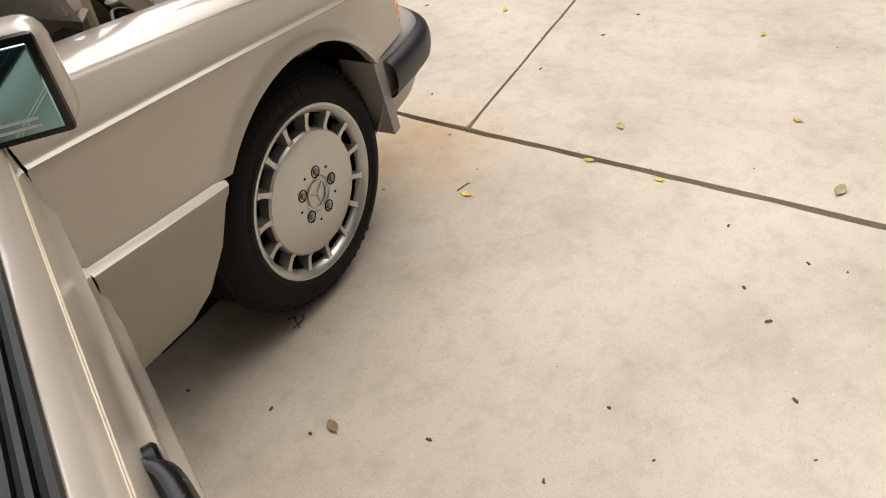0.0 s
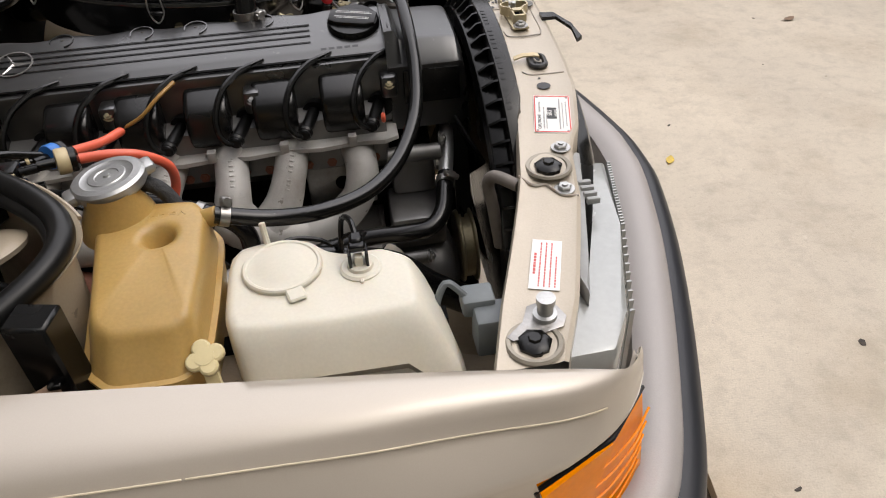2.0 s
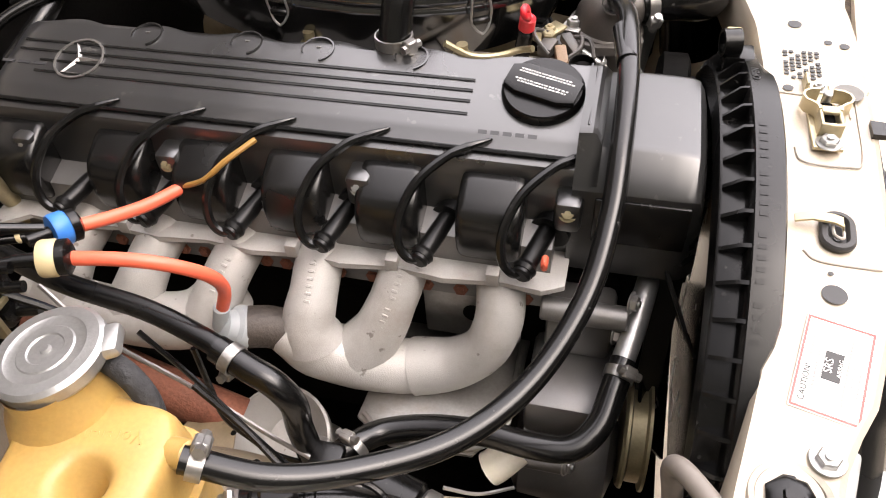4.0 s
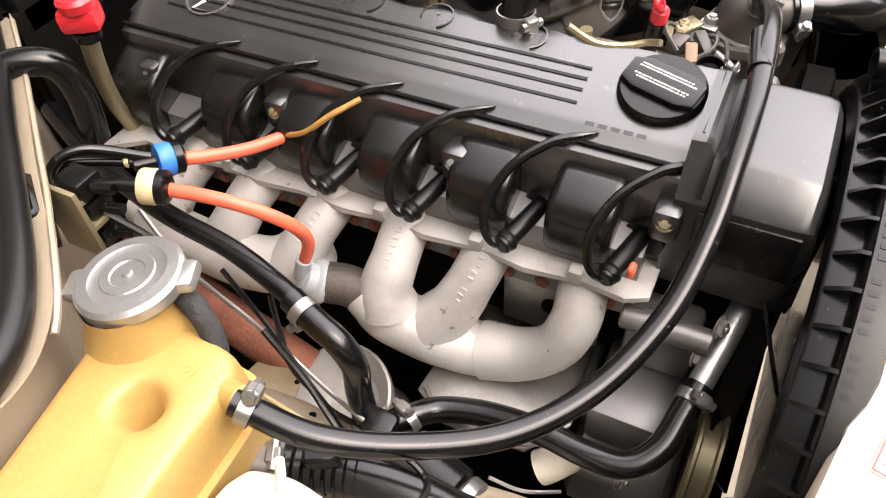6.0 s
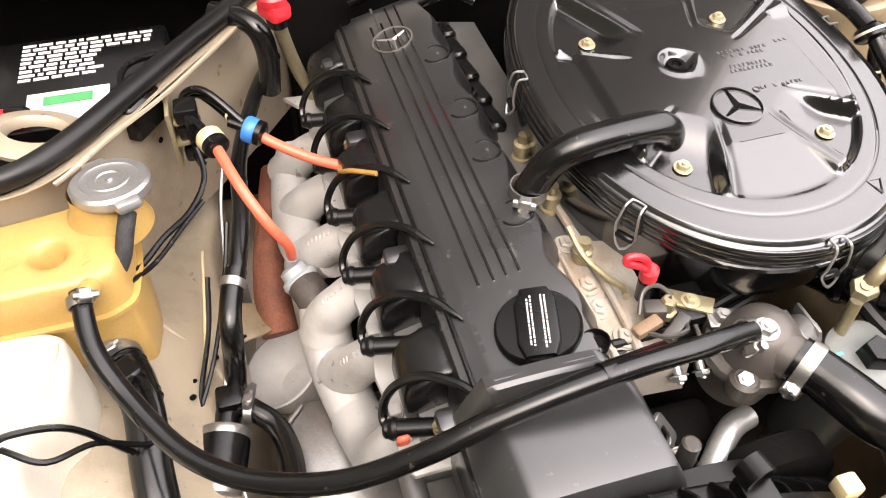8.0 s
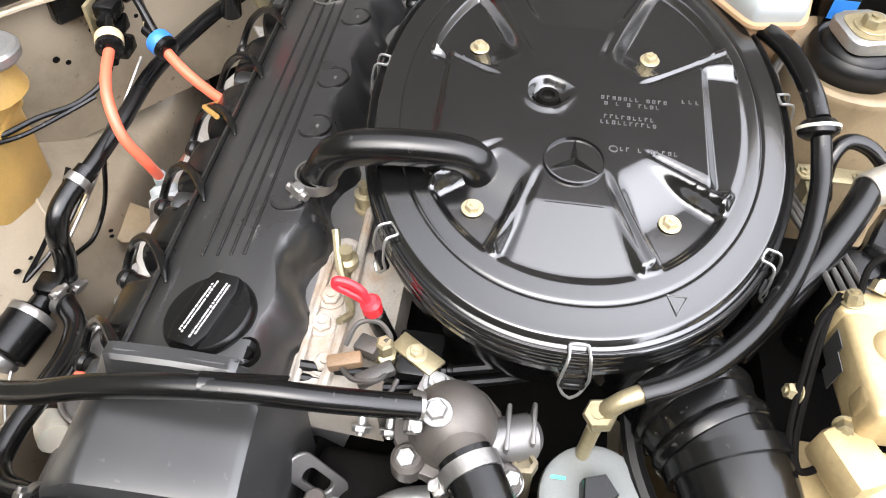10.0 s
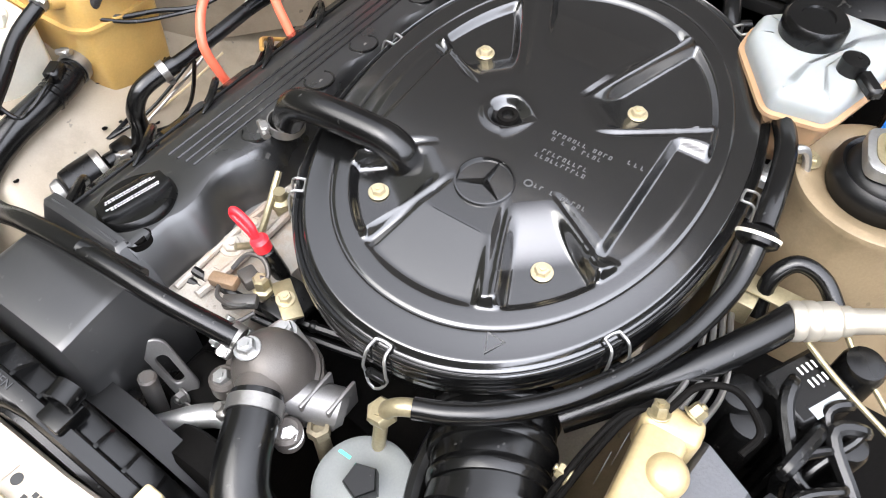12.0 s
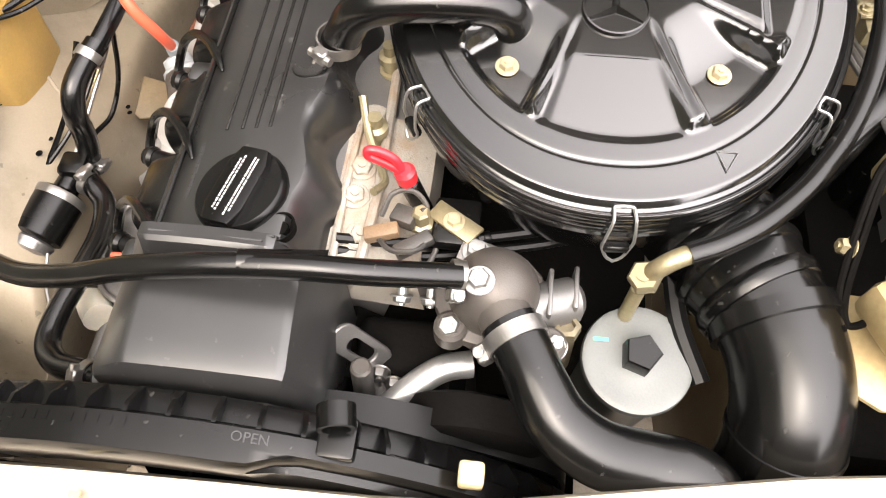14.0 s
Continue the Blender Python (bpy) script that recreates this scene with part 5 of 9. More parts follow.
for p in ((0.372, -0.292, 0.552), (0.40, -0.205, 0.655), (0.41, -0.19, 0.685)):
    bm = bmesh.new()
    hexnut(bm, p, (1, -0.3, 0.2), 0.008, 0.007, 0.011)
    part("bolt", bm, STEEL, alt)
bm = bmesh.new()
lathe(bm, [(0, 0), (0.055, 0), (0.058, 0.003), (0.058, 0.006), (0.050, 0.008), (0.050, 0.022), (0.058, 0.024), (0.058, 0.027), (0, 0.03)], frame_to((1, 0, 0), (0.425, -0.215, 0.50)), 40)
part("pulley", bm, BRASS, alt, "bright ribbed pulley")
bm = bmesh.new()
tube(bm, [(0.325, -0.295, 0.572), (0.31, -0.31, 0.565), (0.302, -0.315, 0.56)], 0.017, 14, 4)
part("white_boot", bm, TANKW, alt, "off-white terminal boot")
# belt
bm = bmesh.new()
path = [(-0.21, 0.42), (-0.185, 0.55), (-0.165, 0.64), (-0.13, 0.715), (-0.05, 0.755), (0.03, 0.762), (0.10, 0.735), (0.155, 0.700), (0.19, 0.66), (0.20, 0.58)]
line = spline([(0, y, z) for y, z in path], 6)
rows = [[(0.432 + dx, p.y, p.z) for dx in (0, 0.024)] for p in line]
sheet(bm, rows, 0.004)
solo("drive_belt", bm, RUBBER, "broad black ribbed drive belt over the pulleys", "belt")
bm = bmesh.new()
lathe(bm, [(0, 0), (0.055, 0), (0.062, 0.004), (0.062, 0.03), (0.055, 0.034), (0.03, 0.036), (0.03, 0.05), (0, 0.05)], frame_to((1, 0, 0), (0.415, 0.105, 0.69)), 36)
lathe(bm, [(0, 0), (0.06, 0), (0.062, 0.03), (0, 0.03)], frame_to((1, 0, 0), (0.428, -0.06, 0.62)), 36)
solo("fan_hub", bm, DARK, "dark water pump pulleys and fan hub", "pulley")
bm = bmesh.new()
for k in range(7):
    a = 2 * math.pi * k / 7
    m = Matrix.Translation((0.455, -0.03, 0.55)) @ Matrix.Rotation(a, 4, 'X') @ Matrix.Translation((0, 0, 0.12)) @ Matrix.Rotation(radians(25), 4, 'Z')
    box(bm, (0.004, 0.085, 0.17), m, 0.001, 1)
fan = thing("cooling_fan", (0.455, -0.03, 0.55), "black plastic cooling fan at rest", "fan")
part_each("blade", bm, BLACKPL, fan)

# dipstick
dip = thing("oil_dipstick", (0.276, 0.036, 0.78), "red-handled oil dipstick in its black tube", "dipstick")
bm = bmesh.new()
rod(bm, (0.262, 0.055, 0.735), (0.274, 0.040, 0.815), 0.0085, 12, 0.002)
part("tube", bm, BLACKPL, dip)
bm = bmesh.new()
rod(bm, (0.274, 0.040, 0.814), (0.276, 0.038, 0.832), 0.0085, 16, 0.003)
tube(bm, [(0.276, 0.0356, 0.8314), (0.2753, 0.0317, 0.8426), (0.2747, 0.0218, 0.8498), (0.2747, 0.0125, 0.8512), (0.276, 0.0119, 0.8459), (0.2767, 0.0205, 0.8413), (0.2767, 0.0297, 0.8353), (0.2767, 0.035, 0.83)], 0.0036, 10, 6)
part("handle", bm, REDPL, dip, "red loop handle")

# ---- air cleaner ----
ac = thing("air_cleaner", (0.06, 0.19, 0.80), "oval gloss-black air cleaner housing with wire clips", "air cleaner")
ACX, ACY = 0.060, 0.190
tilt = Matrix.Translation((0.066, 0.19, 0.8885)) @ Matrix.Rotation(radians(5.3), 4, 'Y') @ Matrix.Rotation(radians(1.4), 4, 'X') @ Matrix.Translation((-0.066, -0.19, -0.872))
RXF, RXB, RY = 0.258, 0.262, 0.1925


def ac_edge(a, f):
    c, s = math.cos(a), math.sin(a)
    n = 2.12
    k = (abs(c) ** n + abs(s) ** n) ** (-1 / n)
    return ACX + f * (RXF if c > 0 else RXB) * c * k, ACY + f * RY * s * k


NUTS = [(-0.005, 0.092), (-0.010, 0.256), (0.191, 0.108), (0.185, 0.269)]


def smooth_step(a, b, x):
    t = min(max((x - a) / (b - a), 0), 1)
    return t * t * (3 - 2 * t)


def lid_height(x, y, f):
    """The pressed relief of the lid: rolled rim, ring line, raised middle with four fluted pockets."""
    h = 0.8565 + 0.0060 * smooth_step(0.966, 0.94, f) + 0.0030 * smooth_step(0.95, 0.74, f)
    h -= 0.0013 * math.exp(-((f - 0.835) / 0.0055) ** 2)
    h += 0.0105 * smooth_step(0.772, 0.735, f)
    inside = smooth_step(0.772, 0.735, f)
    for nx, ny in NUTS:
        dx, dy = x - 0.086, y - 0.183
        ax, ay = nx - 0.086, ny - 0.183
        la = math.hypot(ax, ay)
        u = (dx * ax + dy * ay) / la
        v = (-dx * ay + dy * ax) / la
        run = max(u - la * 0.50, 0)
        half = 0.008 + 0.30 * run
        # the pocket's floor falls outward between two narrow creases
        floor = 0.0185 * smooth_step(la * 0.56, la * 0.98, u)
        h -= floor * smooth_step(half + 0.010, half - 0.002, abs(v)) * inside
        e = abs(v) - half - 0.012 - 0.05 * run
        h -= 0.0030 * smooth_step(0, 0.025, run) * max(1 - abs(e) / (0.004 + 0.05 * run), 0) * inside
    # ramped wedges between the pockets, at the front and the back
    for x0, y0, way in ((0.190, 0.186, 1), (-0.025, 0.182, -1)):
        u = (x - x0) * way
        if u > 0:
            half = 0.034 + 0.42 * u
            h -= 0.0145 * min(u / 0.066, 1) * smooth_step(half + 0.005, half - 0.005, abs(y - y0)) * inside
    # flats pressed into the two long sides
    for y0, way in ((0.070, -1), (0.298, 1)):
        u = (y - y0) * way
        if u > 0:
            h -= 0.009 * min(u / 0.008, 1) * smooth_step(0.078, 0.066, abs(x - 0.085)) * inside
    d = math.hypot(x - 0.066, y - 0.161)
    h -= 0.007 * smooth_step(0.020, 0.011, d)
    h += 0.0016 * math.exp(-((d - 0.021) / 0.004) ** 2)
    return h


bm = bmesh.new()
fs = [0, 0.04, 0.08, 0.12, 0.16] + [0.16 + 0.0055 * k for k in range(1, 144)] + [0.956, 0.962, 0.968]
SEG = 448
rings = []
for f in fs:
    if f == 0:
        continue
    rings.append([(*(p := ac_edge(2 * math.pi * k / SEG, f)), lid_height(*p, f)) for k in range(SEG)])
rim_prof = [(0.972, 0.8550), (0.976, 0.8575), (0.984, 0.8590), (0.992, 0.8575), (0.996, 0.8535), (0.994, 0.8505), (0.990, 0.8495), (0.996, 0.8475), (1.0, 0.844), (0.998, 0.8405), (0.992, 0.839)]
for f, z in rim_prof:
    rings.append([(*ac_edge(2 * math.pi * k / SEG, f), z) for k in range(SEG)])
vs = [[bm.verts.new(tilt @ Vector(p)) for p in ring] for ring in rings]
cv = bm.verts.new(tilt @ Vector((ACX, ACY, lid_height(ACX, ACY, 0))))
for k in range(SEG):
    bm.faces.new((cv, vs[0][k], vs[0][(k + 1) % SEG]))
for a, b in zip(vs, vs[1:]):
    for k in range(SEG):
        bm.faces.new((a[k], b[k], b[(k + 1) % SEG], a[(k + 1) % SEG]))
lid = part("lid", bm, GLOSSBLK, ac, "pressed gloss-black lid with fluted pockets", 60)
bm = bmesh.new()
rings = [[(*ac_edge(2 * math.pi * k / 96, f), z) for k in range(96)] for f, z in ((0.985, 0.8385), (0.996, 0.836), (0.998, 0.832), (0.975, 0.829), (0.965, 0.80), (0.94, 0.775), (0.7, 0.755), (0.1, 0.75))]
loft(bm, [[tilt @ Vector(p) for p in r] for r in rings])
part("pan", bm, GLOSSBLK, ac, "black lower pan", 40)
for nx, ny in NUTS:
    bm = bmesh.new()
    z = (tilt @ Vector((nx, ny, lid_height(nx, ny, 0.5)))).z
    hexnut(bm, (nx, ny, z + 0.0005), (0.09, 0, 1), 0.0066, 0.0062, 0.0094, spin=20)
    part("lid_nut", bm, NUTPLATE, ac, "yellow-plated lid nut and washer")
bm = bmesh.new()
c = tilt @ Vector((0.066, 0.161, lid_height(0.066, 0.161, 0.1)))
lathe(bm, [(0.0105, 0), (0.0095, 0.004), (0.006, 0.004), (0.005, 0), (0, -0.001)], frame_to((0.09, 0, 1), c), 20)
part("centre_ferrule", bm, DARK, ac)
bm = bmesh.new()
em = Matrix.Translation(tilt @ Vector((0.145, 0.187, lid_height(0.145, 0.187, 0.4) + 0.0002))) @ Matrix.Rotation(radians(5.2), 4, 'Y') @ Matrix.Rotation(radians(180), 4, 'Z')
lathe(bm, [(0.0266, -0.001), (0.0260, 0.0026), (0.0245, 0.0028), (0.0238, -0.001)], em, 48)
for k in range(3):
    mk = em @ Matrix.Rotation(radians(120 * k), 4, 'Z')
    loft(bm, [[mk @ Vector(p) for p in ((0, -0.0042, -0.001), (0, 0.0042, -0.001), (0, 0, 0.0046))], [mk @ Vector(p) for p in ((0.0245, -0.0007, -0.001), (0.0245, 0.0007, -0.001), (0.0245, 0, 0.0018))]])
part("emblem", bm, GLOSSBLK, ac, "embossed ring with three arms")


def stamp_row(bm2, x, y, n, dx=0.0050, h=0.0042, w=0.0032):
    """A row of small embossed strokes, too fine to read."""
    for k in range(n):
        if random.random() < 0.12:
            continue
        yy = y + k * dx
        p = tilt @ Vector((x, yy, lid_height(x, yy, 0.45) + 0.0003))
        m = Matrix.Translation(p) @ Matrix.Rotation(radians(5.2), 4, 'Y')
        kind = random.choice((0, 1, 2))
        box(bm2, (h, 0.0008, 0.0007), m @ Matrix.Translation((0, -w * 0.3, 0)))
        if kind != 1:
            box(bm2, (0.0008, w * 0.7, 0.0007), m @ Matrix.Translation((h * 0.4, 0, 0)))
        if kind:
            box(bm2, (0.0008, w * 0.7, 0.0007), m @ Matrix.Translation((-h * 0.4, 0, 0)))
        if kind == 2:
            box(bm2, (h, 0.0008, 0.0007), m @ Matrix.Translation((0, w * 0.3, 0)))


random.seed(11)
bm = bmesh.new()
stamp_row(bm, 0.066, 0.209, 12)
stamp_row(bm, 0.073, 0.212, 10)
stamp_row(bm, 0.089, 0.212, 9)
stamp_row(bm, 0.096, 0.209, 11)
stamp_row(bm, 0.062, 0.274, 4, 0.006)
stamp_row(bm, 0.126, 0.226, 10)
p = tilt @ Vector((0.127, 0.219, lid_height(0.127, 0.219, 0.4)))
lathe(bm, [(0.004, 0), (0.004, 0.001), (0.003, 0.001), (0.003, 0)], Matrix.Translation(p), 16)
STAMP = mat("worn stamping", (0.10, 0.10, 0.10), 0.35, 0.2)
tagged(part("stamping", bm, STAMP, ac, "fine stamped lettering"), kind="stuff")
bm = bmesh.new()
tp = [tilt @ Vector((x, y, lid_height(x, y, 0.88) + 0.0006)) for x, y in ((0.258, 0.263), (0.274, 0.270), (0.258, 0.278), (0.258, 0.263))]
tube(bm, tp, 0.0008, 5, 1, smooth=False)
part("stamped_arrow", bm, STAMP, ac)
bm = bmesh.new()
tube(bm, [tilt @ Vector((0.190, y, lid_height(0.190, y, 0.5) - 0.0002)) for y in (0.165, 0.19, 0.212)], 0.0010, 5, 3)
part("stamped_bar", bm, GLOSSBLK, ac)

# spring clips round the rim
CLIPS = [(0.236, 0.034), (0.317, 0.200), (0.213, 0.350), (0.03, -0.004), (0.03, 0.384), (-0.175, 0.30), (-0.17, 0.065)]
for x, y in CLIPS:
    a = math.atan2((y - ACY) / RY, (x - ACX) / RXF)
    ex, ey = ac_edge(a, 1.0)
    nrm = Vector((math.cos(a) / RXF, math.sin(a) / RY, 0)).normalized()
    tan = Vector((-nrm.y, nrm.x, 0))
    b = tilt @ Vector((ex, ey, 0.845))
    bm = bmesh.new()
    for s in (-1, 1):
        tube(bm, [b - nrm * 0.009 + tan * s * 0.007 + Vector((0, 0, 0.0155)), b + nrm * 0.002 + tan * s * 0.008 + Vector((0, 0, 0.014)), b + nrm * 0.0055 + tan * s * 0.0105 + Vector((0, 0, -0.006)), b + nrm * 0.004 + tan * s * 0.0105 + Vector((0, 0, -0.018)), b + nrm * 0.007 + tan * s * 0.006 + Vector((0, 0, -0.028)), b + nrm * 0.008 + Vector((0, 0, -0.033))], 0.0013, 6, 5)
    tube(bm, [b - nrm * 0.009 - tan * 0.007 + Vector((0, 0, 0.0155)), b - nrm * 0.010 + Vector((0, 0, 0.0155)), b - nrm * 0.009 + tan * 0.007 + Vector((0, 0, 0.0155))], 0.0013, 6, 3)
    clip = part("spring_clip", bm, ZINC, ac, "bright wire spring clip")
    bm = bmesh.new()
    box(bm, (0.008, 0.020, 0.007), Matrix.Translation(b + nrm * 0.003 + Vector((0, 0, -0.020))) @ Matrix.Rotation(math.atan2(nrm.y, nrm.x), 4, 'Z'), 0.002, 1)
    part("clip_lug", bm, BLACKPL, clip)

# breather elbow from the cam cover over the rim into the lid
elbow = thing("breather_elbow", (0.157, 0.03, 0.83), "thick glossy black breather elbow over the air cleaner rim", "hose")
bm = bmesh.new()
tube(bm, [(0.157, -0.034, 0.836), (0.158, -0.027, 0.850), (0.160, -0.015, 0.872), (0.162, 0.004, 0.885), (0.161, 0.035, 0.890), (0.158, 0.072, 0.890), (0.156, 0.094, 0.887), (0.155, 0.107, 0.878), (0.155, 0.110, 0.862)], 0.0158, 20, 7)
part("hose", bm, HOSE, elbow, "", 60)
bm = bmesh.new()
clampband(bm, (0.157, -0.034, 0.838), (0, 0.05, 1), 0.0172, 0.011, 150)
part("hose_clamp", bm, STEEL, elbow)

# ---- thermostat housing and its hose ----
th = thing("thermostat_housing", (0.36, 0.11, 0.77), "grey-brown cast thermostat housing with plated bolts", "housing")
THC = mat("brown-grey casting", (0.085, 0.076, 0.068), 0.42, 0.3, 0.1, 18, 0.12, 700, dirt=(0.10, 0.08, 0.065), dirt_amount=0.15, dirt_scale=30)
bm = bmesh.new()
lathe(bm, [(0.0, -0.07), (0.036, -0.07), (0.0365, -0.022), (0.0385, -0.021), (0.0385, -0.014), (0.0350, -0.012), (0.034, 0.0), (0.030, 0.013), (0.021, 0.024), (0.010, 0.030), (0, 0.031)], Matrix.Translation((0.352, 0.116, 0.796)) @ Matrix.Rotation(radians(10), 4, 'Y'), 32)
part("dome", bm, THC, th, "", 50)
bm = bmesh.new()
prism(bm, [(0.35 + 0.043 * math.cos(radians(a)), 0.114 + 0.044 * math.sin(radians(a))) for a in range(0, 360, 24)], 0.010, Matrix.Translation((0, 0, 0.772)), 0.002)
for p in ((0.318, 0.099), (0.380, 0.086), (0.385, 0.16)):
    cyl(bm, 0.013, 0.022, Matrix.Translation((p[0], p[1], 0.766)), 18, 0.003)
part("flange", bm, THC, th)
bm = bmesh.new()
rod(bm, (0.362, 0.118, 0.800), (0.388, 0.133, 0.800), 0.0205, 22, 0.003)
part("outlet", bm, THC, th)
for p, d in (((0.318, 0.099, 0.789), (0, 0, 1)), ((0.380, 0.086, 0.783), (0.2, -0.2, 1)), ((0.385, 0.163, 0.781), (0.2, 0.3, 1)), ((0.360, 0.104, 0.825), (0.1, -0.1, 1))):
    bm = bmesh.new()
    hexnut(bm, p, d, 0.0082, 0.008, 0.0115)
    part("bolt", bm, ZINC, th, "pale plated bolt")
bm = bmesh.new()
prism(bm, [(-0.013, -0.010), (0.03, -0.012), (0.034, 0.0), (0.03, 0.010), (-0.013, 0.012)], 0.002, Matrix.Translation((0.318, 0.099, 0.788)) @ Matrix.Rotation(radians(75), 4, 'Z'), 0.0005)
part("tab", bm, STEEL, th)
bm = bmesh.new()
rod(bm, (0.366, 0.12, 0.782), (0.338, 0.182, 0.768), 0.0185, 20, 0.006)
for k in range(2):
    cbox(bm, (0.326 - 0.006 * k, 0.156 + 0.020 * k, 0.752), (0.366 - 0.010 * k, 0.160 + 0.020 * k, 0.793 - 0.004 * k), 0.0018)
part("side_body", bm, CASTALU, th, "rough pale side casting")
rad = thing("radiator_hose", (0.42, 0.16, 0.75), "fat black upper radiator hose from the thermostat", "hose")
bm = bmesh.new()
HP = [(0.380, 0.128, 0.802), (0.400, 0.140, 0.801), (0.424, 0.153, 0.798), (0.446, 0.170, 0.790), (0.460, 0.198, 0.780), (0.463, 0.232, 0.772), (0.466, 0.262, 0.766), (0.480, 0.284, 0.752), (0.505, 0.292, 0.735)]
tube(bm, HP, 0.0225, 24, 8, radii=[0.0215, 0.0215, 0.022, 0.023, 0.024, 0.0245, 0.0255, 0.0265, 0.0265])
part("hose", bm, HOSE, rad, "", 60)
bm = bmesh.new()
clampband(bm, (0.390, 0.134, 0.8015), (0.86, 0.5, -0.02), 0.0218, 0.012, 200)
part("hose_clamp", bm, STEEL, rad)

# bracket work between head and thermostat
GRIMY = mat("grimy casting", (0.085, 0.082, 0.078), 0.45, 0.5, 0.15, 20, 0.15, 700, dirt=(0.10, 0.07, 0.045), dirt_amount=0.3, dirt_scale=18)
brk = thing("head_bracket", (0.30, 0.05, 0.75), "jumble of plated brackets, sensors and pipes on the head", "bracket")
bm = bmesh.new()
loft(bm, [[(x, y, z) for y, z in ((-0.02, 0.74), (0.06, 0.73), (0.055, 0.775), (0.0, 0.787), (-0.02, 0.785))] for x in (0.19, 0.345)])
part("deck", bm, STAINED, brk, "pale stained cast deck")
bm = bmesh.new()
tube(bm, [(0.13, 0.010, 0.786), (0.20, 0.012, 0.788), (0.27, 0.014, 0.789), (0.335, 0.010, 0.789)], 0.0045, 8, 5)
part("cast_rib", bm, STAINED, brk)
bm = bmesh.new()
tube(bm, [(0.19, -0.012, 0.786), (0.27, -0.013, 0.789), (0.34, -0.012, 0.788)], 0.0035, 8, 5)
part("cast_rib", bm, STAINED, brk)
for p in ((0.192, -0.001, 0.786), (0.248, -0.004, 0.787), (0.276, -0.005, 0.787), (0.312, 0.006, 0.786)):
    bm = bmesh.new()
    hexnut(bm, p, (0, 0.15, 1), 0.0088, 0.006, 0.0125, spin=int(p[0] * 900))
    part("head_bolt", bm, STAINED, brk)
SENDERM = mat("brown connector plastic", (0.20, 0.13, 0.075), 0.5, 0.1, 0.2, 30, 0.2, 500, dirt=(0.07, 0.06, 0.05), dirt_amount=0.3, dirt_scale=30)
for at, size, turn, mt in (((0.313, 0.024, 0.797), (0.012, 0.028, 0.010), 14, SENDERM), ((0.297, 0.040, 0.797), (0.016, 0.020, 0.012), -20, GRIMY), ((0.320, 0.050, 0.795), (0.012, 0.032, 0.010), 32, GRIMY)):
    bm = bmesh.new()
    box(bm, size, Matrix.Translation(at) @ Matrix.Rotation(radians(turn), 4, 'Z') @ Matrix.Rotation(radians(8), 4, 'X'), 0.0022, 2)
    part("plug", bm, mt, brk, "small stained wiring plug")
bm = bmesh.new()
lathe(bm, [(0, 0), (0.0105, 0), (0.0105, 0.006), (0.0075, 0.008), (0.0075, 0.020), (0.0055, 0.022), (0, 0.022)], Matrix.Translation((0.296, 0.053, 0.785)), 6)
part("sender", bm, BRASS, brk, "plated temperature sender")
for pts in (((0.300, 0.022, 0.800), (0.286, 0.030, 0.812), (0.282, 0.046, 0.812), (0.290, 0.057, 0.805), (0.296, 0.053, 0.806)), ((0.318, 0.060, 0.797), (0.330, 0.052, 0.803), (0.330, 0.034, 0.801), (0.318, 0.022, 0.796)), ((0.322, 0.068, 0.795), (0.338, 0.062, 0.795), (0.345, 0.045, 0.785))):
    bm = bmesh.new()
    tube(bm, pts, 0.0022, 7, 6)
    part("lead", bm, GRIMY, brk)
bm = bmesh.new()
cbox(bm, (0.268, 0.062, 0.775), (0.312, 0.100, 0.7885), 0.004)
part("strap_block", bm, BLACKPL, brk, "black block under the strap")
bm = bmesh.new()
prism(bm, [(-0.009, -0.022), (0.009, -0.022), (0.010, 0.020), (-0.009, 0.022)], 0.003, Matrix.Translation((0.293, 0.080, 0.789)) @ Matrix.Rotation(radians(-32), 4, 'Z'), 0.001)
strap = part("strap", bm, BRASS, brk, "yellow-plated strap")
bm = bmesh.new()
hexnut(bm, (0.294, 0.079, 0.792), (0, 0, 1), 0.0062, 0.006, 0.009)
part("screw", bm, NUTPLATE, strap)
for y in (0.044, 0.067):
    bm = bmesh.new()
    rod(bm, (0.33, y, 0.778), (0.352, y, 0.764), 0.0042, 10)
    hexnut(bm, (0.350, y, 0.766), (1, 0, -0.6), 0.0072, 0.006, 0.009)
    part("stud", bm, ZINC, brk, "bright threaded stud")
# lifting eye: a flat strap with a long slot, sloping down from the timing cover
u = Vector((0.0, 0.50, -0.866))
nn = Vector((0.62, 0.55, 0.56))
nn = (nn - u * nn.dot(u)).normalized()
ww = nn.cross(u)


def strap(w, h, up):
    c0 = Vector((0.388, 0.014, 0.739)) + nn * up
    return [c0 + ww * x + u * y for x, y in [(w * math.cos(radians(a)), (h - w) * (1 if a < 180 else -1) + w * math.sin(radians(a))) for a in list(range(0, 181, 20)) + list(range(180, 361, 20))]]


bm = bmesh.new()
loft(bm, [strap(0.0125, 0.036, 0.0), strap(0.0130, 0.0365, 0.001), strap(0.0130, 0.0365, 0.003), strap(0.0122, 0.0357, 0.004), strap(0.0068, 0.0185, 0.004), strap(0.0060, 0.0175, 0.003), strap(0.0060, 0.0175, 0.0), strap(0.0125, 0.036, 0.0)], caps=False)
bmesh.ops.remove_doubles(bm, verts=bm.verts, dist=0.00005)
part("lifting_eye", bm, CASTALU, brk, "flat steel lifting eye with a long slot")
bm = bmesh.new()
prism(bm, [(0.388, 0.0), (0.392, 0.034), (0.412, 0.036), (0.416, 0.018), (0.404, 0.002)], 0.010, Matrix.Translation((0, 0.012, 0.690)), 0.003)
part("eye_plate", bm, GRIMY, brk)
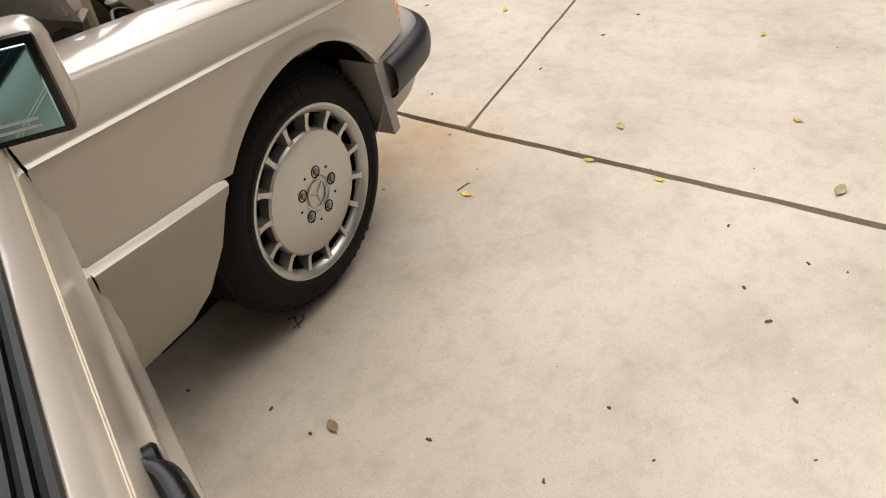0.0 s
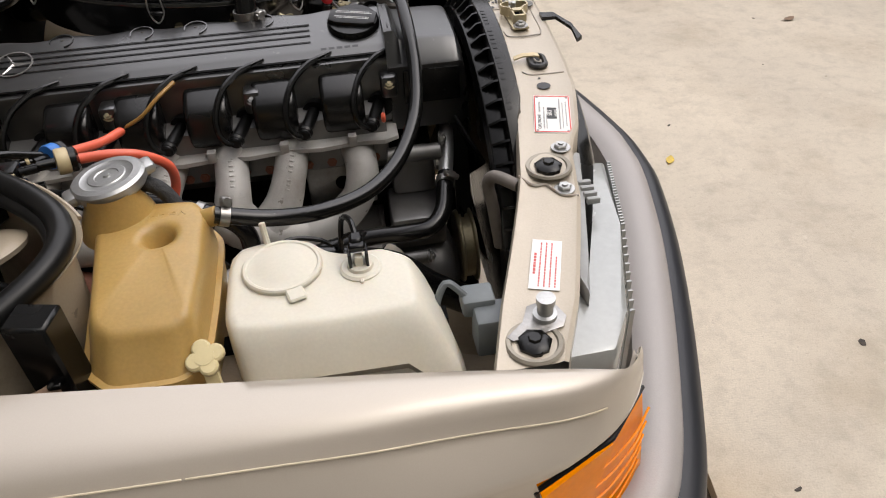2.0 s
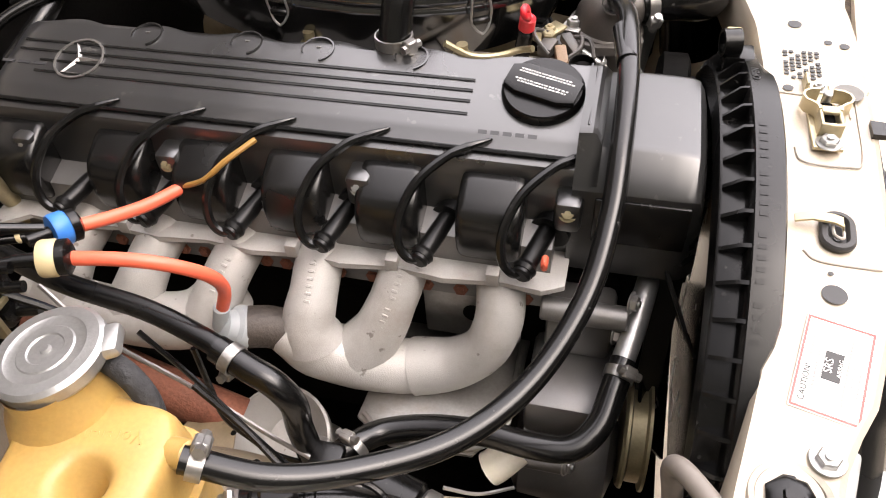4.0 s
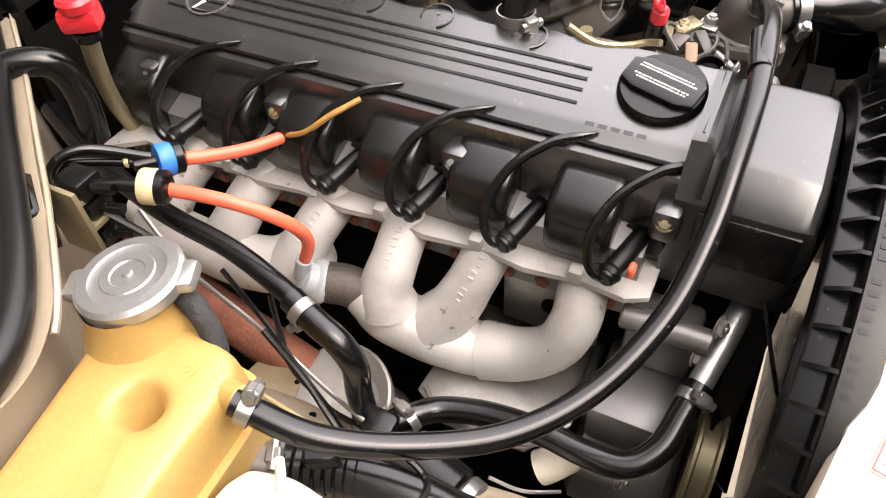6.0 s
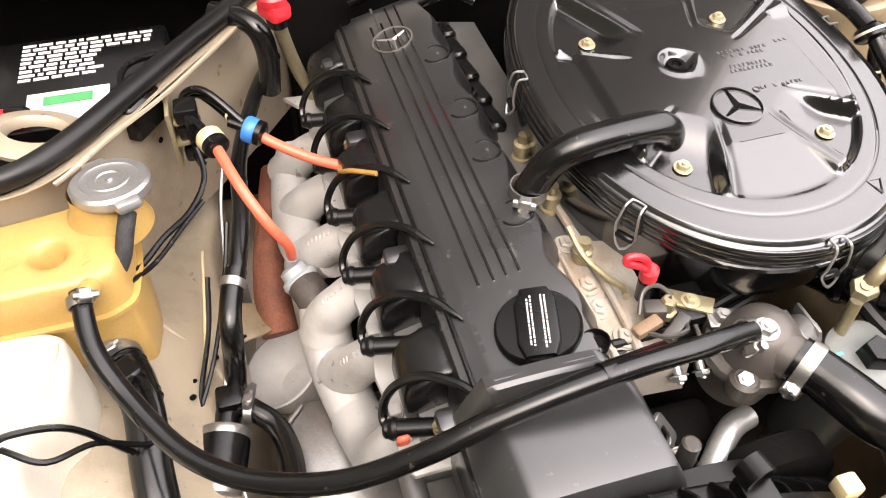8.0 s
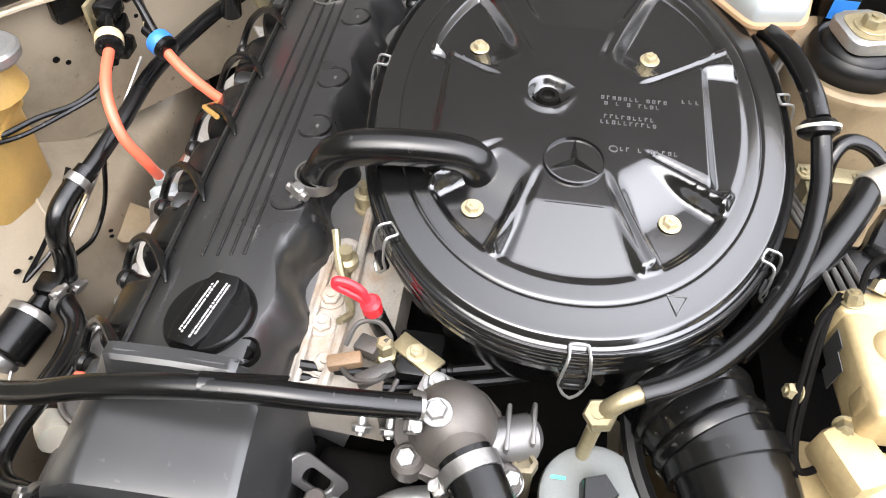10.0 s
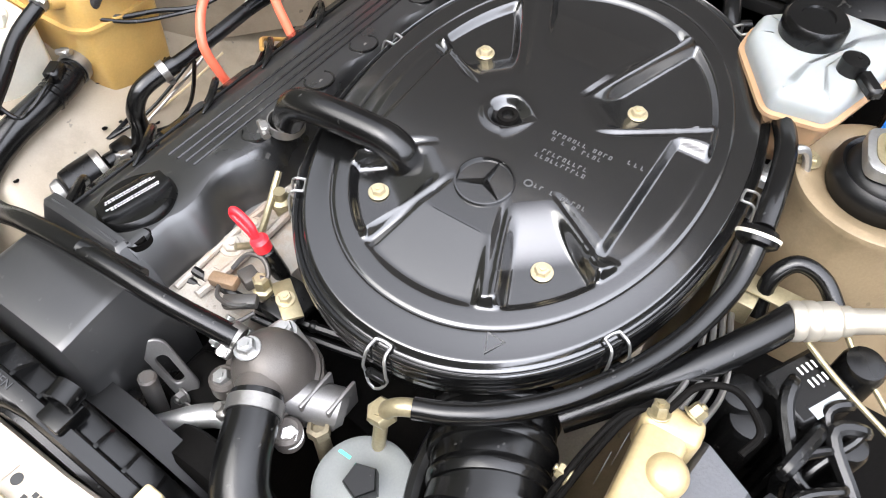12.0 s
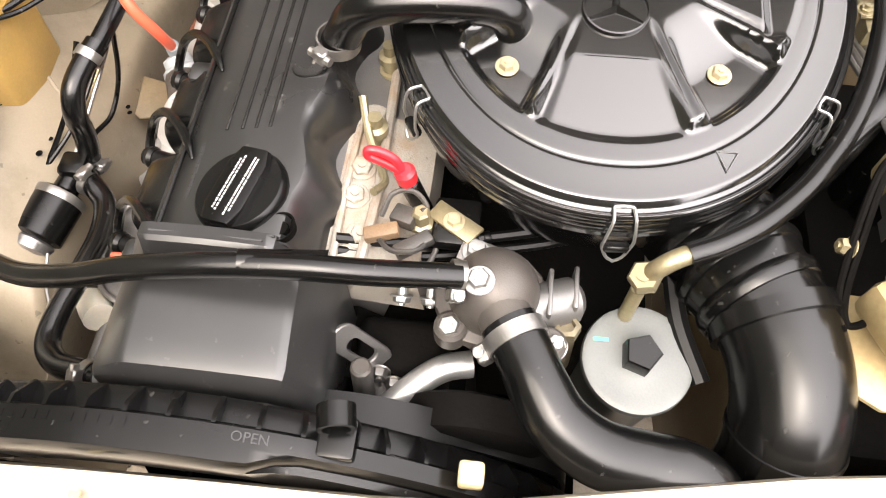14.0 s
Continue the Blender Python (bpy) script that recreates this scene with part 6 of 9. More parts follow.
for p in ((0.396, 0.030, 0.712), (0.402, 0.042, 0.706)):
    bm = bmesh.new()
    hexnut(bm, p, (0.9, 0, 0.3), 0.0065, 0.008, 0.009)
    part("bolt", bm, STEEL, brk)
bm = bmesh.new()
rod(bm, (0.418, 0.020, 0.70), (0.413, 0.022, 0.768), 0.0085, 10, 0.002)
part("pillar", bm, GRIMY, brk)
bm = bmesh.new()
cbox(bm, (0.345, 0.005, 0.55), (0.40, 0.085, 0.715), 0.012, 3)
part("front_casting", bm, DARK, brk)
bm = bmesh.new()
tube(bm, [(0.318, -0.012, 0.790), (0.313, 0.03, 0.782), (0.303, 0.07, 0.772), (0.292, 0.106, 0.7685), (0.279, 0.150, 0.766), (0.262, 0.20, 0.762)], 0.0045, 8, 6)
lathe(bm, [(0.0052, -0.003), (0.0058, -0.002), (0.0058, 0.002), (0.0052, 0.003)], frame_to((-0.3, 0.9, -0.05), (0.292, 0.106, 0.7685)), 10)
solo("wiring_loom", bm, RUBBER, "thin taped wiring loom beside the air cleaner", "cable")
bm = bmesh.new()
tube(bm, [(0.327, -0.012, 0.786), (0.322, 0.03, 0.776), (0.312, 0.07, 0.766), (0.301, 0.106, 0.762), (0.288, 0.150, 0.758), (0.270, 0.20, 0.755)], 0.0040, 8, 6)
solo("heater_pipe", bm, RUBBER, "thin black pipe running beneath the air cleaner", "pipe")
bm = bmesh.new()
tube(bm, [(0.440, 0.026, 0.712), (0.424, 0.046, 0.722), (0.406, 0.066, 0.730), (0.394, 0.084, 0.732), (0.388, 0.104, 0.730)], 0.0112, 14, 6)
solo("coolant_pipe", bm, ZINC, "bent zinc-plated coolant pipe at the water pump", "pipe")

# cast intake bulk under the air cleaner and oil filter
# plain near-black block; the gap's shade is in its colour
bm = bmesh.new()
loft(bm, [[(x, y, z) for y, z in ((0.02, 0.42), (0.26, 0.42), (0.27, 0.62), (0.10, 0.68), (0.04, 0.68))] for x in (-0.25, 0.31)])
solo("intake_manifold", bm, DARK, "near-black intake bulk filling the shaded gap under the air cleaner", "manifold")
flt = thing("oil_filter", (0.38, 0.23, 0.70), "zinc oil filter canister with a black centre bolt", "oil filter")
bm = bmesh.new()
lathe(bm, [(0, -0.15), (0.036, -0.15), (0.038, -0.02), (0.0425, -0.008), (0.0435, 0.0), (0.0425, 0.004), (0.038, 0.0055), (0.030, 0.004), (0.018, 0.0065), (0, 0.007)], Matrix.Translation((0.378, 0.231, 0.752)) @ Matrix.Rotation(radians(6), 4, 'Y'), 48)
part("canister", bm, mat("grey zinc filter cup", (0.145, 0.153, 0.147), 0.36, 0.25, 0.08, 20, 0.05, 600), flt, "", 40)
bm = bmesh.new()
m = Matrix.Translation((0.378, 0.231, 0.758)) @ Matrix.Rotation(radians(6), 4, 'Y') @ Matrix.Rotation(radians(18), 4, 'Z')
lathe(bm, [(0, 0), (0.0155, 0), (0.0150, 0.017), (0.0135, 0.019), (0, 0.019)], m, 5)
part("centre_bolt", bm, BLACKPL, flt)
bm = bmesh.new()
box(bm, (0.003, 0.012, 0.0004), Matrix.Translation((0.366, 0.202, 0.7585)), 0)
part("paint_dab", bm, mat("green paint dab", (0.1, 0.6, 0.4), 0.5), flt)
bm = bmesh.new()
rod(bm, (0.366, 0.178, 0.70), (0.365, 0.175, 0.768), 0.0075, 12)
lathe(bm, [(0, 0), (0.0105, 0), (0.0105, 0.010), (0.0065, 0.011), (0.0055, 0.006), (0, 0.006)], frame_to((-0.05, -0.1, 1), (0.365, 0.175, 0.764)), 6)
solo("banjo_bolt", bm, mat("dirty passivate", (0.17, 0.145, 0.095), 0.45, 0.5, 0.2, 25, 0.1, 400), "hollow plated bolt beside the oil filter", "bolt")

# fuel pipe and its hose along the rim
fp = thing("fuel_line", (0.33, 0.24, 0.80), "brass-sleeved black fuel line curving round the air cleaner", "fuel line")
bm = bmesh.new()
hexnut(bm, (0.338, 0.224, 0.812), (0.2, -0.3, 1), 0.0125, 0.011)
tube(bm, [(0.337, 0.226, 0.818), (0.338, 0.229, 0.830), (0.335, 0.237, 0.838), (0.329, 0.250, 0.841)], 0.0072, 12, 5)
tube(bm, [(0.340, 0.222, 0.80), (0.345, 0.220, 0.75), (0.35, 0.22, 0.70)], 0.006, 10, 5)
part("union", bm, BRASS, fp, "yellow-plated union")
bm = bmesh.new()
tube(bm, [(0.331, 0.247, 0.841), (0.320, 0.272, 0.844), (0.300, 0.302, 0.848), (0.264, 0.336, 0.850), (0.218, 0.366, 0.853), (0.168, 0.388, 0.858), (0.122, 0.400, 0.868), (0.094, 0.402, 0.878), (0.072, 0.400, 0.891)], 0.0088, 14, 7)
part("hose", bm, HOSE, fp)
bm = bmesh.new()
lathe(bm, [(0, 0), (0.011, 0), (0.017, 0.004), (0.018, 0.010), (0.014, 0.016), (0.010, 0.018), (0, 0.018)], frame_to((-0.7, -0.1, 0.5), (0.077, 0.400, 0.884)), 20)
part("valve", bm, BLACKPL, fp)
bm = bmesh.new()
lathe(bm, [(0.0178, 0.008), (0.0186, 0.008), (0.0186, 0.011), (0.0178, 0.011)], frame_to((-0.7, -0.1, 0.5), (0.077, 0.400, 0.884)), 20)
part("valve_band", bm, TANKW, fp)
bm = bmesh.new()
tube(bm, [(0.064, 0.399, 0.894), (0.030, 0.394, 0.901), (-0.03, 0.384, 0.899), (-0.08, 0.365, 0.890), (-0.13, 0.340, 0.872), (-0.18, 0.30, 0.85)], 0.0098, 14, 7)
part("rear_hose", bm, HOSE, fp)

# intake snorkel
sn = thing("intake_duct", (0.38, 0.33, 0.72), "ribbed black plastic air intake duct to the front", "duct")
axis = [Vector(p) for p in ((0.235, 0.268, 0.770), (0.285, 0.295, 0.775), (0.318, 0.312, 0.780), (0.345, 0.326, 0.782), (0.372, 0.334, 0.780), (0.400, 0.338, 0.772), (0.424, 0.338, 0.755), (0.443, 0.336, 0.725), (0.456, 0.333, 0.685), (0.465, 0.33, 0.63))]
bm = bmesh.new()
tube(bm, axis, 0.043, 28, 6, radii=[0.054, 0.052, 0.048, 0.045, 0.0435, 0.043, 0.0425, 0.042, 0.041, 0.040])
part("duct", bm, HOSE, sn, "", 60)
bm = bmesh.new()
for k, (f, r) in enumerate(((0.8, 0.056), (1.55, 0.0535), (2.35, 0.0505))):
    i = int(f)
    p = axis[i].lerp(axis[i + 1], f - i)
    lathe(bm, [(r - 0.009, -0.009), (r - 0.002, -0.007), (r, -0.002), (r, 0.002), (r - 0.002, 0.007), (r - 0.009, 0.009)], frame_to(axis[i + 1] - axis[i], p), 36)
p, d = axis[3], axis[4] - axis[3]
lathe(bm, [(0.043, -0.007), (0.049, -0.006), (0.049, 0.008), (0.043, 0.009)], frame_to(d, p), 36)
p, d = axis[6], axis[7] - axis[6]
lathe(bm, [(0.041, -0.002), (0.0440, -0.001), (0.0440, 0.003), (0.041, 0.004)], frame_to(d, p), 36)
part("rib", bm, HOSE, sn, "", 50)
bm = bmesh.new()
random.seed(3)
for k in range(6):
    q = frame_to(axis[6] - axis[5], axis[5].lerp(axis[6], -0.1)) @ Matrix.Rotation(radians(-90 - 25 + k * 9), 4, 'Z') @ Matrix.Translation((0.0433, 0, 0.004))
    box(bm, (0.0012, 0.004, 0.0055), q)
part("moulded_mark", bm, EMBOSS, sn)
bm = bmesh.new()
tube(bm, [(0.30, 0.255, 0.77), (0.345, 0.262, 0.76), (0.39, 0.28, 0.75)], 0.008, 8, 5)
solo("drain_hose", bm, RUBBER, "thin black hose under the intake duct", "hose")


# ---- engine bay shell ----
def text_mesh(bm2, words, size, m, depth=0.0005):
    """Writing in the built-in font, centred on m, added to a bmesh."""
    cu = bpy.data.curves.new("words", 'FONT')
    cu.body, cu.size, cu.extrude, cu.align_x, cu.align_y = words, size, depth, 'CENTER', 'CENTER'
    cu.resolution_u = 3
    ob = bpy.data.objects.new("words", cu)
    scene.collection.objects.link(ob)
    bpy.context.view_layer.update()
    me = bpy.data.meshes.new_from_object(ob.evaluated_get(bpy.context.evaluated_depsgraph_get()))
    me.transform(m)
    bm2.from_mesh(me)
    bpy.data.objects.remove(ob)
    bpy.data.curves.remove(cu)
    bpy.data.meshes.remove(me)


def wing(s):
    """Inner wing panel from the chassis rail up to the fender, with its pressed swellings."""
    b2 = bmesh.new()
    rows = []
    for k in range(37):
        x = -0.32 + 0.84 * k / 36
        row = []
        for y, z in ((0.352, 0.30), (0.354, 0.50), (0.357, 0.560), (0.360, 0.578), (0.365, 0.590), (0.371, 0.594), (0.380, 0.600), (0.395, 0.612), (0.42, 0.630), (0.47, 0.655), (0.53, 0.676), (0.59, 0.690), (0.635, 0.705), (0.655, 0.735)):
            h = 0.018 * math.sin((x - 0.05) * 9) * smooth_step(0.33, 0.42, y) * smooth_step(0.62, 0.55, y)
            h -= 0.17 * smooth_step(0.31, 0.40, x) * smooth_step(0.33, 0.4, y)
            row.append((x, y * s + 0.006 * math.sin(x * 23) * (0.30 < y < 0.4), z + h))
        rows.append(row)
    sheet(b2, rows, 0.0)
    return b2


# driver side takes the darker paint, with its shade in the colour
for s in (-1, 1):
    part("inner_wing", wing(s), BAYSHADE if s > 0 else BAYPAINT, car, "grimy beige inner wing panel", 50)
bm = bmesh.new()
random.seed(8)
for k in range(12):
    x, y = random.uniform(-0.02, 0.33), random.uniform(-0.45, -0.34)
    lathe(bm, [(0, 0.0012), (random.choice((0.003, 0.004, 0.006)), 0.001)], Matrix.Translation((x, y, lerp(-y, [0.33, 0.345, 0.38, 0.42, 0.47], [0.585, 0.590, 0.600, 0.630, 0.655]) + 0.018 * math.sin((x - 0.05) * 9) * smooth_step(0.33, 0.42, -y) + 0.001)), 12)
part_each("drain_hole", bm, DARK, car)
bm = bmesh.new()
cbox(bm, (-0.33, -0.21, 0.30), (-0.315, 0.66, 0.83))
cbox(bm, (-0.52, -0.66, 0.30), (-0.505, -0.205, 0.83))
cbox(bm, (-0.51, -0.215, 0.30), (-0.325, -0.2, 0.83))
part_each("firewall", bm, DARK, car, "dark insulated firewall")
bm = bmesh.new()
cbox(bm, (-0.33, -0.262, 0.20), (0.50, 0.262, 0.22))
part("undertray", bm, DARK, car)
bm = bmesh.new()
cbox(bm, (-0.345, -0.20, 0.80), (-0.315, 0.68, 0.845), 0.006)
tube(bm, [(-0.328, -0.20, 0.858), (-0.328, 0.2, 0.861), (-0.328, 0.66, 0.852)], 0.012, 10, 8)
part("cowl_seal", bm, RUBBER, car, "black cowl edge and seal")

# partition with its thick seal, between the battery corner and the engine
SEALP = [(-0.345, -0.215, 0.832), (-0.25, -0.285, 0.832), (-0.155, -0.362, 0.832), (-0.09, -0.413, 0.832), (-0.04, -0.455, 0.831), (-0.005, -0.495, 0.829), (0.008, -0.535, 0.826), (-0.005, -0.575, 0.820), (-0.045, -0.625, 0.810), (-0.06, -0.65, 0.80)]
line = spline(SEALP, 6)
bm = bmesh.new()
rows = []
for p in line:
    rows.append([(p.x + 0.012, p.y + 0.014, p.z - 0.002), (p.x + 0.002, p.y + 0.003, p.z - 0.006), (p.x, p.y, p.z - 0.03), (p.x - 0.004, p.y - 0.003, p.z - 0.10), (p.x + 0.0, p.y, 0.62)])
sheet(bm, rows, 0.0018)
part("partition", bm, BAYPAINT, car, "beige sheet metal partition", 50)
bm = bmesh.new()
tube(bm, [(p[0], p[1], p[2] + 0.008) for p in SEALP], 0.0125, 14, 6)
tube(bm, [(p[0] - 0.008, p[1] - 0.009, p[2] + 0.001) for p in SEALP], 0.008, 10, 6)
part("partition_seal", bm, RUBBER, car, "fat black rubber seal on the partition")
bm = bmesh.new()
tube(bm, [(p.x + 0.014, p.y + 0.016, p.z - 0.005 + 0.003 * math.sin(k * 0.7)) for k, p in enumerate(line[::2])][:16], 0.0028, 6, 3)
part("sealant_bead", bm, BAYPAINT, car, "pale bead of body sealant")
bm = bmesh.new()
for x, y, z, r in ((-0.115, -0.392, 0.765, 0.004), (-0.075, -0.425, 0.745, 0.0045), (-0.085, -0.418, 0.735, 0.0035), (-0.16, -0.356, 0.76, 0.003)):
    lathe(bm, [(0, 0.001), (r, 0.001)], frame_to((0.64, 0.76, 0), (x + 0.004, y + 0.004, z)), 12)
part_each("panel_hole", bm, DARK, car)

bm = bmesh.new()
tube(bm, [(-0.02, -0.500, 0.668), (0.035, -0.452, 0.646), (0.085, -0.402, 0.618), (0.122, -0.372, 0.600), (0.135, -0.362, 0.575)], 0.0055, 8, 6, flat=0.6)
part("pressed_flange", bm, BAYPAINT, car, "pale raised flange along the inner wing")
for pts, r, mt in ((((0.043, -0.325, 0.700), (0.050, -0.335, 0.655), (0.060, -0.345, 0.622), (0.085, -0.352, 0.604), (0.112, -0.362, 0.604), (0.140, -0.366, 0.606)), 0.0030, BLACKPL), (((-0.04, -0.372, 0.640), (0.03, -0.378, 0.622), (0.10, -0.384, 0.612), (0.17, -0.388, 0.610)), 0.0018, YELPL)):
    bm = bmesh.new()
    tube(bm, pts, r, 7, 6)
    solo("bay_wire", bm, mt, "thin wire lying along the inner wing", "wire", "bay wires")
# cross panel over the radiator
ST = [(-0.675, 0.385, 0.458, 0.728), (-0.597, 0.409, 0.492, 0.733), (-0.50, 0.443, 0.523, 0.737), (-0.44, 0.463, 0.541, 0.741), (-0.40, 0.475, 0.547, 0.744), (-0.366, 0.482, 0.552, 0.748), (-0.337, 0.488, 0.564, 0.752), (-0.312, 0.493, 0.577, 0.754), (-0.26, 0.504, 0.590, 0.760), (-0.225, 0.512, 0.597, 0.765), (-0.17, 0.510, 0.602, 0.769),
      (-0.12, 0.509, 0.604, 0.773), (-0.05, 0.508, 0.606, 0.779), (0.05, 0.507, 0.606, 0.785), (0.12, 0.503, 0.604, 0.788), (0.156, 0.496, 0.602, 0.789), (0.26, 0.476, 0.590, 0.789), (0.33, 0.462, 0.575, 0.786), (0.45, 0.444, 0.545, 0.778), (0.60, 0.41, 0.495, 0.765), (0.675, 0.385, 0.458, 0.755)]


def xm(y):
    return tuple(lerp(y, [s[0] for s in ST], [s[k] for s in ST]) for k in (1, 2, 3))


bm = bmesh.new()
rows = []
for k in range(109):
    y = -0.675 + 1.35 * k / 108
    a, b, z = xm(y)
    step = 0.004 * smooth_step(-0.412, -0.398, y)
    dip = 0.003 * math.exp(-((y + 0.118) / 0.03) ** 2)
    rows.append([(a, y, z - 0.055), (a, y, z - 0.004 + step), (a + 0.003, y, z + 0.002 + step), (a + 0.009, y, z + 0.001 + step), (a + 0.014, y, z - 0.001 + step), (a + 0.03, y, z - 0.001 + step - dip), (b - 0.03, y, z - 0.001 + step - dip), (b - 0.012, y, z - 0.001 + step), (b - 0.006, y, z + 0.001 + step), (b - 0.001, y, z - 0.002 + step), (b, y, z - 0.05)])
sheet(bm, rows, 0.0)
XMP = mat("cross panel paint", (0.47, 0.41, 0.325), 0.4, 0.12, 0.05, 6, 0.1, 400, coat=0.3, dirt=(0.38, 0.31, 0.22), dirt_amount=0.16, dirt_scale=12)
cross = part("cross_panel", bm, XMP, car, "pale beige cross panel over the radiator", 40)


def on_xm(x, y, up=0.0):
    return Vector((x, y, xm(y)[2] + (0.0035 if y > -0.405 else -0.0005) + up))


bm = bmesh.new()
for x, y, r in ((0.553, -0.223, 0.0095), (0.552, -0.203, 0.0022), (0.532, 0.020, 0.005), (0.590, 0.095, 0.005), (0.575, 0.100, 0.004), (0.545, 0.13, 0.007)):
    lathe(bm, [(0, 0.0006), (r, 0.0004)], Matrix.Translation(on_xm(x, y)), 20)
for i in range(6):
    for j in range(8):
        if (i * 7 + j * 3) % 5:
            box(bm, (0.0042, 0.0042, 0.0005), Matrix.Translation(on_xm(0.532 + i * 0.0060, 0.037 + j * 0.0060, 0.0006)))
part_each("punched_hole", bm, DARKINK, cross)
bm = bmesh.new()
for i in range(5):
    for j in range(3):
        if (i + j) % 4 != 1:
            box(bm, (0.0016, 0.014, 0.0005), Matrix.Translation(on_xm(0.556 + i * 0.007, -0.012 + j * 0.017, 0.0005)))
part("faint_print", bm, mat("faint print", (0.42, 0.36, 0.28), 0.6), cross)
bm = bmesh.new()
tube(bm, [on_xm(0.475, -0.399, 0.0005), on_xm(0.490, -0.4155, 0.0012), on_xm(0.504, -0.4165, 0.0012), on_xm(0.511, -0.428, 0.0012), on_xm(0.520, -0.4395, 0.001), on_xm(0.537, -0.4425, 0.0005)], 0.0019, 6, 8, flat=0.7)
part("panel_lip", bm, STAINED, cross, "stained lip where two panels overlap")
bm = bmesh.new()
tube(bm, [on_xm(0.533, -0.064, 0.0003), on_xm(0.536, -0.078, 0.0003), on_xm(0.548, -0.083, 0.0003), on_xm(0.575, -0.083, 0.0003), on_xm(0.588, -0.076, 0.0003), on_xm(0.590, -0.02, 0.0003), on_xm(0.590, 0.015, 0.0003)], 0.0011, 6, 6, flat=0.6)
tube(bm, [on_xm(0.524, 0.012, 0.0003), on_xm(0.560, 0.010, 0.0003), on_xm(0.596, 0.014, 0.0003), on_xm(0.604, 0.022, 0.0003)], 0.0010, 6, 6, flat=0.6)
tube(bm, [on_xm(0.533, -0.182, 0.0003), on_xm(0.545, -0.192, 0.0003), on_xm(0.59, -0.194, 0.0003)], 0.0010, 6, 6, flat=0.6)
part_each("pressed_edge", bm, STAINED, cross)
# adjuster cups and studs
for cx, cy in ((0.515, -0.388), (0.431, -0.648), (0.50, 0.40)):
    bm = bmesh.new()
    m = Matrix.Translation(on_xm(cx, cy, 0.0))
    lathe(bm, [(0.029, 0.0), (0.027, 0.003), (0.023, 0.002), (0.019, -0.006), (0, -0.007)], m, 32)
    cup = part("adjuster_cup", bm, mat("dark cup rim", (0.30, 0.27, 0.22), 0.45, 0.2), cross)
    bm = bmesh.new()
    lathe(bm, [(0, -0.006), (0.017, -0.006), (0.0175, 0.002), (0.014, 0.005), (0.007, 0.006), (0.006, 0.009), (0, 0.009)], m, 7)
    box(bm, (0.008, 0.034, 0.006), m, 0.001, 1)
    part("adjuster_knob", bm, BLACKPL, cross, "black lamp adjuster knob")
for x, y in ((0.539, -0.357), (0.524, -0.428)):
    bm = bmesh.new()
    hexnut(bm, on_xm(x, y, 0.0005), (0, 0, 1), 0.0085, 0.006, 0.0125)
    part("panel_bolt", bm, ZINC, cross, "zinc hexagon bolt")
bm = bmesh.new()
lathe(bm, [(0, 0), (0.012, 0), (0.012, 0.006), (0.008, 0.007), (0.008, 0.018), (0.0095, 0.019), (0.0095, 0.026), (0, 0.027)], Matrix.Translation(on_xm(0.449, -0.618)), 18)
part("stop_stud", bm, ZINC, cross)
bm = bmesh.new()
prism(bm, [(0.0, -0.022), (0.014, -0.016), (0.02, 0.0), (0.014, 0.016), (0.0, 0.022), (-0.02, 0.012), (-0.046, 0.012), (-0.046, 0.004), (-0.02, -0.012)], 0.0012, Matrix.Translation(on_xm(0.449, -0.618, 0.0)) @ Matrix.Rotation(radians(40), 4, 'Z'), 0.0003)
part("stud_pad", bm, STEEL, cross)
# grommet with pull tab
GROM = mat("dark grey rubber", (0.035, 0.034, 0.033), 0.5, 0, 0.12, 20, 0.08, 900, spec=0.4)
gm = Matrix.Translation(on_xm(0.560, -0.160)) @ Matrix.Rotation(radians(-4), 4, 'Z')


def stadium(w, h):
    return [(w * math.cos(radians(a)), (h - w) * (1 if a < 180 else -1) + w * math.sin(radians(a))) for a in list(range(0, 181, 20)) + list(range(180, 360, 20)) + [360]]


bm = bmesh.new()
loft(bm, [[gm @ Vector((x, y, z)) for x, y in stadium(w, h)] for w, h, z in ((0.0140, 0.0225, 0), (0.0140, 0.0225, 0.0030), (0.0125, 0.0210, 0.0050), (0.0085, 0.0170, 0.0055), (0.0072, 0.0155, 0.0035), (0.0070, 0.0150, 0.0012))])
grommet = part("grommet", bm, GROM, cross, "dark grey oval rubber grommet", 30)
bm = bmesh.new()
loft(bm, [[gm @ Vector((x, y - 0.003, z)) for x, y in stadium(w, h)] for w, h, z in ((0.0034, 0.0085, 0.0012), (0.0034, 0.0085, 0.0022))])
part("slot", bm, DARKINK, cross)
bm = bmesh.new()
loft(bm, [[on_xm(x, y0, up), on_xm(x, y1, up), on_xm(x, y1, up + 0.0022), on_xm(x, y0, up + 0.0022)] for x, y0, y1, up in ((0.527, -0.157, -0.149, 0.004), (0.540, -0.156, -0.147, 0.007), (0.556, -0.158, -0.149, 0.0075), (0.563, -0.161, -0.151, 0.007), (0.5635, -0.163, -0.153, 0.003))])
pull = part("pull_tab", bm, YELPL, cross, "cream release tab")
bm = bmesh.new()
tube(bm, [gm @ Vector(p) for p in ((-0.004, 0.004, 0.004), (-0.004, -0.008, 0.006), (-0.001, -0.012, 0.0065), (0.003, -0.011, 0.006), (0.004, -0.002, 0.004))], 0.0014, 6, 5)
part("tab_wire", bm, STAINED, cross)
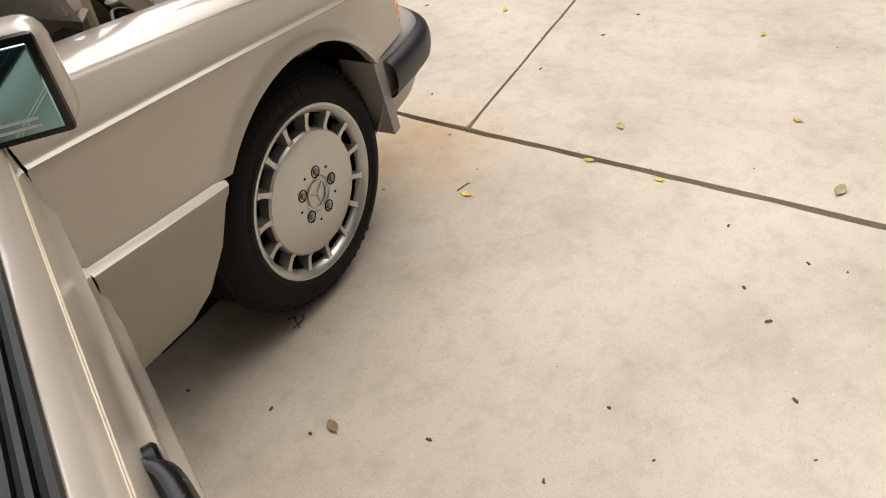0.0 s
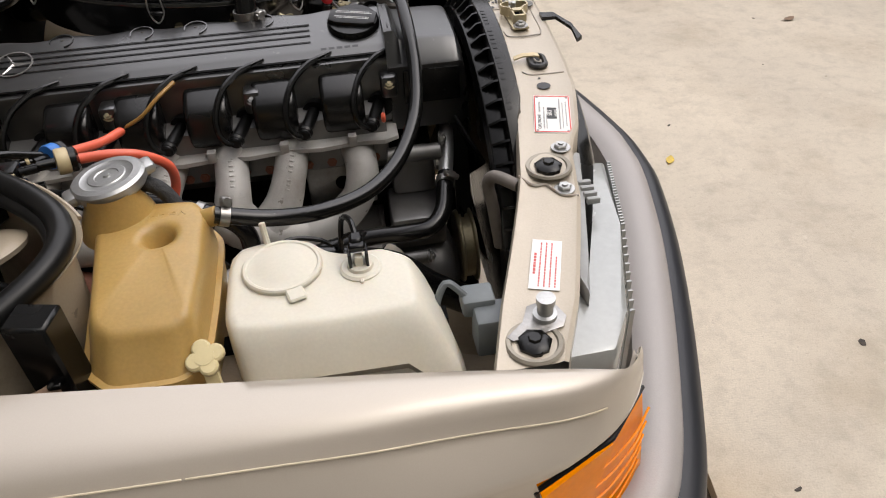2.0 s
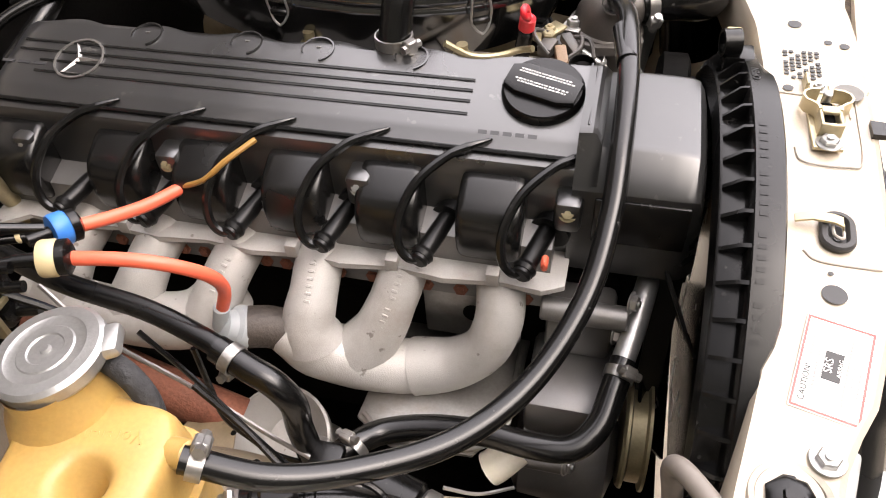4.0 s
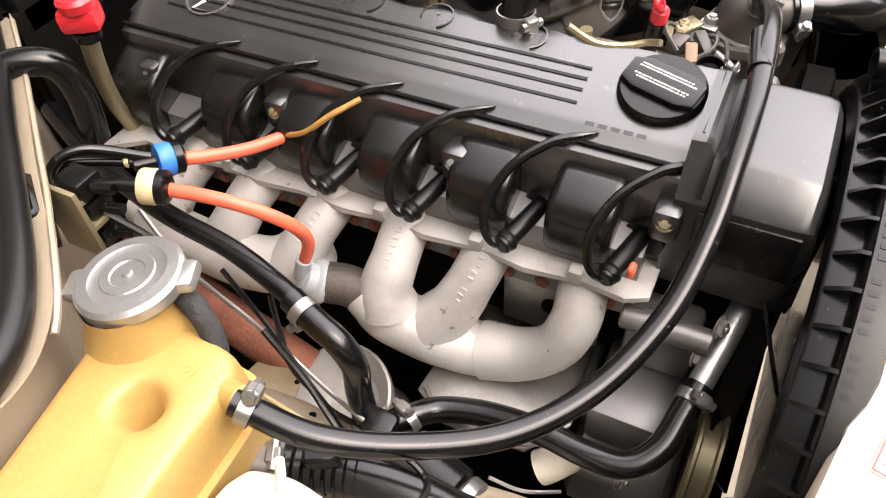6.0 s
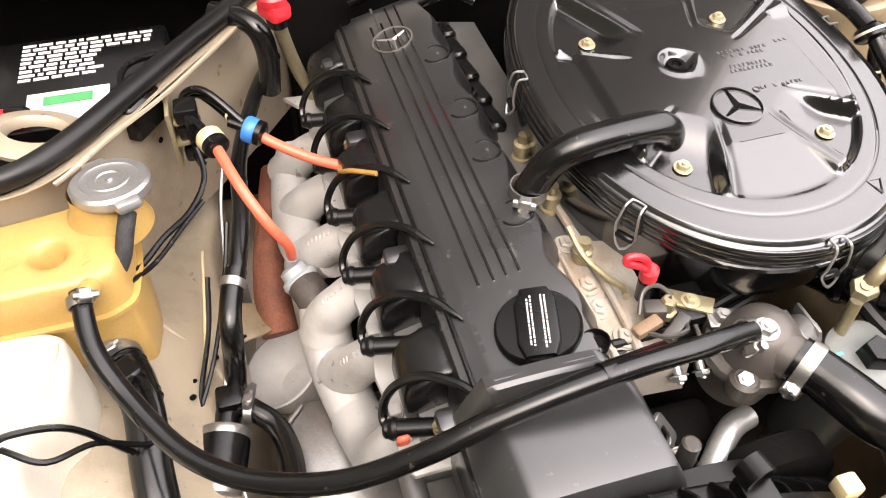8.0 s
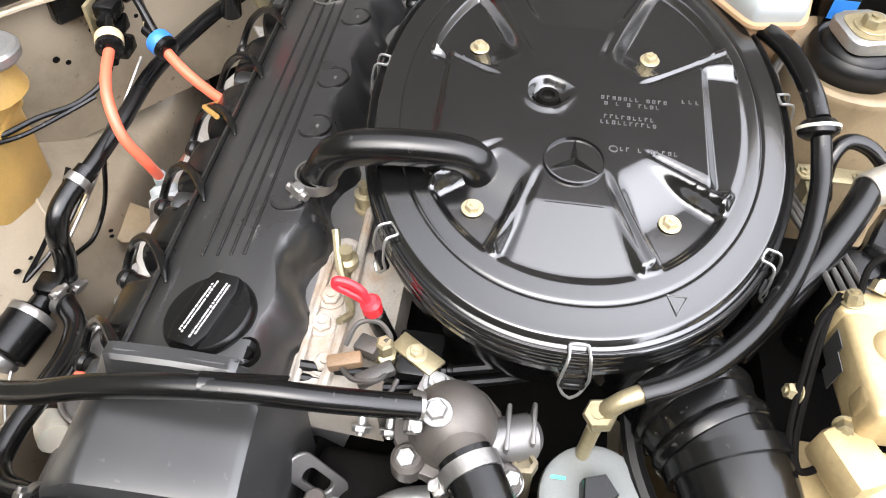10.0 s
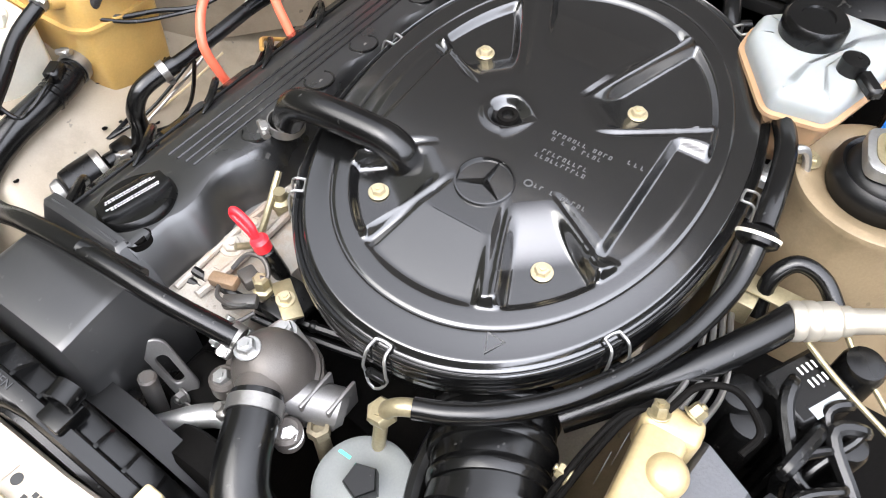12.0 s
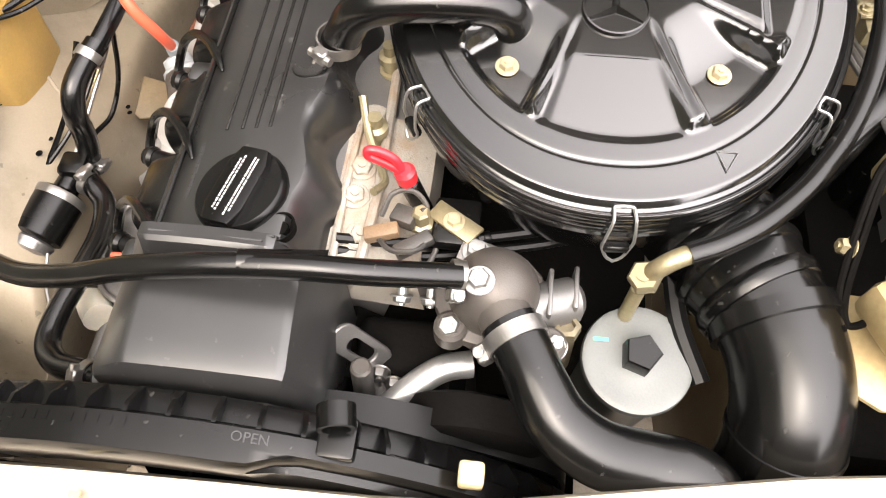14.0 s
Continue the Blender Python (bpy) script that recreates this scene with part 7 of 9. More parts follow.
# latch: sprung claw on a plated foot, with its pin and bolt
zl = xm(-0.02)[2] + 0.003
bm = bmesh.new()
prism(bm, [(0.547, -0.068), (0.572, -0.068), (0.573, -0.020), (0.569, 0.030), (0.549, 0.034), (0.545, 0.016)], 0.003, Matrix.Translation((0, 0, zl)), 0.0008)
cbox(bm, (0.5455, 0.014, zl), (0.5485, 0.034, zl + 0.014), 0.001, 1)
cbox(bm, (0.551, -0.052, zl), (0.5545, -0.022, zl + 0.017), 0.001, 1)
cbox(bm, (0.5675, -0.052, zl), (0.571, -0.022, zl + 0.017), 0.001, 1)
cbox(bm, (0.551, -0.053, zl + 0.004), (0.571, -0.049, zl + 0.017), 0.001, 1)
cbox(bm, (0.553, -0.035, zl + 0.014), (0.569, -0.025, zl + 0.018), 0.001, 1)
latch = part("hood_latch", bm, NUTPLATE, cross, "pale yellow-plated hood latch")
for sx in (-1, 1):
    bm = bmesh.new()
    strip = [Vector((p[0], p[1], 0)) for p in [(0.561 + sx * a, b) for a, b in ((0.009, -0.030), (0.010, -0.024), (0.0145, -0.0195), (0.0190, -0.0165), (0.0212, -0.0105), (0.0195, -0.004), (0.0140, 0.0), (0.006, 0.001))]]
    rows = []
    for k, p in enumerate(strip):
        d = (strip[min(k + 1, len(strip) - 1)] - strip[max(k - 1, 0)]).normalized()
        nrm = Vector((-d.y, d.x, 0)) * 0.0011
        rows.append([Vector((p.x, p.y, zl + h)) + nrm * e for h, e in ((0.004, -1), (0.018, -1), (0.018, 1), (0.004, 1))])
    loft(bm, rows)
    part("latch_claw", bm, NUTPLATE, latch)
bm = bmesh.new()
cbox(bm, (0.5555, -0.047, zl + 0.003), (0.5665, -0.010, zl + 0.011), 0.002)
part("latch_throat", bm, DARK, latch, "dark latch throat")
bm = bmesh.new()
rod(bm, (0.5605, -0.008, zl), (0.5605, -0.008, zl + 0.020), 0.0042, 12, 0.001)
hexnut(bm, (0.559, 0.022, zl + 0.003), (0, 0, 1), 0.0055, 0.005, 0.008)
part_each("latch_pin", bm, ZINC, latch, "plated latch pin and bolt")
bm = bmesh.new()
hexnut(bm, (0.560, -0.061, zl + 0.003), (0, 0, 1), 0.0085, 0.006, 0.0115)
part("latch_bolt", bm, ZINC, latch, "zinc bolt on the latch foot")
bm = bmesh.new()
lathe(bm, [(0, 0.001), (0.0125, 0.001), (0.0135, 0.003), (0, 0.0045)], Matrix.Translation(on_xm(0.585, 0.016)), 24)
part("blanking_plug", bm, mat("grey rubber plug", (0.13, 0.125, 0.115), 0.6), cross)
bm = bmesh.new()
loft(bm, [[(0.598, -0.035 - 0.010, zl), (0.598, -0.035 + 0.010, zl), (0.598, -0.035 + 0.010, zl + 0.006), (0.598, -0.035 - 0.010, zl + 0.006)], [(0.620, -0.043, zl - 0.001), (0.620, -0.024, zl - 0.001), (0.620, -0.024, zl + 0.004), (0.620, -0.043, zl + 0.004)], [(0.640, -0.062, zl - 0.012), (0.644, -0.046, zl - 0.012), (0.644, -0.046, zl - 0.007), (0.640, -0.062, zl - 0.007)], [(0.644, -0.082, zl - 0.024), (0.654, -0.074, zl - 0.024), (0.654, -0.074, zl - 0.018), (0.644, -0.082, zl - 0.018)]])
part("catch_hook", bm, BLACKPL, cross, "black safety catch")
# stickers
c = on_xm(0.5475, -0.287, 0.0008)
lab = Matrix.Translation(c) @ Matrix.Rotation(radians(7.0), 4, 'X') @ Matrix.Rotation(radians(-13), 4, 'Z') @ Matrix(((0, -1, 0, 0), (1, 0, 0, 0), (0, 0, 1, 0), (0, 0, 0, 1)))
bm = bmesh.new()
box(bm, (0.080, 0.048, 0.0006), lab, 0)
sticker = part("warning_sticker", bm, WHITEPAPER, cross, "white airbag warning sticker with red border")
bm = bmesh.new()
for dx, dy, w, h in ((0, 0.0225, 0.078, 0.0016), (0, -0.0225, 0.078, 0.0016), (0.0383, 0, 0.0016, 0.0446), (-0.0383, 0, 0.0016, 0.0446)):
    box(bm, (w, h, 0.0006), lab @ Matrix.Translation((dx, dy, 0.0004)))
part("sticker_border", bm, REDINK, cross)
bm = bmesh.new()
text_mesh(bm, "CAUTION!", 0.0064, lab @ Matrix.Translation((-0.018, 0.0165, 0.0006)), 0.0001)
box(bm, (0.024, 0.0125, 0.0002), lab @ Matrix.Translation((0.001, 0.0005, 0.0005)))
part("print", bm, DARKINK, cross)
bm = bmesh.new()
random.seed(31)
for dy, u, v, h in ((0.0165, 0.004, 0.026, 0.0022), (0.011, -0.032, 0.012, 0.0018), (0.0075, -0.032, -0.004, 0.0012), (-0.0095, -0.032, 0.030, 0.0018), (-0.0135, -0.030, 0.022, 0.0012), (-0.018, -0.026, 0.024, 0.0014)):
    while u < v:
        w = random.uniform(0.0012, 0.0036)
        box(bm, (w, h, 0.0002), lab @ Matrix.Translation((u + w / 2, dy, 0.0005)))
        u += w + 0.0009
part("fine_print", bm, GREYINK, cross)
bm = bmesh.new()
for sx in (-1, 1):
    for sy in (-1, 1):
        box(bm, (0.0032, 0.0032, 0.0002), lab @ Matrix.Translation((sx * 0.0355, sy * 0.0195, 0.0005)))
part_each("corner_print", bm, GREYINK, cross)
bm = bmesh.new()
text_mesh(bm, "SRS", 0.0082, lab @ Matrix.Translation((0.001, 0.0032, 0.0009)), 0.0001)
text_mesh(bm, "AIRBAG", 0.0044, lab @ Matrix.Translation((0.001, -0.0045, 0.0009)), 0.0001)
part("sticker_sign", bm, WHITEPAPER, cross)
c = on_xm(0.469, -0.547, 0.001)
lab2 = Matrix.Translation(c) @ Matrix.Rotation(radians(2.5), 4, 'X') @ Matrix.Rotation(radians(-18), 4, 'Z') @ Matrix(((0, -1, 0, 0), (1, 0, 0, 0), (0, 0, 1, 0), (0, 0, 0, 1)))
bm = bmesh.new()
box(bm, (0.076, 0.032, 0.0006), lab2)
sticker = part("service_sticker", bm, WHITEPAPER, cross, "white service sticker with red print")
bm = bmesh.new()
random.seed(17)
for k, (u, v, h) in enumerate(((-0.016, 0.016, 0.0026), (-0.034, 0.034, 0.0016), (-0.034, 0.030, 0.0016), (-0.034, 0.034, 0.0016), (-0.034, 0.012, 0.0016))):
    while u < v:
        w = random.uniform(0.0016, 0.0045)
        box(bm, (w, h, 0.0003), lab2 @ Matrix.Translation((u + w / 2, 0.0115 - 0.0056 * k, 0.0005)))
        u += w + 0.0012
part("red_print", bm, REDINK, cross)

# fan shroud arc with ribs, radiator behind
shroud = thing("fan_shroud", (0.48, -0.1, 0.6), "black plastic radiator fan shroud with ribbed rim", "fan shroud")
SC_Y, SC_Z, SR = -0.095, 0.492, 0.345


def arc(a, r, x):
    return (x + 0.002, SC_Y + r * math.sin(radians(a)), SC_Z + r * math.cos(radians(a)))


bm = bmesh.new()
rows = []
for k in range(61):
    a = -88 + 170 * k / 60
    shelf = 0.010 * smooth_step(-36, -33, a) * smooth_step(16, 10, a)
    rows.append([arc(a, SR - 0.045, 0.458), arc(a, SR - 0.020, 0.459), arc(a, SR - 0.018, 0.462), arc(a, SR - 0.017, 0.478), arc(a, SR - 0.003, 0.4795), arc(a, SR, 0.482), arc(a, SR, 0.494), arc(a, SR - 0.001, 0.494 + shelf), arc(a, SR - 0.004, 0.496 + shelf), arc(a, SR - 0.016, 0.497 + shelf), arc(a, SR - 0.018, 0.502 + shelf * 0.5), arc(a, SR - 0.06, 0.503)])
sheet(bm, rows, 0.0025)
part("rim", bm, BLACKPL, shroud)
bm = bmesh.new()
for k in range(26):
    a = -70 + 120 * k / 25
    t = Vector((0, math.cos(radians(a)), -math.sin(radians(a)))) * 0.0016
    ring = [Vector(arc(a, r, x)) for r, x in ((SR - 0.019, 0.461), (SR - 0.015, 0.460), (SR - 0.002, 0.474), (SR - 0.001, 0.481), (SR - 0.019, 0.481))]
    loft(bm, [[p - t for p in ring], [p + t for p in ring]])
part_each("gusset", bm, BLACKPL, shroud)
bm = bmesh.new()
p = Vector(arc(19.5, SR + 0.006, 0.470))
lathe(bm, [(0.013, -0.008), (0.013, 0.008), (0.0095, 0.008), (0.0095, -0.008), (0.013, -0.008)], frame_to((1, 0.2, 0), p + Vector((-0.002, 0.0, 0.006))), 20)
cbox(bm, p + Vector((-0.006, -0.012, -0.02)), p + Vector((0.022, 0.014, -0.002)), 0.003)
part("cable_ring", bm, BLACKPL, shroud)
bm = bmesh.new()
for k in range(22):
    if k % 6 != 4 and k < 22:
        a = -34 + k * 1.5
        box(bm, (0.006, 0.0042, 0.0006), Matrix.Translation(Vector(arc(a, SR + 0.0002, 0.488))) @ Matrix.Rotation(radians(-a), 4, 'X'))
part_each("moulded_mark", bm, BLACKPL, shroud)
bm = bmesh.new()
text_mesh(bm, "OPEN", 0.0095, Matrix.Translation(Vector(arc(11, SR + 0.0004, 0.488))) @ Matrix.Rotation(radians(-11), 4, 'X') @ Matrix.Rotation(radians(90), 4, 'Z'), 0.0003)
part("shroud_lettering", bm, EMBOSS, shroud)
bm = bmesh.new()
cbox(bm, (0.477, 0.103, 0.772), (0.494, 0.121, 0.790), 0.003)
part("foam_pad", bm, YELPL, shroud, "small cream foam pad")
bm = bmesh.new()
cbox(bm, (0.510, -0.34, 0.25), (0.530, 0.34, 0.70), 0.004)
cbox(bm, (0.500, -0.36, 0.688), (0.534, 0.36, 0.715), 0.008)
solo("radiator", bm, BLACKPL, "black radiator with plastic end tank", "radiator")
bm = bmesh.new()
tube(bm, [(0.475, -0.40, 0.735), (0.452, -0.375, 0.735), (0.446, -0.362, 0.715), (0.452, -0.365, 0.68), (0.46, -0.37, 0.62)], 0.008, 12, 6)
solo("vent_hose", bm, mat("brownish hose", (0.17, 0.15, 0.13), 0.55), "grey-brown vent hose by the cross panel", "hose")
bm = bmesh.new()
cbox(bm, (0.385, -0.600, 0.665), (0.43, -0.565, 0.715), 0.004)
cbox(bm, (0.375, -0.575, 0.700), (0.41, -0.545, 0.722), 0.004)
tube(bm, [(0.38, -0.56, 0.72), (0.36, -0.555, 0.735), (0.345, -0.57, 0.70), (0.345, -0.60, 0.67)], 0.004, 8, 5)
solo("lamp_connector", bm, mat("dark grey plastic", (0.13, 0.145, 0.15), 0.45, 0, 0.08, 20), "grey headlamp plug with a dark cable", "connector")


# ---- coolant tank ----
def rounded(poly, seg, rnd):
    """An outline with its corners rounded off."""
    pts = [Vector((x, y, 0)) for x, y in poly]
    out = []
    for k in range(len(pts)):
        a, b, d = pts[k - 1], pts[k], pts[(k + 1) % len(pts)]
        for q in range(seg + 1):
            t = q / seg
            p0, p1 = b.lerp(a, rnd), b.lerp(d, rnd)
            out.append(p0.lerp(b, t).lerp(b.lerp(p1, t), t))
        end = d.lerp(b, rnd)
        out += [out[-1].lerp(end, q / 5) for q in range(1, 5)]
    return out


def moulded(bm2, base, crown, levels, seg=4, rnd=0.24, pit=None):
    """A blow-moulded tank: the outline passes from base to crown by f, drawn in by an inset, at each level (f, z, inset)."""
    lo, hi = rounded(base, seg, rnd), rounded(crown, seg, rnd)
    rings = []
    for f, z, inset in levels:
        line2 = [p.lerp(q, f) for p, q in zip(lo, hi)]
        mid = sum(line2, Vector()) / len(line2)
        ring = []
        for k, p in enumerate(line2):
            t = (line2[(k + 1) % len(line2)] - line2[k - 1]).normalized()
            nrm = Vector((-t.y, t.x, 0))
            if nrm.dot(mid - p) < 0:
                nrm = -nrm
            q = p + nrm * inset
            ring.append((q.x, q.y, z(q.x, q.y) if callable(z) else z))
        rings.append(ring)
    if pit:
        px, py, pz = pit
        for r, z in ((0.026, 0.0), (0.021, -0.001), (0.0175, -0.004), (0.0135, -0.012), (0.010, -0.026), (0.007, -0.036)):
            ring = []
            for x, y, _ in rings[-1]:
                a = math.atan2(y - py, x - px)
                ring.append((px + r * math.cos(a), py + r * math.sin(a), pz + z))
            rings.append(ring)
    else:
        rings.append([(mid.x + (x - mid.x) * 0.5, mid.y + (y - mid.y) * 0.5, z) for x, y, z in rings[-1]])
    loft(bm2, rings)


tank = thing("coolant_tank", (0.08, -0.55, 0.62), "aged yellow plastic coolant expansion tank", "coolant tank")
TB = [(0.000, -0.428), (0.060, -0.420), (0.112, -0.425), (0.127, -0.450), (0.1285, -0.550), (0.126, -0.625), (0.105, -0.643), (0.045, -0.643), (0.020, -0.618), (0.008, -0.520)]
TC = [(0.004, -0.430), (0.060, -0.423), (0.110, -0.428), (0.124, -0.452), (0.1255, -0.550), (0.123, -0.608), (0.104, -0.622), (0.050, -0.622), (0.030, -0.605), (0.018, -0.520)]


def top_z(x, y):
    return 0.795 - 0.010 * smooth_step(-0.585, -0.630, y)


def under(d):
    return lambda x, y: top_z(x, y) - d


bm = bmesh.new()
moulded(bm, TB, TC, [(0, 0.60, 0.012), (0, 0.605, 0.004), (0, 0.715, 0.0), (0, 0.7420, 0.0), (0, 0.7425, -0.0055), (0, 0.7475, -0.0055), (0, 0.7480, 0.0005), (0.35, 0.758, 0.0), (0.85, under(0.013), 0.0), (1, under(0.006), 0.0015), (1, under(0.002), 0.0045), (1, under(0.0), 0.010)], pit=(0.079, -0.490, 0.797))
part("body", bm, TANKY, tank, "", 42)
bm = bmesh.new()
lathe(bm, [(0.043, 0), (0.036, 0.022), (0.029, 0.034), (0.028, 0.05)], Matrix.Translation((0.031, -0.438, 0.776)), 32)
part("neck", bm, TANKY, tank, "", 60)
bm = bmesh.new()
cm2 = Matrix.Translation((0.030, -0.424, 0.818)) @ Matrix.Rotation(radians(-6), 4, 'Y')
lathe(bm, [(0, 0), (0.036, 0), (0.039, 0.004), (0.039, 0.012), (0.036, 0.015), (0.028, 0.0155), (0.026, 0.0145), (0.020, 0.0145), (0.019, 0.0155), (0.013, 0.0155), (0.012, 0.0145), (0.004, 0.0145), (0.003, 0.0165), (0, 0.0165)], cm2, 48)
for a in (25, 205):
    box(bm, (0.022, 0.026, 0.012), cm2 @ Matrix.Rotation(radians(a), 4, 'Z') @ Matrix.Translation((0.037, 0, 0.007)), 0.005, 2)
part("pressure_cap", bm, ZINC, tank, "bare metal pressure cap with two ears", 30)
bm = bmesh.new()
rod(bm, (0.104, -0.452, 0.779), (0.136, -0.456, 0.788), 0.0105, 14, 0.002)
part("spigot", bm, TANKY, tank)
bm = bmesh.new()
text_mesh(bm, "Vorsicht!", 0.0135, Matrix.Translation((0.078, -0.458, 0.7962)) @ Matrix.Rotation(radians(-170), 4, 'Z'), 0.0006)
part("moulded_writing", bm, TANKY, tank)
CLIPM = mat("cream clip plastic", (0.58, 0.49, 0.27), 0.4, 0, 0.06, 20)
bm = bmesh.new()
cc = Matrix.Translation((0.129, -0.632, 0.757)) @ Matrix.Rotation(radians(25), 4, 'X')
for a in (20, 110, 200, 290):
    lathe(bm, [(0, -0.004), (0.0075, -0.004), (0.0088, -0.001), (0.0088, 0.003), (0.007, 0.005), (0, 0.0055)], cc @ Matrix.Rotation(radians(a), 4, 'Z') @ Matrix.Translation((0.0095, 0, 0)), 14)
lathe(bm, [(0, -0.004), (0.009, -0.004), (0.009, 0.006), (0, 0.0065)], cc, 14)
loft(bm, [[(0.124, -0.636, 0.752), (0.136, -0.636, 0.752), (0.136, -0.630, 0.752), (0.124, -0.630, 0.752)], [(0.130, -0.662, 0.690), (0.144, -0.662, 0.690), (0.144, -0.654, 0.690), (0.130, -0.654, 0.690)]])
part("tank_clip", bm, CLIPM, tank, "cream four-lobed moulded clip", 40)

washer = thing("washer_tank", (0.24, -0.58, 0.55), "white plastic washer fluid tank with snap caps", "washer tank")
WC = [(0.141, -0.503), (0.152, -0.483), (0.182, -0.476), (0.226, -0.482), (0.245, -0.504), (0.264, -0.513), (0.302, -0.511), (0.329, -0.530), (0.333, -0.570), (0.331, -0.614), (0.240, -0.620), (0.152, -0.614), (0.141, -0.586)]
WB = [(0.141, -0.503), (0.152, -0.483), (0.182, -0.476), (0.226, -0.482), (0.247, -0.500), (0.270, -0.506), (0.330, -0.503), (0.361, -0.530), (0.371, -0.590), (0.370, -0.650), (0.250, -0.656), (0.162, -0.652), (0.144, -0.600)]
bm = bmesh.new()
moulded(bm, WB, WC, [(0, 0.55, 0.01), (0, 0.56, 0.0), (0.0, 0.66, 0.0), (0.30, 0.700, 0.0), (0.62, 0.732, 0.0), (0.80, 0.746, 0.0005), (0.92, 0.7545, 0.001), (1, 0.7595, 0.003), (1, 0.7622, 0.0058), (1, 0.7636, 0.0090), (1, 0.7640, 0.0125)], rnd=0.28)
part("body", bm, TANKW, washer, "", 50)
bm = bmesh.new()
wm = Matrix.Translation((0.199, -0.530, 0.7625))
lathe(bm, [(0, 0), (0.0395, 0), (0.0405, 0.002), (0.0405, 0.0055), (0.039, 0.0072), (0.0365, 0.0072), (0.0350, 0.0060), (0.024, 0.0066), (0.0225, 0.0072), (0, 0.0075)], wm, 48)
box(bm, (0.018, 0.020, 0.004), wm @ Matrix.Rotation(radians(197), 4, 'Z') @ Matrix.Translation((0.0, 0.046, 0.0045)), 0.0018, 1)
tube(bm, [(0.184, -0.492, 0.766), (0.182, -0.485, 0.776), (0.181, -0.481, 0.788)], 0.0034, 8, 4)
part("filler_cap", bm, TANKW, washer, "white snap filler cap", 30)
bm = bmesh.new()
wm = Matrix.Translation((0.277, -0.545, 0.7625))
lathe(bm, [(0, 0), (0.0205, 0), (0.0212, 0.003), (0.0185, 0.0050), (0.0135, 0.0045), (0.0125, 0.008), (0, 0.0085)], wm, 32)
box(bm, (0.004, 0.006, 0.003), wm @ Matrix.Translation((0.0, -0.0215, 0.003)), 0.001, 1)
part("sensor_cap", bm, TANKW, washer, "white level sensor cap", 30)
bm = bmesh.new()
for sx in (-1, 1):
    cbox(bm, (0.276 + sx * 0.0085 - 0.0016, -0.552, 0.769), (0.276 + sx * 0.0085 + 0.0016, -0.534, 0.787), 0.0008, 1)
box(bm, (0.017, 0.012, 0.008), Matrix.Translation((0.276, -0.541, 0.789)), 0.002, 1)
box(bm, (0.014, 0.016, 0.016), Matrix.Translation((0.276, -0.533, 0.788)), 0.003, 1)
tube(bm, [(0.276, -0.527, 0.790), (0.272, -0.505, 0.795), (0.262, -0.470, 0.77), (0.255, -0.44, 0.70)], 0.0032, 7, 6)
part("sensor_plug", bm, BLACKPL, washer, "black sensor plug and cable")
bm = bmesh.new()
cbox(bm, (0.2715, -0.550, 0.769), (0.2805, -0.541, 0.781), 0.001, 1)
part("plug_latch", bm, TANKW, washer, "white latch inside the plug")
bm = bmesh.new()
box(bm, (0.028, 0.006, 0.004), Matrix.Translation((0.240, -0.650, 0.712)), 0.001, 1)
part("strap_buckle", bm, DARK, washer)

# ---- hoses on the manifold side ----
hose = thing("overflow_hose", (0.25, -0.35, 0.74), "long black coolant hose sweeping over the engine front", "hose")
HP2 = [(0.132, -0.461, 0.792), (0.187, -0.453, 0.773), (0.24, -0.425, 0.753), (0.296, -0.385, 0.744), (0.339, -0.332, 0.750), (0.369, -0.266, 0.772), (0.380, -0.202, 0.802), (0.381, -0.146, 0.829), (0.380, -0.083, 0.846), (0.377, -0.024, 0.851), (0.372, 0.032, 0.845), (0.359, 0.090, 0.827)]
bm = bmesh.new()
tube(bm, HP2, 0.0095, 16, 8)
tube(bm, [(0.378, -0.060, 0.850), (0.370, 0.0, 0.846)], 0.0102, 16, 4)
part("hose", bm, HOSE, hose, "", 60)
bm = bmesh.new()
clampband(bm, (0.142, -0.461, 0.789), (0.9, 0.12, -0.35), 0.0098, 0.010, 60)
part("hose_clamp", bm, STEEL, hose, "bright worm-drive clamp")
bm = bmesh.new()
clampband(bm, (0.357, 0.088, 0.8245), (-0.1, 0.9, -0.25), 0.0098, 0.010, 200)
part("hose_clamp", bm, STEEL, hose, "bright worm-drive clamp")

heat = thing("heater_hose", (0.1, -0.33, 0.68), "black heater hose with worm clamps along the bay wall", "hose")
bm = bmesh.new()
tube(bm, [(-0.29, -0.235, 0.742), (-0.20, -0.272, 0.742), (-0.085, -0.304, 0.738), (0.0, -0.312, 0.728), (0.060, -0.324, 0.715), (0.082, -0.332, 0.708)], 0.0098, 14, 6)
part("pipe", bm, BLACKPL, heat, "black painted steel pipe")
bm = bmesh.new()
tube(bm, [(0.070, -0.328, 0.712), (0.100, -0.337, 0.705), (0.124, -0.342, 0.695), (0.138, -0.345, 0.672), (0.139, -0.349, 0.640), (0.144, -0.354, 0.612), (0.150, -0.360, 0.592)], 0.0122, 16, 7)
part("hose", bm, HOSE, heat, "", 60)
bm = bmesh.new()
clampband(bm, (0.086, -0.3335, 0.7085), (0.9, -0.3, -0.25), 0.0125, 0.010, 250)
part("hose_clamp", bm, STEEL, heat)
bm = bmesh.new()
clampband(bm, (0.147, -0.3575, 0.601), (0.2, -0.2, -0.95), 0.0125, 0.010, 330)
part("hose_clamp", bm, STEEL, heat)

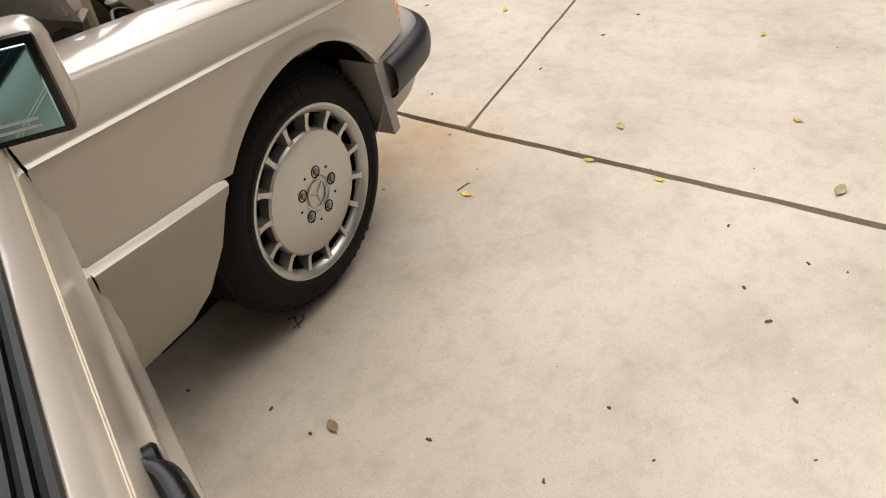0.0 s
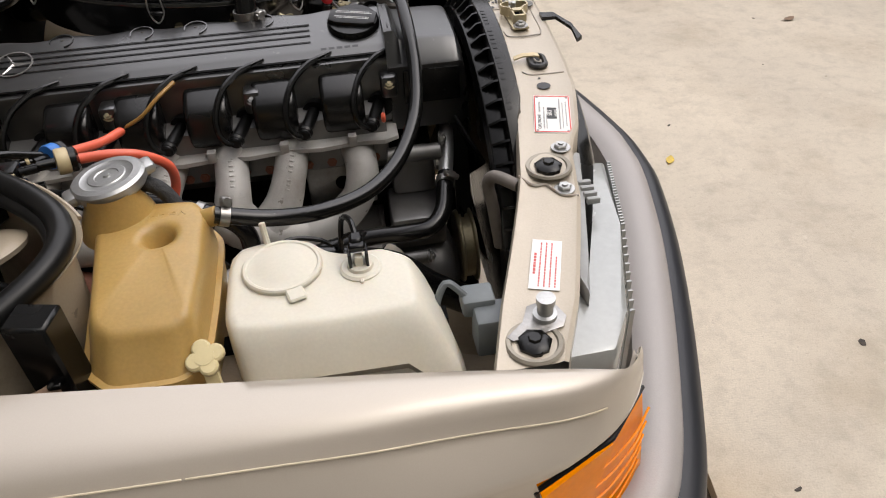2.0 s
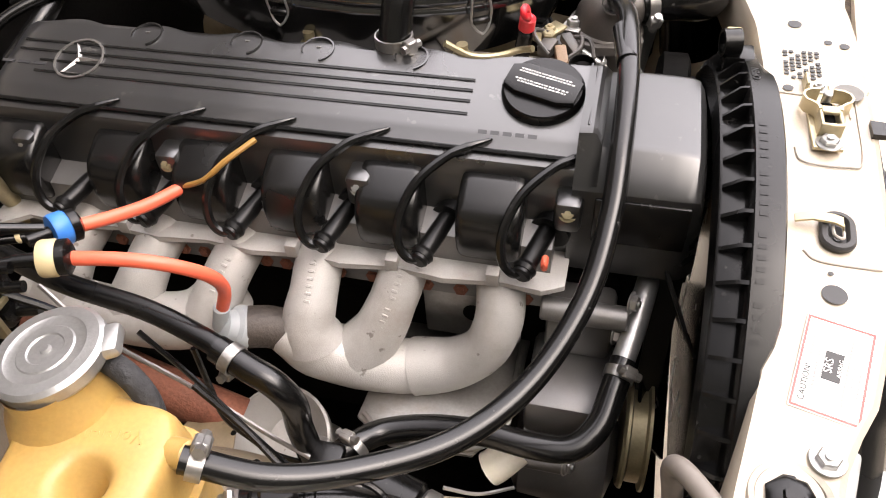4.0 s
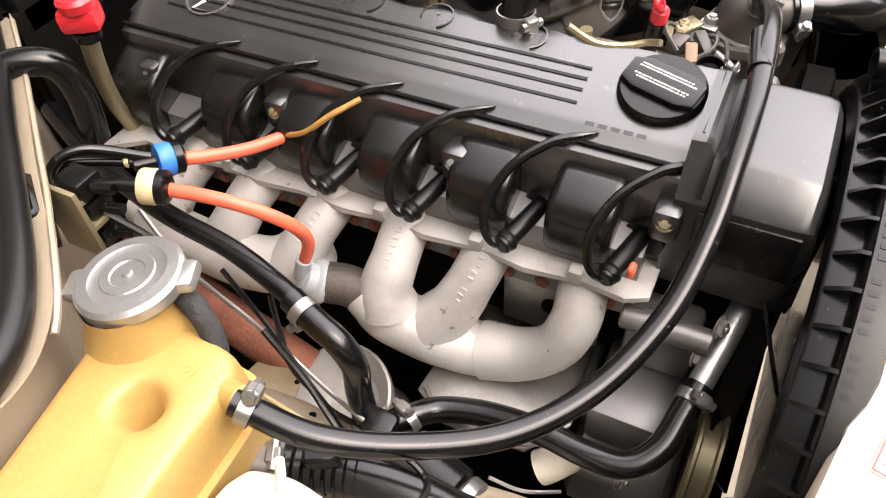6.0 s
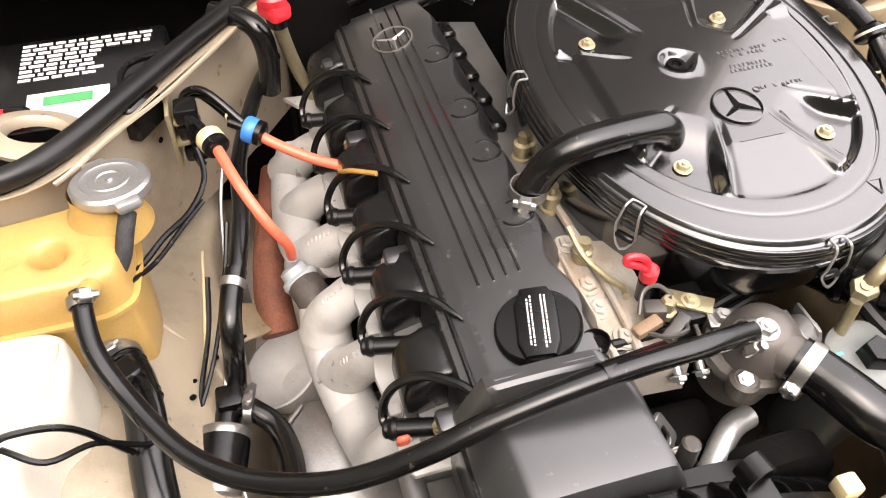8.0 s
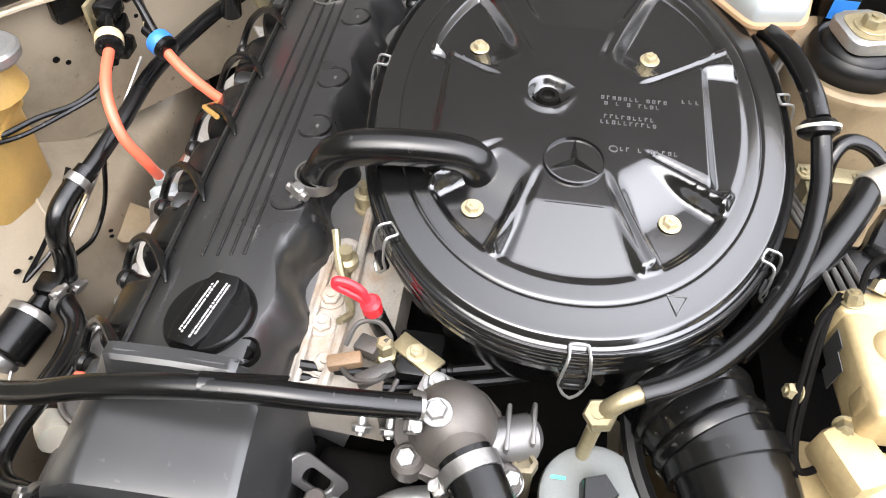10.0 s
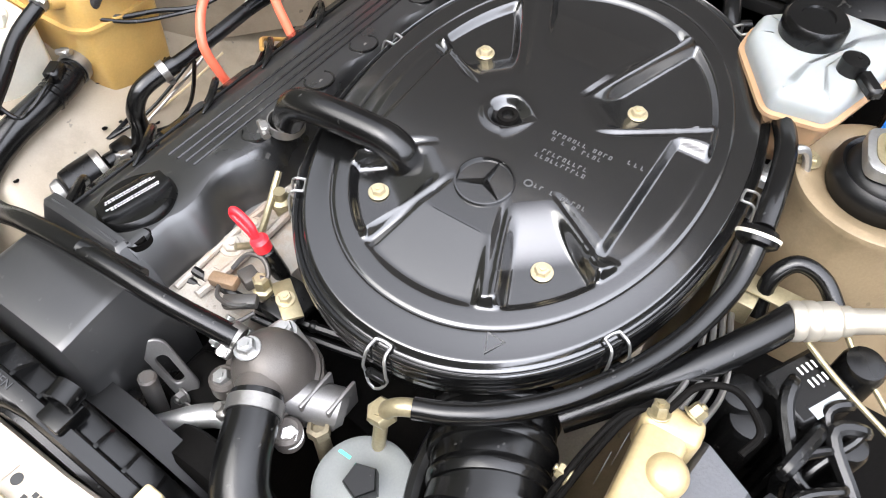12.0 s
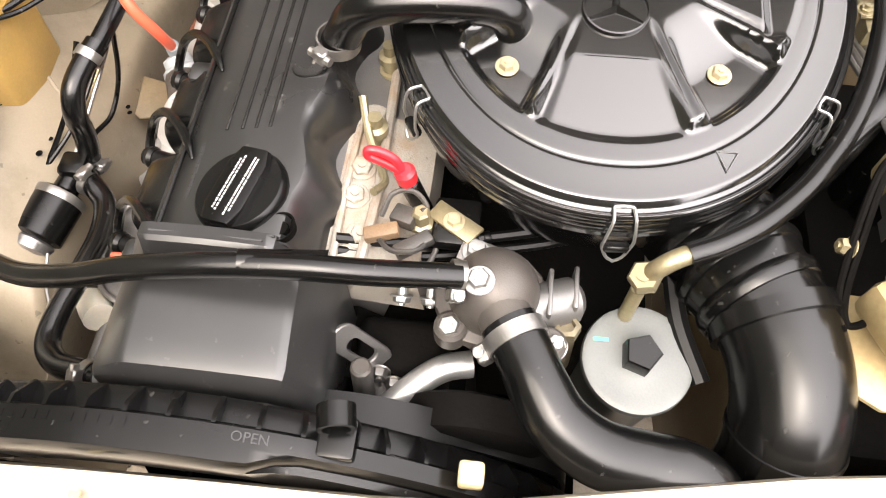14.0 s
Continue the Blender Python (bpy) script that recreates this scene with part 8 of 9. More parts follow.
hv = thing("heater_valve", (0.22, -0.38, 0.57), "black cylindrical heater valve with a metal end", "valve")
bm = bmesh.new()
d = Vector((0.93, -0.22, -0.10)).normalized()
rod(bm, (0.150, -0.361, 0.604), Vector((0.150, -0.361, 0.604)) + d * 0.045, 0.014, 18, 0.003)
rod(bm, Vector((0.150, -0.361, 0.604)) + d * 0.045, Vector((0.150, -0.361, 0.604)) + d * 0.106, 0.027, 28, 0.004)
box(bm, (0.03, 0.03, 0.022), Matrix.Translation((0.165, -0.362, 0.612)), 0.005, 2)
part("body", bm, BLACKPL, hv)
bm = bmesh.new()
rod(bm, Vector((0.150, -0.361, 0.604)) + d * 0.1055, Vector((0.150, -0.361, 0.604)) + d * 0.122, 0.0245, 28, 0.003)
rod(bm, Vector((0.150, -0.361, 0.604)) + d * 0.12, Vector((0.150, -0.361, 0.604)) + d * 0.132, 0.008, 10, 0.002)
lathe(bm, [(0.0272, 0), (0.0278, 0.001), (0.0278, 0.009), (0.0272, 0.01)], frame_to(d, Vector((0.150, -0.361, 0.604)) + d * 0.047), 28)
part_each("metal_end", bm, STEEL, hv)
bm = bmesh.new()
clampband(bm, (0.182, -0.343, 0.607), (0.3, 0.9, 0), 0.0125, 0.009, 80)
part("hose_clamp", bm, STEEL, hv)

pump = thing("pump_hose", (0.3, -0.31, 0.6), "black hose from the heater valve to the water pump pipe", "hose")
bm = bmesh.new()
tube(bm, [(0.168, -0.355, 0.607), (0.184, -0.337, 0.607), (0.205, -0.318, 0.602), (0.245, -0.308, 0.606), (0.295, -0.308, 0.614), (0.340, -0.313, 0.617), (0.375, -0.310, 0.619), (0.396, -0.288, 0.628), (0.405, -0.255, 0.641), (0.411, -0.230, 0.650)], 0.0122, 16, 7)
part("hose", bm, HOSE, pump, "", 60)
bm = bmesh.new()
clampband(bm, (0.408, -0.243, 0.6455), (0.2, 0.85, 0.3), 0.0125, 0.010, 120)
part("hose_clamp", bm, STEEL, pump)
bm = bmesh.new()
tube(bm, [(0.408, -0.240, 0.646), (0.417, -0.200, 0.660), (0.424, -0.160, 0.672), (0.430, -0.12, 0.672), (0.432, -0.08, 0.66)], 0.0108, 14, 7)
part("steel_pipe", bm, ZINC, pump, "zinc-plated steel pipe")

low = thing("tank_hose", (0.2, -0.43, 0.6), "corrugated black hose below the coolant tank", "hose")
bm = bmesh.new()
tube(bm, [(0.142, -0.452, 0.690), (0.170, -0.440, 0.688), (0.215, -0.432, 0.686), (0.265, -0.430, 0.676), (0.315, -0.425, 0.655), (0.36, -0.42, 0.61), (0.42, -0.40, 0.55)], 0.0195, 18, 7)
part("hose", bm, HOSE, low, "", 60)
bm = bmesh.new()
for k in range(7):
    p = Vector((0.150, -0.448, 0.690)).lerp(Vector((0.196, -0.434, 0.687)), k / 6)
    lathe(bm, [(0.019, -0.0015), (0.0208, 0), (0.019, 0.0015)], frame_to((0.9, 0.3, -0.05), p), 18)
part("rib", bm, HOSE, low)
bm = bmesh.new()
rod(bm, (0.112, -0.465, 0.692), (0.146, -0.450, 0.690), 0.0175, 16, 0.003)
clampband(bm, (0.140, -0.453, 0.690), (0.9, 0.4, 0), 0.0205, 0.010, 100)
part("union", bm, STEEL, low)
bm = bmesh.new()
box(bm, (0.028, 0.020, 0.016), Matrix.Translation((0.172, -0.440, 0.712)) @ Matrix.Rotation(radians(30), 4, 'Z'), 0.003, 1)
tube(bm, [(0.178, -0.434, 0.714), (0.20, -0.42, 0.715), (0.23, -0.415, 0.705), (0.25, -0.425, 0.70), (0.262, -0.46, 0.74), (0.285, -0.49, 0.765), (0.272, -0.52, 0.778)], 0.0028, 7, 6)
solo("sensor_cable", bm, BLACKPL, "black sensor plug and thin cable by the tank", "cable")
bm = bmesh.new()
tube(bm, [(0.058, -0.412, 0.812), (0.075, -0.417, 0.803), (0.087, -0.424, 0.785), (0.092, -0.436, 0.765), (0.088, -0.45, 0.74)], 0.0085, 12, 6)
solo("braided_hose", bm, mat("braided hose", (0.022, 0.022, 0.023), 0.75, 0, 0.4, 160, 0.8, 260), "short black braided overflow hose at the cap", "hose")
for pts, r in ((((0.09, -0.44, 0.76), (0.07, -0.42, 0.745), (0.03, -0.395, 0.742), (-0.01, -0.365, 0.738), (-0.05, -0.345, 0.75), (-0.09, -0.35, 0.775)), 0.0035), (((0.10, -0.43, 0.755), (0.06, -0.405, 0.738), (0.01, -0.375, 0.735), (-0.02, -0.35, 0.74)), 0.0028), (((0.06, -0.36, 0.70), (0.10, -0.37, 0.66), (0.15, -0.39, 0.62), (0.21, -0.40, 0.61), (0.27, -0.42, 0.58)), 0.003), (((0.0, -0.33, 0.72), (0.05, -0.345, 0.68), (0.12, -0.372, 0.63), (0.22, -0.41, 0.60), (0.30, -0.40, 0.57)), 0.0026)):
    bm = bmesh.new()
    tube(bm, pts, r, 7, 6)
    solo("bay_cable", bm, BLACKPL, "thin black cable lying along the bay wall", "cable", "bay cables")
bm = bmesh.new()
tube(bm, [(-0.09, -0.32, 0.75), (-0.04, -0.335, 0.71), (0.04, -0.345, 0.67), (0.12, -0.36, 0.63), (0.20, -0.372, 0.60)], 0.0022, 7, 6)
tube(bm, [(0.27, -0.36, 0.60), (0.30, -0.355, 0.59), (0.33, -0.34, 0.585)], 0.0018, 6, 6)
solo("bare_pipe", bm, STEEL, "thin bare metal pipe beside the heater hose", "pipe")

# solenoids on the partition
sol = thing("vacuum_solenoid", (-0.105, -0.35, 0.78), "brass-plated vacuum solenoids on the partition", "solenoid")
bm = bmesh.new()
cbox(bm, (-0.125, -0.368, 0.770), (-0.085, -0.348, 0.775), 0.001)
cbox(bm, (-0.130, -0.372, 0.74), (-0.085, -0.367, 0.815), 0.001)
cbox(bm, (-0.120, -0.366, 0.795), (-0.090, -0.345, 0.800), 0.001)
part("bracket", bm, BRASS, sol)
bm = bmesh.new()
for z in (0.752, 0.782, 0.805):
    box(bm, (0.030, 0.026, 0.020), Matrix.Translation((-0.103, -0.350, z)), 0.004, 2)
    rod(bm, (-0.088, -0.350, z), (-0.070, -0.345, z), 0.005, 10)
part("coil", bm, BLACKPL, sol)
bm = bmesh.new()
lathe(bm, [(0.006, -0.002), (0.0065, 0), (0.006, 0.002)], frame_to((1, 0.6, 0), (-0.098, -0.303, 0.792)), 14)
part("yellow_band", bm, YELPL, sol)
gd = thing("gearbox_dipstick", (-0.2, -0.22, 0.75), "red-capped gearbox dipstick in a metal tube", "dipstick")
bm = bmesh.new()
tube(bm, [(-0.182, -0.228, 0.862), (-0.202, -0.220, 0.81), (-0.22, -0.208, 0.755), (-0.232, -0.19, 0.70), (-0.24, -0.17, 0.62)], 0.0088, 12, 6)
part("tube", bm, BRASS, gd)
bm = bmesh.new()
lathe(bm, [(0, 0), (0.013, 0), (0.013, 0.010), (0, 0.010)], frame_to((0.2, -0.05, 1), (-0.185, -0.227, 0.851)), 16)
part("collar", bm, BLACKPL, gd)
bm = bmesh.new()
box(bm, (0.036, 0.028, 0.022), Matrix.Translation((-0.180, -0.229, 0.873)) @ Matrix.Rotation(radians(30), 4, 'Z'), 0.006, 2)
lathe(bm, [(0, 0), (0.016, 0), (0.017, 0.008), (0.014, 0.012), (0, 0.012)], Matrix.Translation((-0.178, -0.229, 0.883)), 20)
part("handle", bm, REDPL, gd, "bright red handle", 30)
bm = bmesh.new()
tube(bm, [(-0.27, -0.30, 0.83), (-0.235, -0.268, 0.836), (-0.215, -0.25, 0.825), (-0.21, -0.245, 0.79), (-0.212, -0.25, 0.74)], 0.014, 14, 6)
solo("heater_elbow", bm, HOSE, "shiny black heater elbow by the firewall", "hose")

# battery corner
bat = thing("battery", (-0.26, -0.49, 0.55), "black car battery with white print and a green label", "battery")
bm = bmesh.new()
cbox(bm, (-0.40, -0.60, 0.55), (-0.185, -0.375, 0.752), 0.006)
part("case", bm, BLACKPL, bat)
bm = bmesh.new()
random.seed(6)
for j in range(9):
    y = -0.565
    while y < -0.40:
        w = random.uniform(0.006, 0.020)
        if j < 3 or y < -0.47:
            cbox(bm, (-0.385 + j * 0.0105, y, 0.7522), (-0.379 + j * 0.0105, y + w, 0.7528))
        y += w + 0.004
part("case_print", bm, WHITEINK, bat)
bm = bmesh.new()
cbox(bm, (-0.262, -0.55, 0.7522), (-0.195, -0.45, 0.7535))
label_ob = part("label", bm, WHITEPAPER, bat)
bm = bmesh.new()
cbox(bm, (-0.252, -0.53, 0.7537), (-0.232, -0.47, 0.7541))
part("label_band", bm, mat("green ink", (0.06, 0.28, 0.10), 0.5), bat)
bm = bmesh.new()
cbox(bm, (-0.21, -0.585, 0.752), (-0.19, -0.55, 0.775), 0.004)
tube(bm, [(-0.2, -0.57, 0.77), (-0.17, -0.59, 0.785), (-0.14, -0.62, 0.77), (-0.13, -0.63, 0.70)], 0.006, 8, 6)
part("terminal", bm, REDPL, bat, "red terminal cover and lead")
bm = bmesh.new()
box(bm, (0.055, 0.045, 0.045), Matrix.Translation((-0.112, -0.405, 0.810)) @ Matrix.Rotation(radians(-35), 4, 'Z'), 0.004, 1)
box(bm, (0.038, 0.014, 0.016), Matrix.Translation((-0.112, -0.405, 0.840)) @ Matrix.Rotation(radians(-35), 4, 'Z'), 0.003, 1)
solo("relay_box", bm, BLACKPL, "small black relay box on the partition", "relay")


def strut(name, x, y, z, lab, s, tower_mat, cup=True):
    t = thing(name, (x, y, z - 0.1), lab, "strut mount")
    b2 = bmesh.new()
    wide = 0.78 if cup else 0.6
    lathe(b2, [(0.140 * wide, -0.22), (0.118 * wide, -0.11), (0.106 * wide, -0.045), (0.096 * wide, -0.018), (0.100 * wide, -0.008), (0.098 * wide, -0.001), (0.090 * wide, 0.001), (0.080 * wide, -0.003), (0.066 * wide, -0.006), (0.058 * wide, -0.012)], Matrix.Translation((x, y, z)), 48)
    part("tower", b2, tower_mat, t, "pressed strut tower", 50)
    b2 = bmesh.new()
    lathe(b2, [(r * wide, h) for r, h in ((0.060, -0.010), (0.064, 0.004), (0.062, 0.012), (0.055, 0.017), (0.05, 0.014), (0.046, 0.020), (0.03, 0.024), (0, 0.024))], Matrix.Translation((x, y, z)), 40)
    part("rubber_mount", b2, RUBBER, t, "black rubber top mount", 50)
    if not cup:
        return
    b2 = bmesh.new()
    m = Matrix.Translation((x, y, z + 0.024)) @ Matrix.Rotation(radians(15), 4, 'Z')
    prism(b2, [(0.030 * math.copysign(abs(math.cos(radians(a))) ** 0.4, math.cos(radians(a))), 0.030 * math.copysign(abs(math.sin(radians(a))) ** 0.5, math.sin(radians(a)))) for a in range(0, 360, 12)], 0.012, m, 0.003)
    part("cup_plate", b2, ZINC, t, "bright pressed cup plate")
    b2 = bmesh.new()
    prism(b2, [(0.023 * math.copysign(abs(math.cos(radians(a))) ** 0.6, math.cos(radians(a))), 0.023 * math.copysign(abs(math.sin(radians(a))) ** 0.6, math.sin(radians(a)))) for a in range(0, 360, 12)], 0.001, m @ Matrix.Translation((0, 0, 0.0122)))
    hexnut(b2, (x, y, z + 0.037), (0, 0, 1), 0.011, 0.011, 0.017)
    part("strut_nut", b2, BRASS, t, "rust-tinged nut")
    b2 = bmesh.new()
    for a in (-120, 0, 120):
        p = (x + 0.066 * math.cos(radians(a + 40 * s)), y + 0.066 * math.sin(radians(a + 40 * s)), z - 0.001)
        hexnut(b2, p, (0, 0, 1), 0.0085, 0.007, 0.012)
    part_each("mount_nut", b2, BRASS, t)


strut("strut_mount", -0.078, 0.470, 0.868, "tan strut tower with rubber mount and bright plate", 1, BAYSHADE)
strut("strut_mount", -0.095, -0.515, 0.735, "near-black strut tower beside the battery", -1, DARK, False)
bm = bmesh.new()
m = Matrix.Translation((-0.096, -0.508, 0.804)) @ Matrix.Rotation(radians(-11), 4, 'Y') @ Matrix.Rotation(radians(-14), 4, 'X')
lathe(bm, [(0.030, 0), (0.058, 0.0), (0.060, 0.005), (0.052, 0.010), (0.034, 0.012), (0.030, 0.006), (0.030, 0)], m, 36)
solo("ring_plate", bm, BAYPAINT, "bright pressed steel ring plate on the strut mount", "plate")
bm = bmesh.new()
lathe(bm, [(0.046, 0), (0.046, 0.16), (0.04, 0.165)], Matrix.Translation((-0.030, -0.615, 0.60)), 32)
solo("woven_duct", bm, CARPAPER, "brown woven air duct by the coolant tank", "duct")
bm = bmesh.new()
box(bm, (0.040, 0.034, 0.11), Matrix.Translation((0.002, -0.626, 0.775)) @ Matrix.Rotation(radians(-12), 4, 'Z'), 0.003, 1)
box(bm, (0.012, 0.010, 0.006), Matrix.Translation((0.004, -0.645, 0.765)), 0.001, 1)
solo("black_relay", bm, BLACKPL, "black relay block against the fender", "relay")

bm = bmesh.new()
prism(bm, [(-0.055, -0.012), (-0.04, -0.02), (0.04, -0.016), (0.05, 0.0), (0.045, 0.022), (-0.03, 0.02)], 0.002, Matrix.Translation((-0.10, -0.603, 0.806)) @ Matrix.Rotation(radians(-12), 4, 'Y') @ Matrix.Rotation(radians(38), 4, 'X'), 0.0006)
lathe(bm, [(0.0045, 0.0022), (0.0045, 0.003), (0.007, 0.003), (0.007, 0.0022)], Matrix.Translation((-0.135, -0.606, 0.798)) @ Matrix.Rotation(radians(38), 4, 'X'), 16)
solo("relay_bracket", bm, mat("dull dark steel", (0.11, 0.108, 0.104), 0.45, 0.6, 0.15, 25), "bare grey steel bracket beside the strut", "bracket")
random.seed(23)
for pts, r in ((((-0.13, -0.61, 0.78), (-0.10, -0.585, 0.80), (-0.06, -0.575, 0.795), (-0.045, -0.60, 0.76)), 0.006), (((-0.075, -0.605, 0.815), (-0.06, -0.58, 0.825), (-0.04, -0.56, 0.80), (-0.03, -0.57, 0.74)), 0.008), (((-0.20, -0.56, 0.775), (-0.17, -0.53, 0.79), (-0.15, -0.57, 0.785), (-0.16, -0.62, 0.76)), 0.005), (((-0.17, -0.44, 0.78), (-0.14, -0.43, 0.80), (-0.115, -0.44, 0.77), (-0.11, -0.46, 0.70)), 0.005), (((-0.24, -0.37, 0.80), (-0.20, -0.41, 0.815), (-0.16, -0.42, 0.81), (-0.125, -0.41, 0.80)), 0.004)):
    bm = bmesh.new()
    tube(bm, pts, r, 10, 6)
    solo("corner_cable", bm, BLACKPL, "black cable in the battery corner", "cable", "corner cables")

# ---- driver side: reservoir, pipes, brake unit ----
RESW = mat("milky polythene", (0.27, 0.285, 0.28), 0.4, 0, 0.04, 8, sss=0.15)
RESA = mat("amber fluid polythene", (0.36, 0.23, 0.13), 0.4, 0, 0.06, 8, sss=0.15)
res = thing("brake_reservoir", (-0.12, 0.37, 0.86), "milky white brake fluid reservoir, amber below", "reservoir")
RP = [(-0.171, 0.303), (-0.134, 0.303), (-0.061, 0.352), (-0.072, 0.404), (-0.188, 0.437), (-0.218, 0.427), (-0.222, 0.36)]
bm = bmesh.new()
moulded(bm, RP, RP, [(0, 0.902, 0.001), (0, 0.914, 0.0), (0, 0.921, 0.003), (0, 0.925, 0.008), (0, 0.926, 0.02)], 3, 0.12)
part("upper_shell", bm, RESW, res, "", 45)
bm = bmesh.new()
moulded(bm, RP, RP, [(0, 0.828, 0.026), (0, 0.836, 0.016), (0, 0.860, 0.008), (0, 0.898, 0.0), (0, 0.899, -0.004), (0, 0.903, -0.004), (0, 0.904, 0.0)], 3, 0.12)
part("lower_shell", bm, RESA, res, "amber-stained lower shell", 45)
bm = bmesh.new()
lathe(bm, [(0, 0), (0.029, 0), (0.030, 0.004), (0.030, 0.017), (0.027, 0.021), (0.016, 0.022), (0.015, 0.020), (0, 0.020)], Matrix.Translation((-0.158, 0.352, 0.925)), 36)
lathe(bm, [(0, 0), (0.012, 0), (0.012, 0.014), (0, 0.016)], Matrix.Translation((-0.128, 0.398, 0.925)), 20)
box(bm, (0.03, 0.014, 0.012), Matrix.Translation((-0.115, 0.418, 0.928)) @ Matrix.Rotation(radians(40), 4, 'Z'), 0.003, 1)
part("screw_cap", bm, BLACKPL, res, "black screw cap and sensor")
bm = bmesh.new()
cbox(bm, (-0.16, 0.32, 0.80), (-0.02, 0.37, 0.848), 0.012)
rod(bm, (-0.02, 0.345, 0.825), (0.02, 0.35, 0.825), 0.02, 18, 0.004)
solo("master_cylinder", bm, CASTALU, "grey cast brake master cylinder under the reservoir", "cylinder")
bm = bmesh.new()
box(bm, (0.022, 0.022, 0.014), Matrix.Translation((-0.028, 0.378, 0.862)), 0.003, 1)
tube(bm, [(-0.03, 0.38, 0.868), (-0.035, 0.386, 0.89), (-0.05, 0.40, 0.888), (-0.055, 0.41, 0.85), (-0.05, 0.41, 0.80)], 0.0042, 8, 6)
solo("brake_switch", bm, ZINC, "small plated switch with a looped black cable", "switch")
bm = bmesh.new()
lathe(bm, [(0, 0), (0.115, 0), (0.12, 0.01), (0.12, 0.05), (0.10, 0.08), (0, 0.09)], frame_to((1, 0, 0), (-0.315, 0.42, 0.82)), 40)
solo("brake_servo", bm, BLACKPL, "round black brake servo at the firewall", "servo")
bm = bmesh.new()
cbox(bm, (-0.175, 0.445, 0.86), (-0.13, 0.475, 0.905), 0.003)
bxo = solo("fuse_box", bm, BLACKPL, "black box with a blue label behind the strut", "box")
bm = bmesh.new()
cbox(bm, (-0.1295, 0.447, 0.878), (-0.1288, 0.473, 0.900))
part("blue_label", bm, BLUEPL, bxo)

acl = thing("coolant_line", (0.1, 0.44, 0.84), "thick black refrigerant hose with an aluminium ferrule", "hose")
bm = bmesh.new()
tube(bm, [(0.255, 0.335, 0.800), (0.225, 0.362, 0.812), (0.19, 0.392, 0.826), (0.155, 0.418, 0.840), (0.125, 0.438, 0.850), (0.10, 0.452, 0.855)], 0.0135, 16, 6)
part("hose", bm, HOSE, acl, "", 60)
bm = bmesh.new()
d = Vector((-0.55, 0.83, 0.05)).normalized()
lathe(bm, [(0, 0), (0.0150, 0), (0.0165, 0.003), (0.0165, 0.009), (0.0150, 0.011), (0.0165, 0.013), (0.0165, 0.021), (0.0150, 0.023), (0.0160, 0.026), (0.0160, 0.036), (0.0125, 0.040), (0.0125, 0.048), (0, 0.048)], frame_to(d, (0.104, 0.449, 0.854)), 24)
tube(bm, [Vector((0.104, 0.449, 0.854)) + d * 0.045, Vector((0.104, 0.449, 0.854)) + d * 0.09, Vector((0.104, 0.449, 0.854)) + d * 0.14 + Vector((0, 0, 0.004)), Vector((0.104, 0.449, 0.854)) + d * 0.22], 0.0105, 14, 5)
part("ferrule", bm, mat("bare aluminium", (0.42, 0.39, 0.33), 0.42, 0.6, 0.06, 20), acl, "bare aluminium ferrule and pipe")

bm = bmesh.new()
cbox(bm, (0.075, 0.405, 0.815), (0.098, 0.424, 0.84), 0.002)
prism(bm, [(-0.02, -0.03), (0.0, -0.03), (0.0, 0.035), (-0.02, 0.035)], 0.0015, Matrix.Translation((0.085, 0.43, 0.842)), 0.0003)
for y in (0.405, 0.456):
    hexnut(bm, (0.076, y, 0.843), (0, 0, 1), 0.0055, 0.004, 0.008)
solo("pipe_clip", bm, BRASS, "plated pipe clip with two screws on the wing", "clip")
bm = bmesh.new()
tube(bm, [(0.085, 0.43, 0.82), (0.07, 0.424, 0.85), (0.055, 0.436, 0.866), (0.055, 0.46, 0.862), (0.07, 0.485, 0.845)], 0.0075, 10, 6)
solo("loop_hose", bm, HOSE, "small looped black hose on the wing", "hose")
for pts in (((0.07, 0.485, 0.846), (0.09, 0.51, 0.835), (0.115, 0.55, 0.82)), ((0.095, 0.455, 0.845), (0.12, 0.50, 0.838), (0.14, 0.56, 0.825))):
    bm = bmesh.new()
    tube(bm, pts, 0.0024, 8, 6)
    solo("brake_pipe", bm, BRASS, "thin brassy brake pipe on the wing", "pipe", "brake pipes")
for k in range(4):
    bm = bmesh.new()
    o = k * 0.009
    tube(bm, [(0.245 + 0.01 * k, 0.394 + o, 0.868), (0.225, 0.400 + o, 0.852), (0.185, 0.405 + o, 0.835), (0.145, 0.402 + o * 0.9, 0.828), (0.095, 0.392 + o * 0.7, 0.822), (0.0, 0.386 + o * 0.4, 0.80), (-0.06, 0.38, 0.79)], 0.0026, 8, 6)
    solo("brake_pipe", bm, STEEL, "thin steel brake pipe running to the firewall", "pipe", "brake pipes")

absu = thing("brake_unit", (0.3, 0.44, 0.78), "cream-plated anti-lock brake hydraulic unit with black cover", "brake unit")
CREAM = mat("cream passivated casting", (0.43, 0.34, 0.18), 0.36, 0.25, 0.12, 14, 0.15, 200, coat=0.2, dirt=(0.22, 0.14, 0.06), dirt_amount=0.28, dirt_scale=14)
am = Matrix.Translation((0.290, 0.410, 0.850)) @ Matrix.Rotation(radians(3), 4, 'Z')
bm = bmesh.new()
box(bm, (0.100, 0.034, 0.046), am, 0.007, 3)
box(bm, (0.026, 0.044, 0.046), am @ Matrix.Translation((-0.044, 0.002, 0.002)), 0.008, 3)
box(bm, (0.022, 0.040, 0.030), am @ Matrix.Translation((0.030, 0.002, 0.006)), 0.007, 3)
part("valve_block", bm, CREAM, absu, "", 40)
bm = bmesh.new()
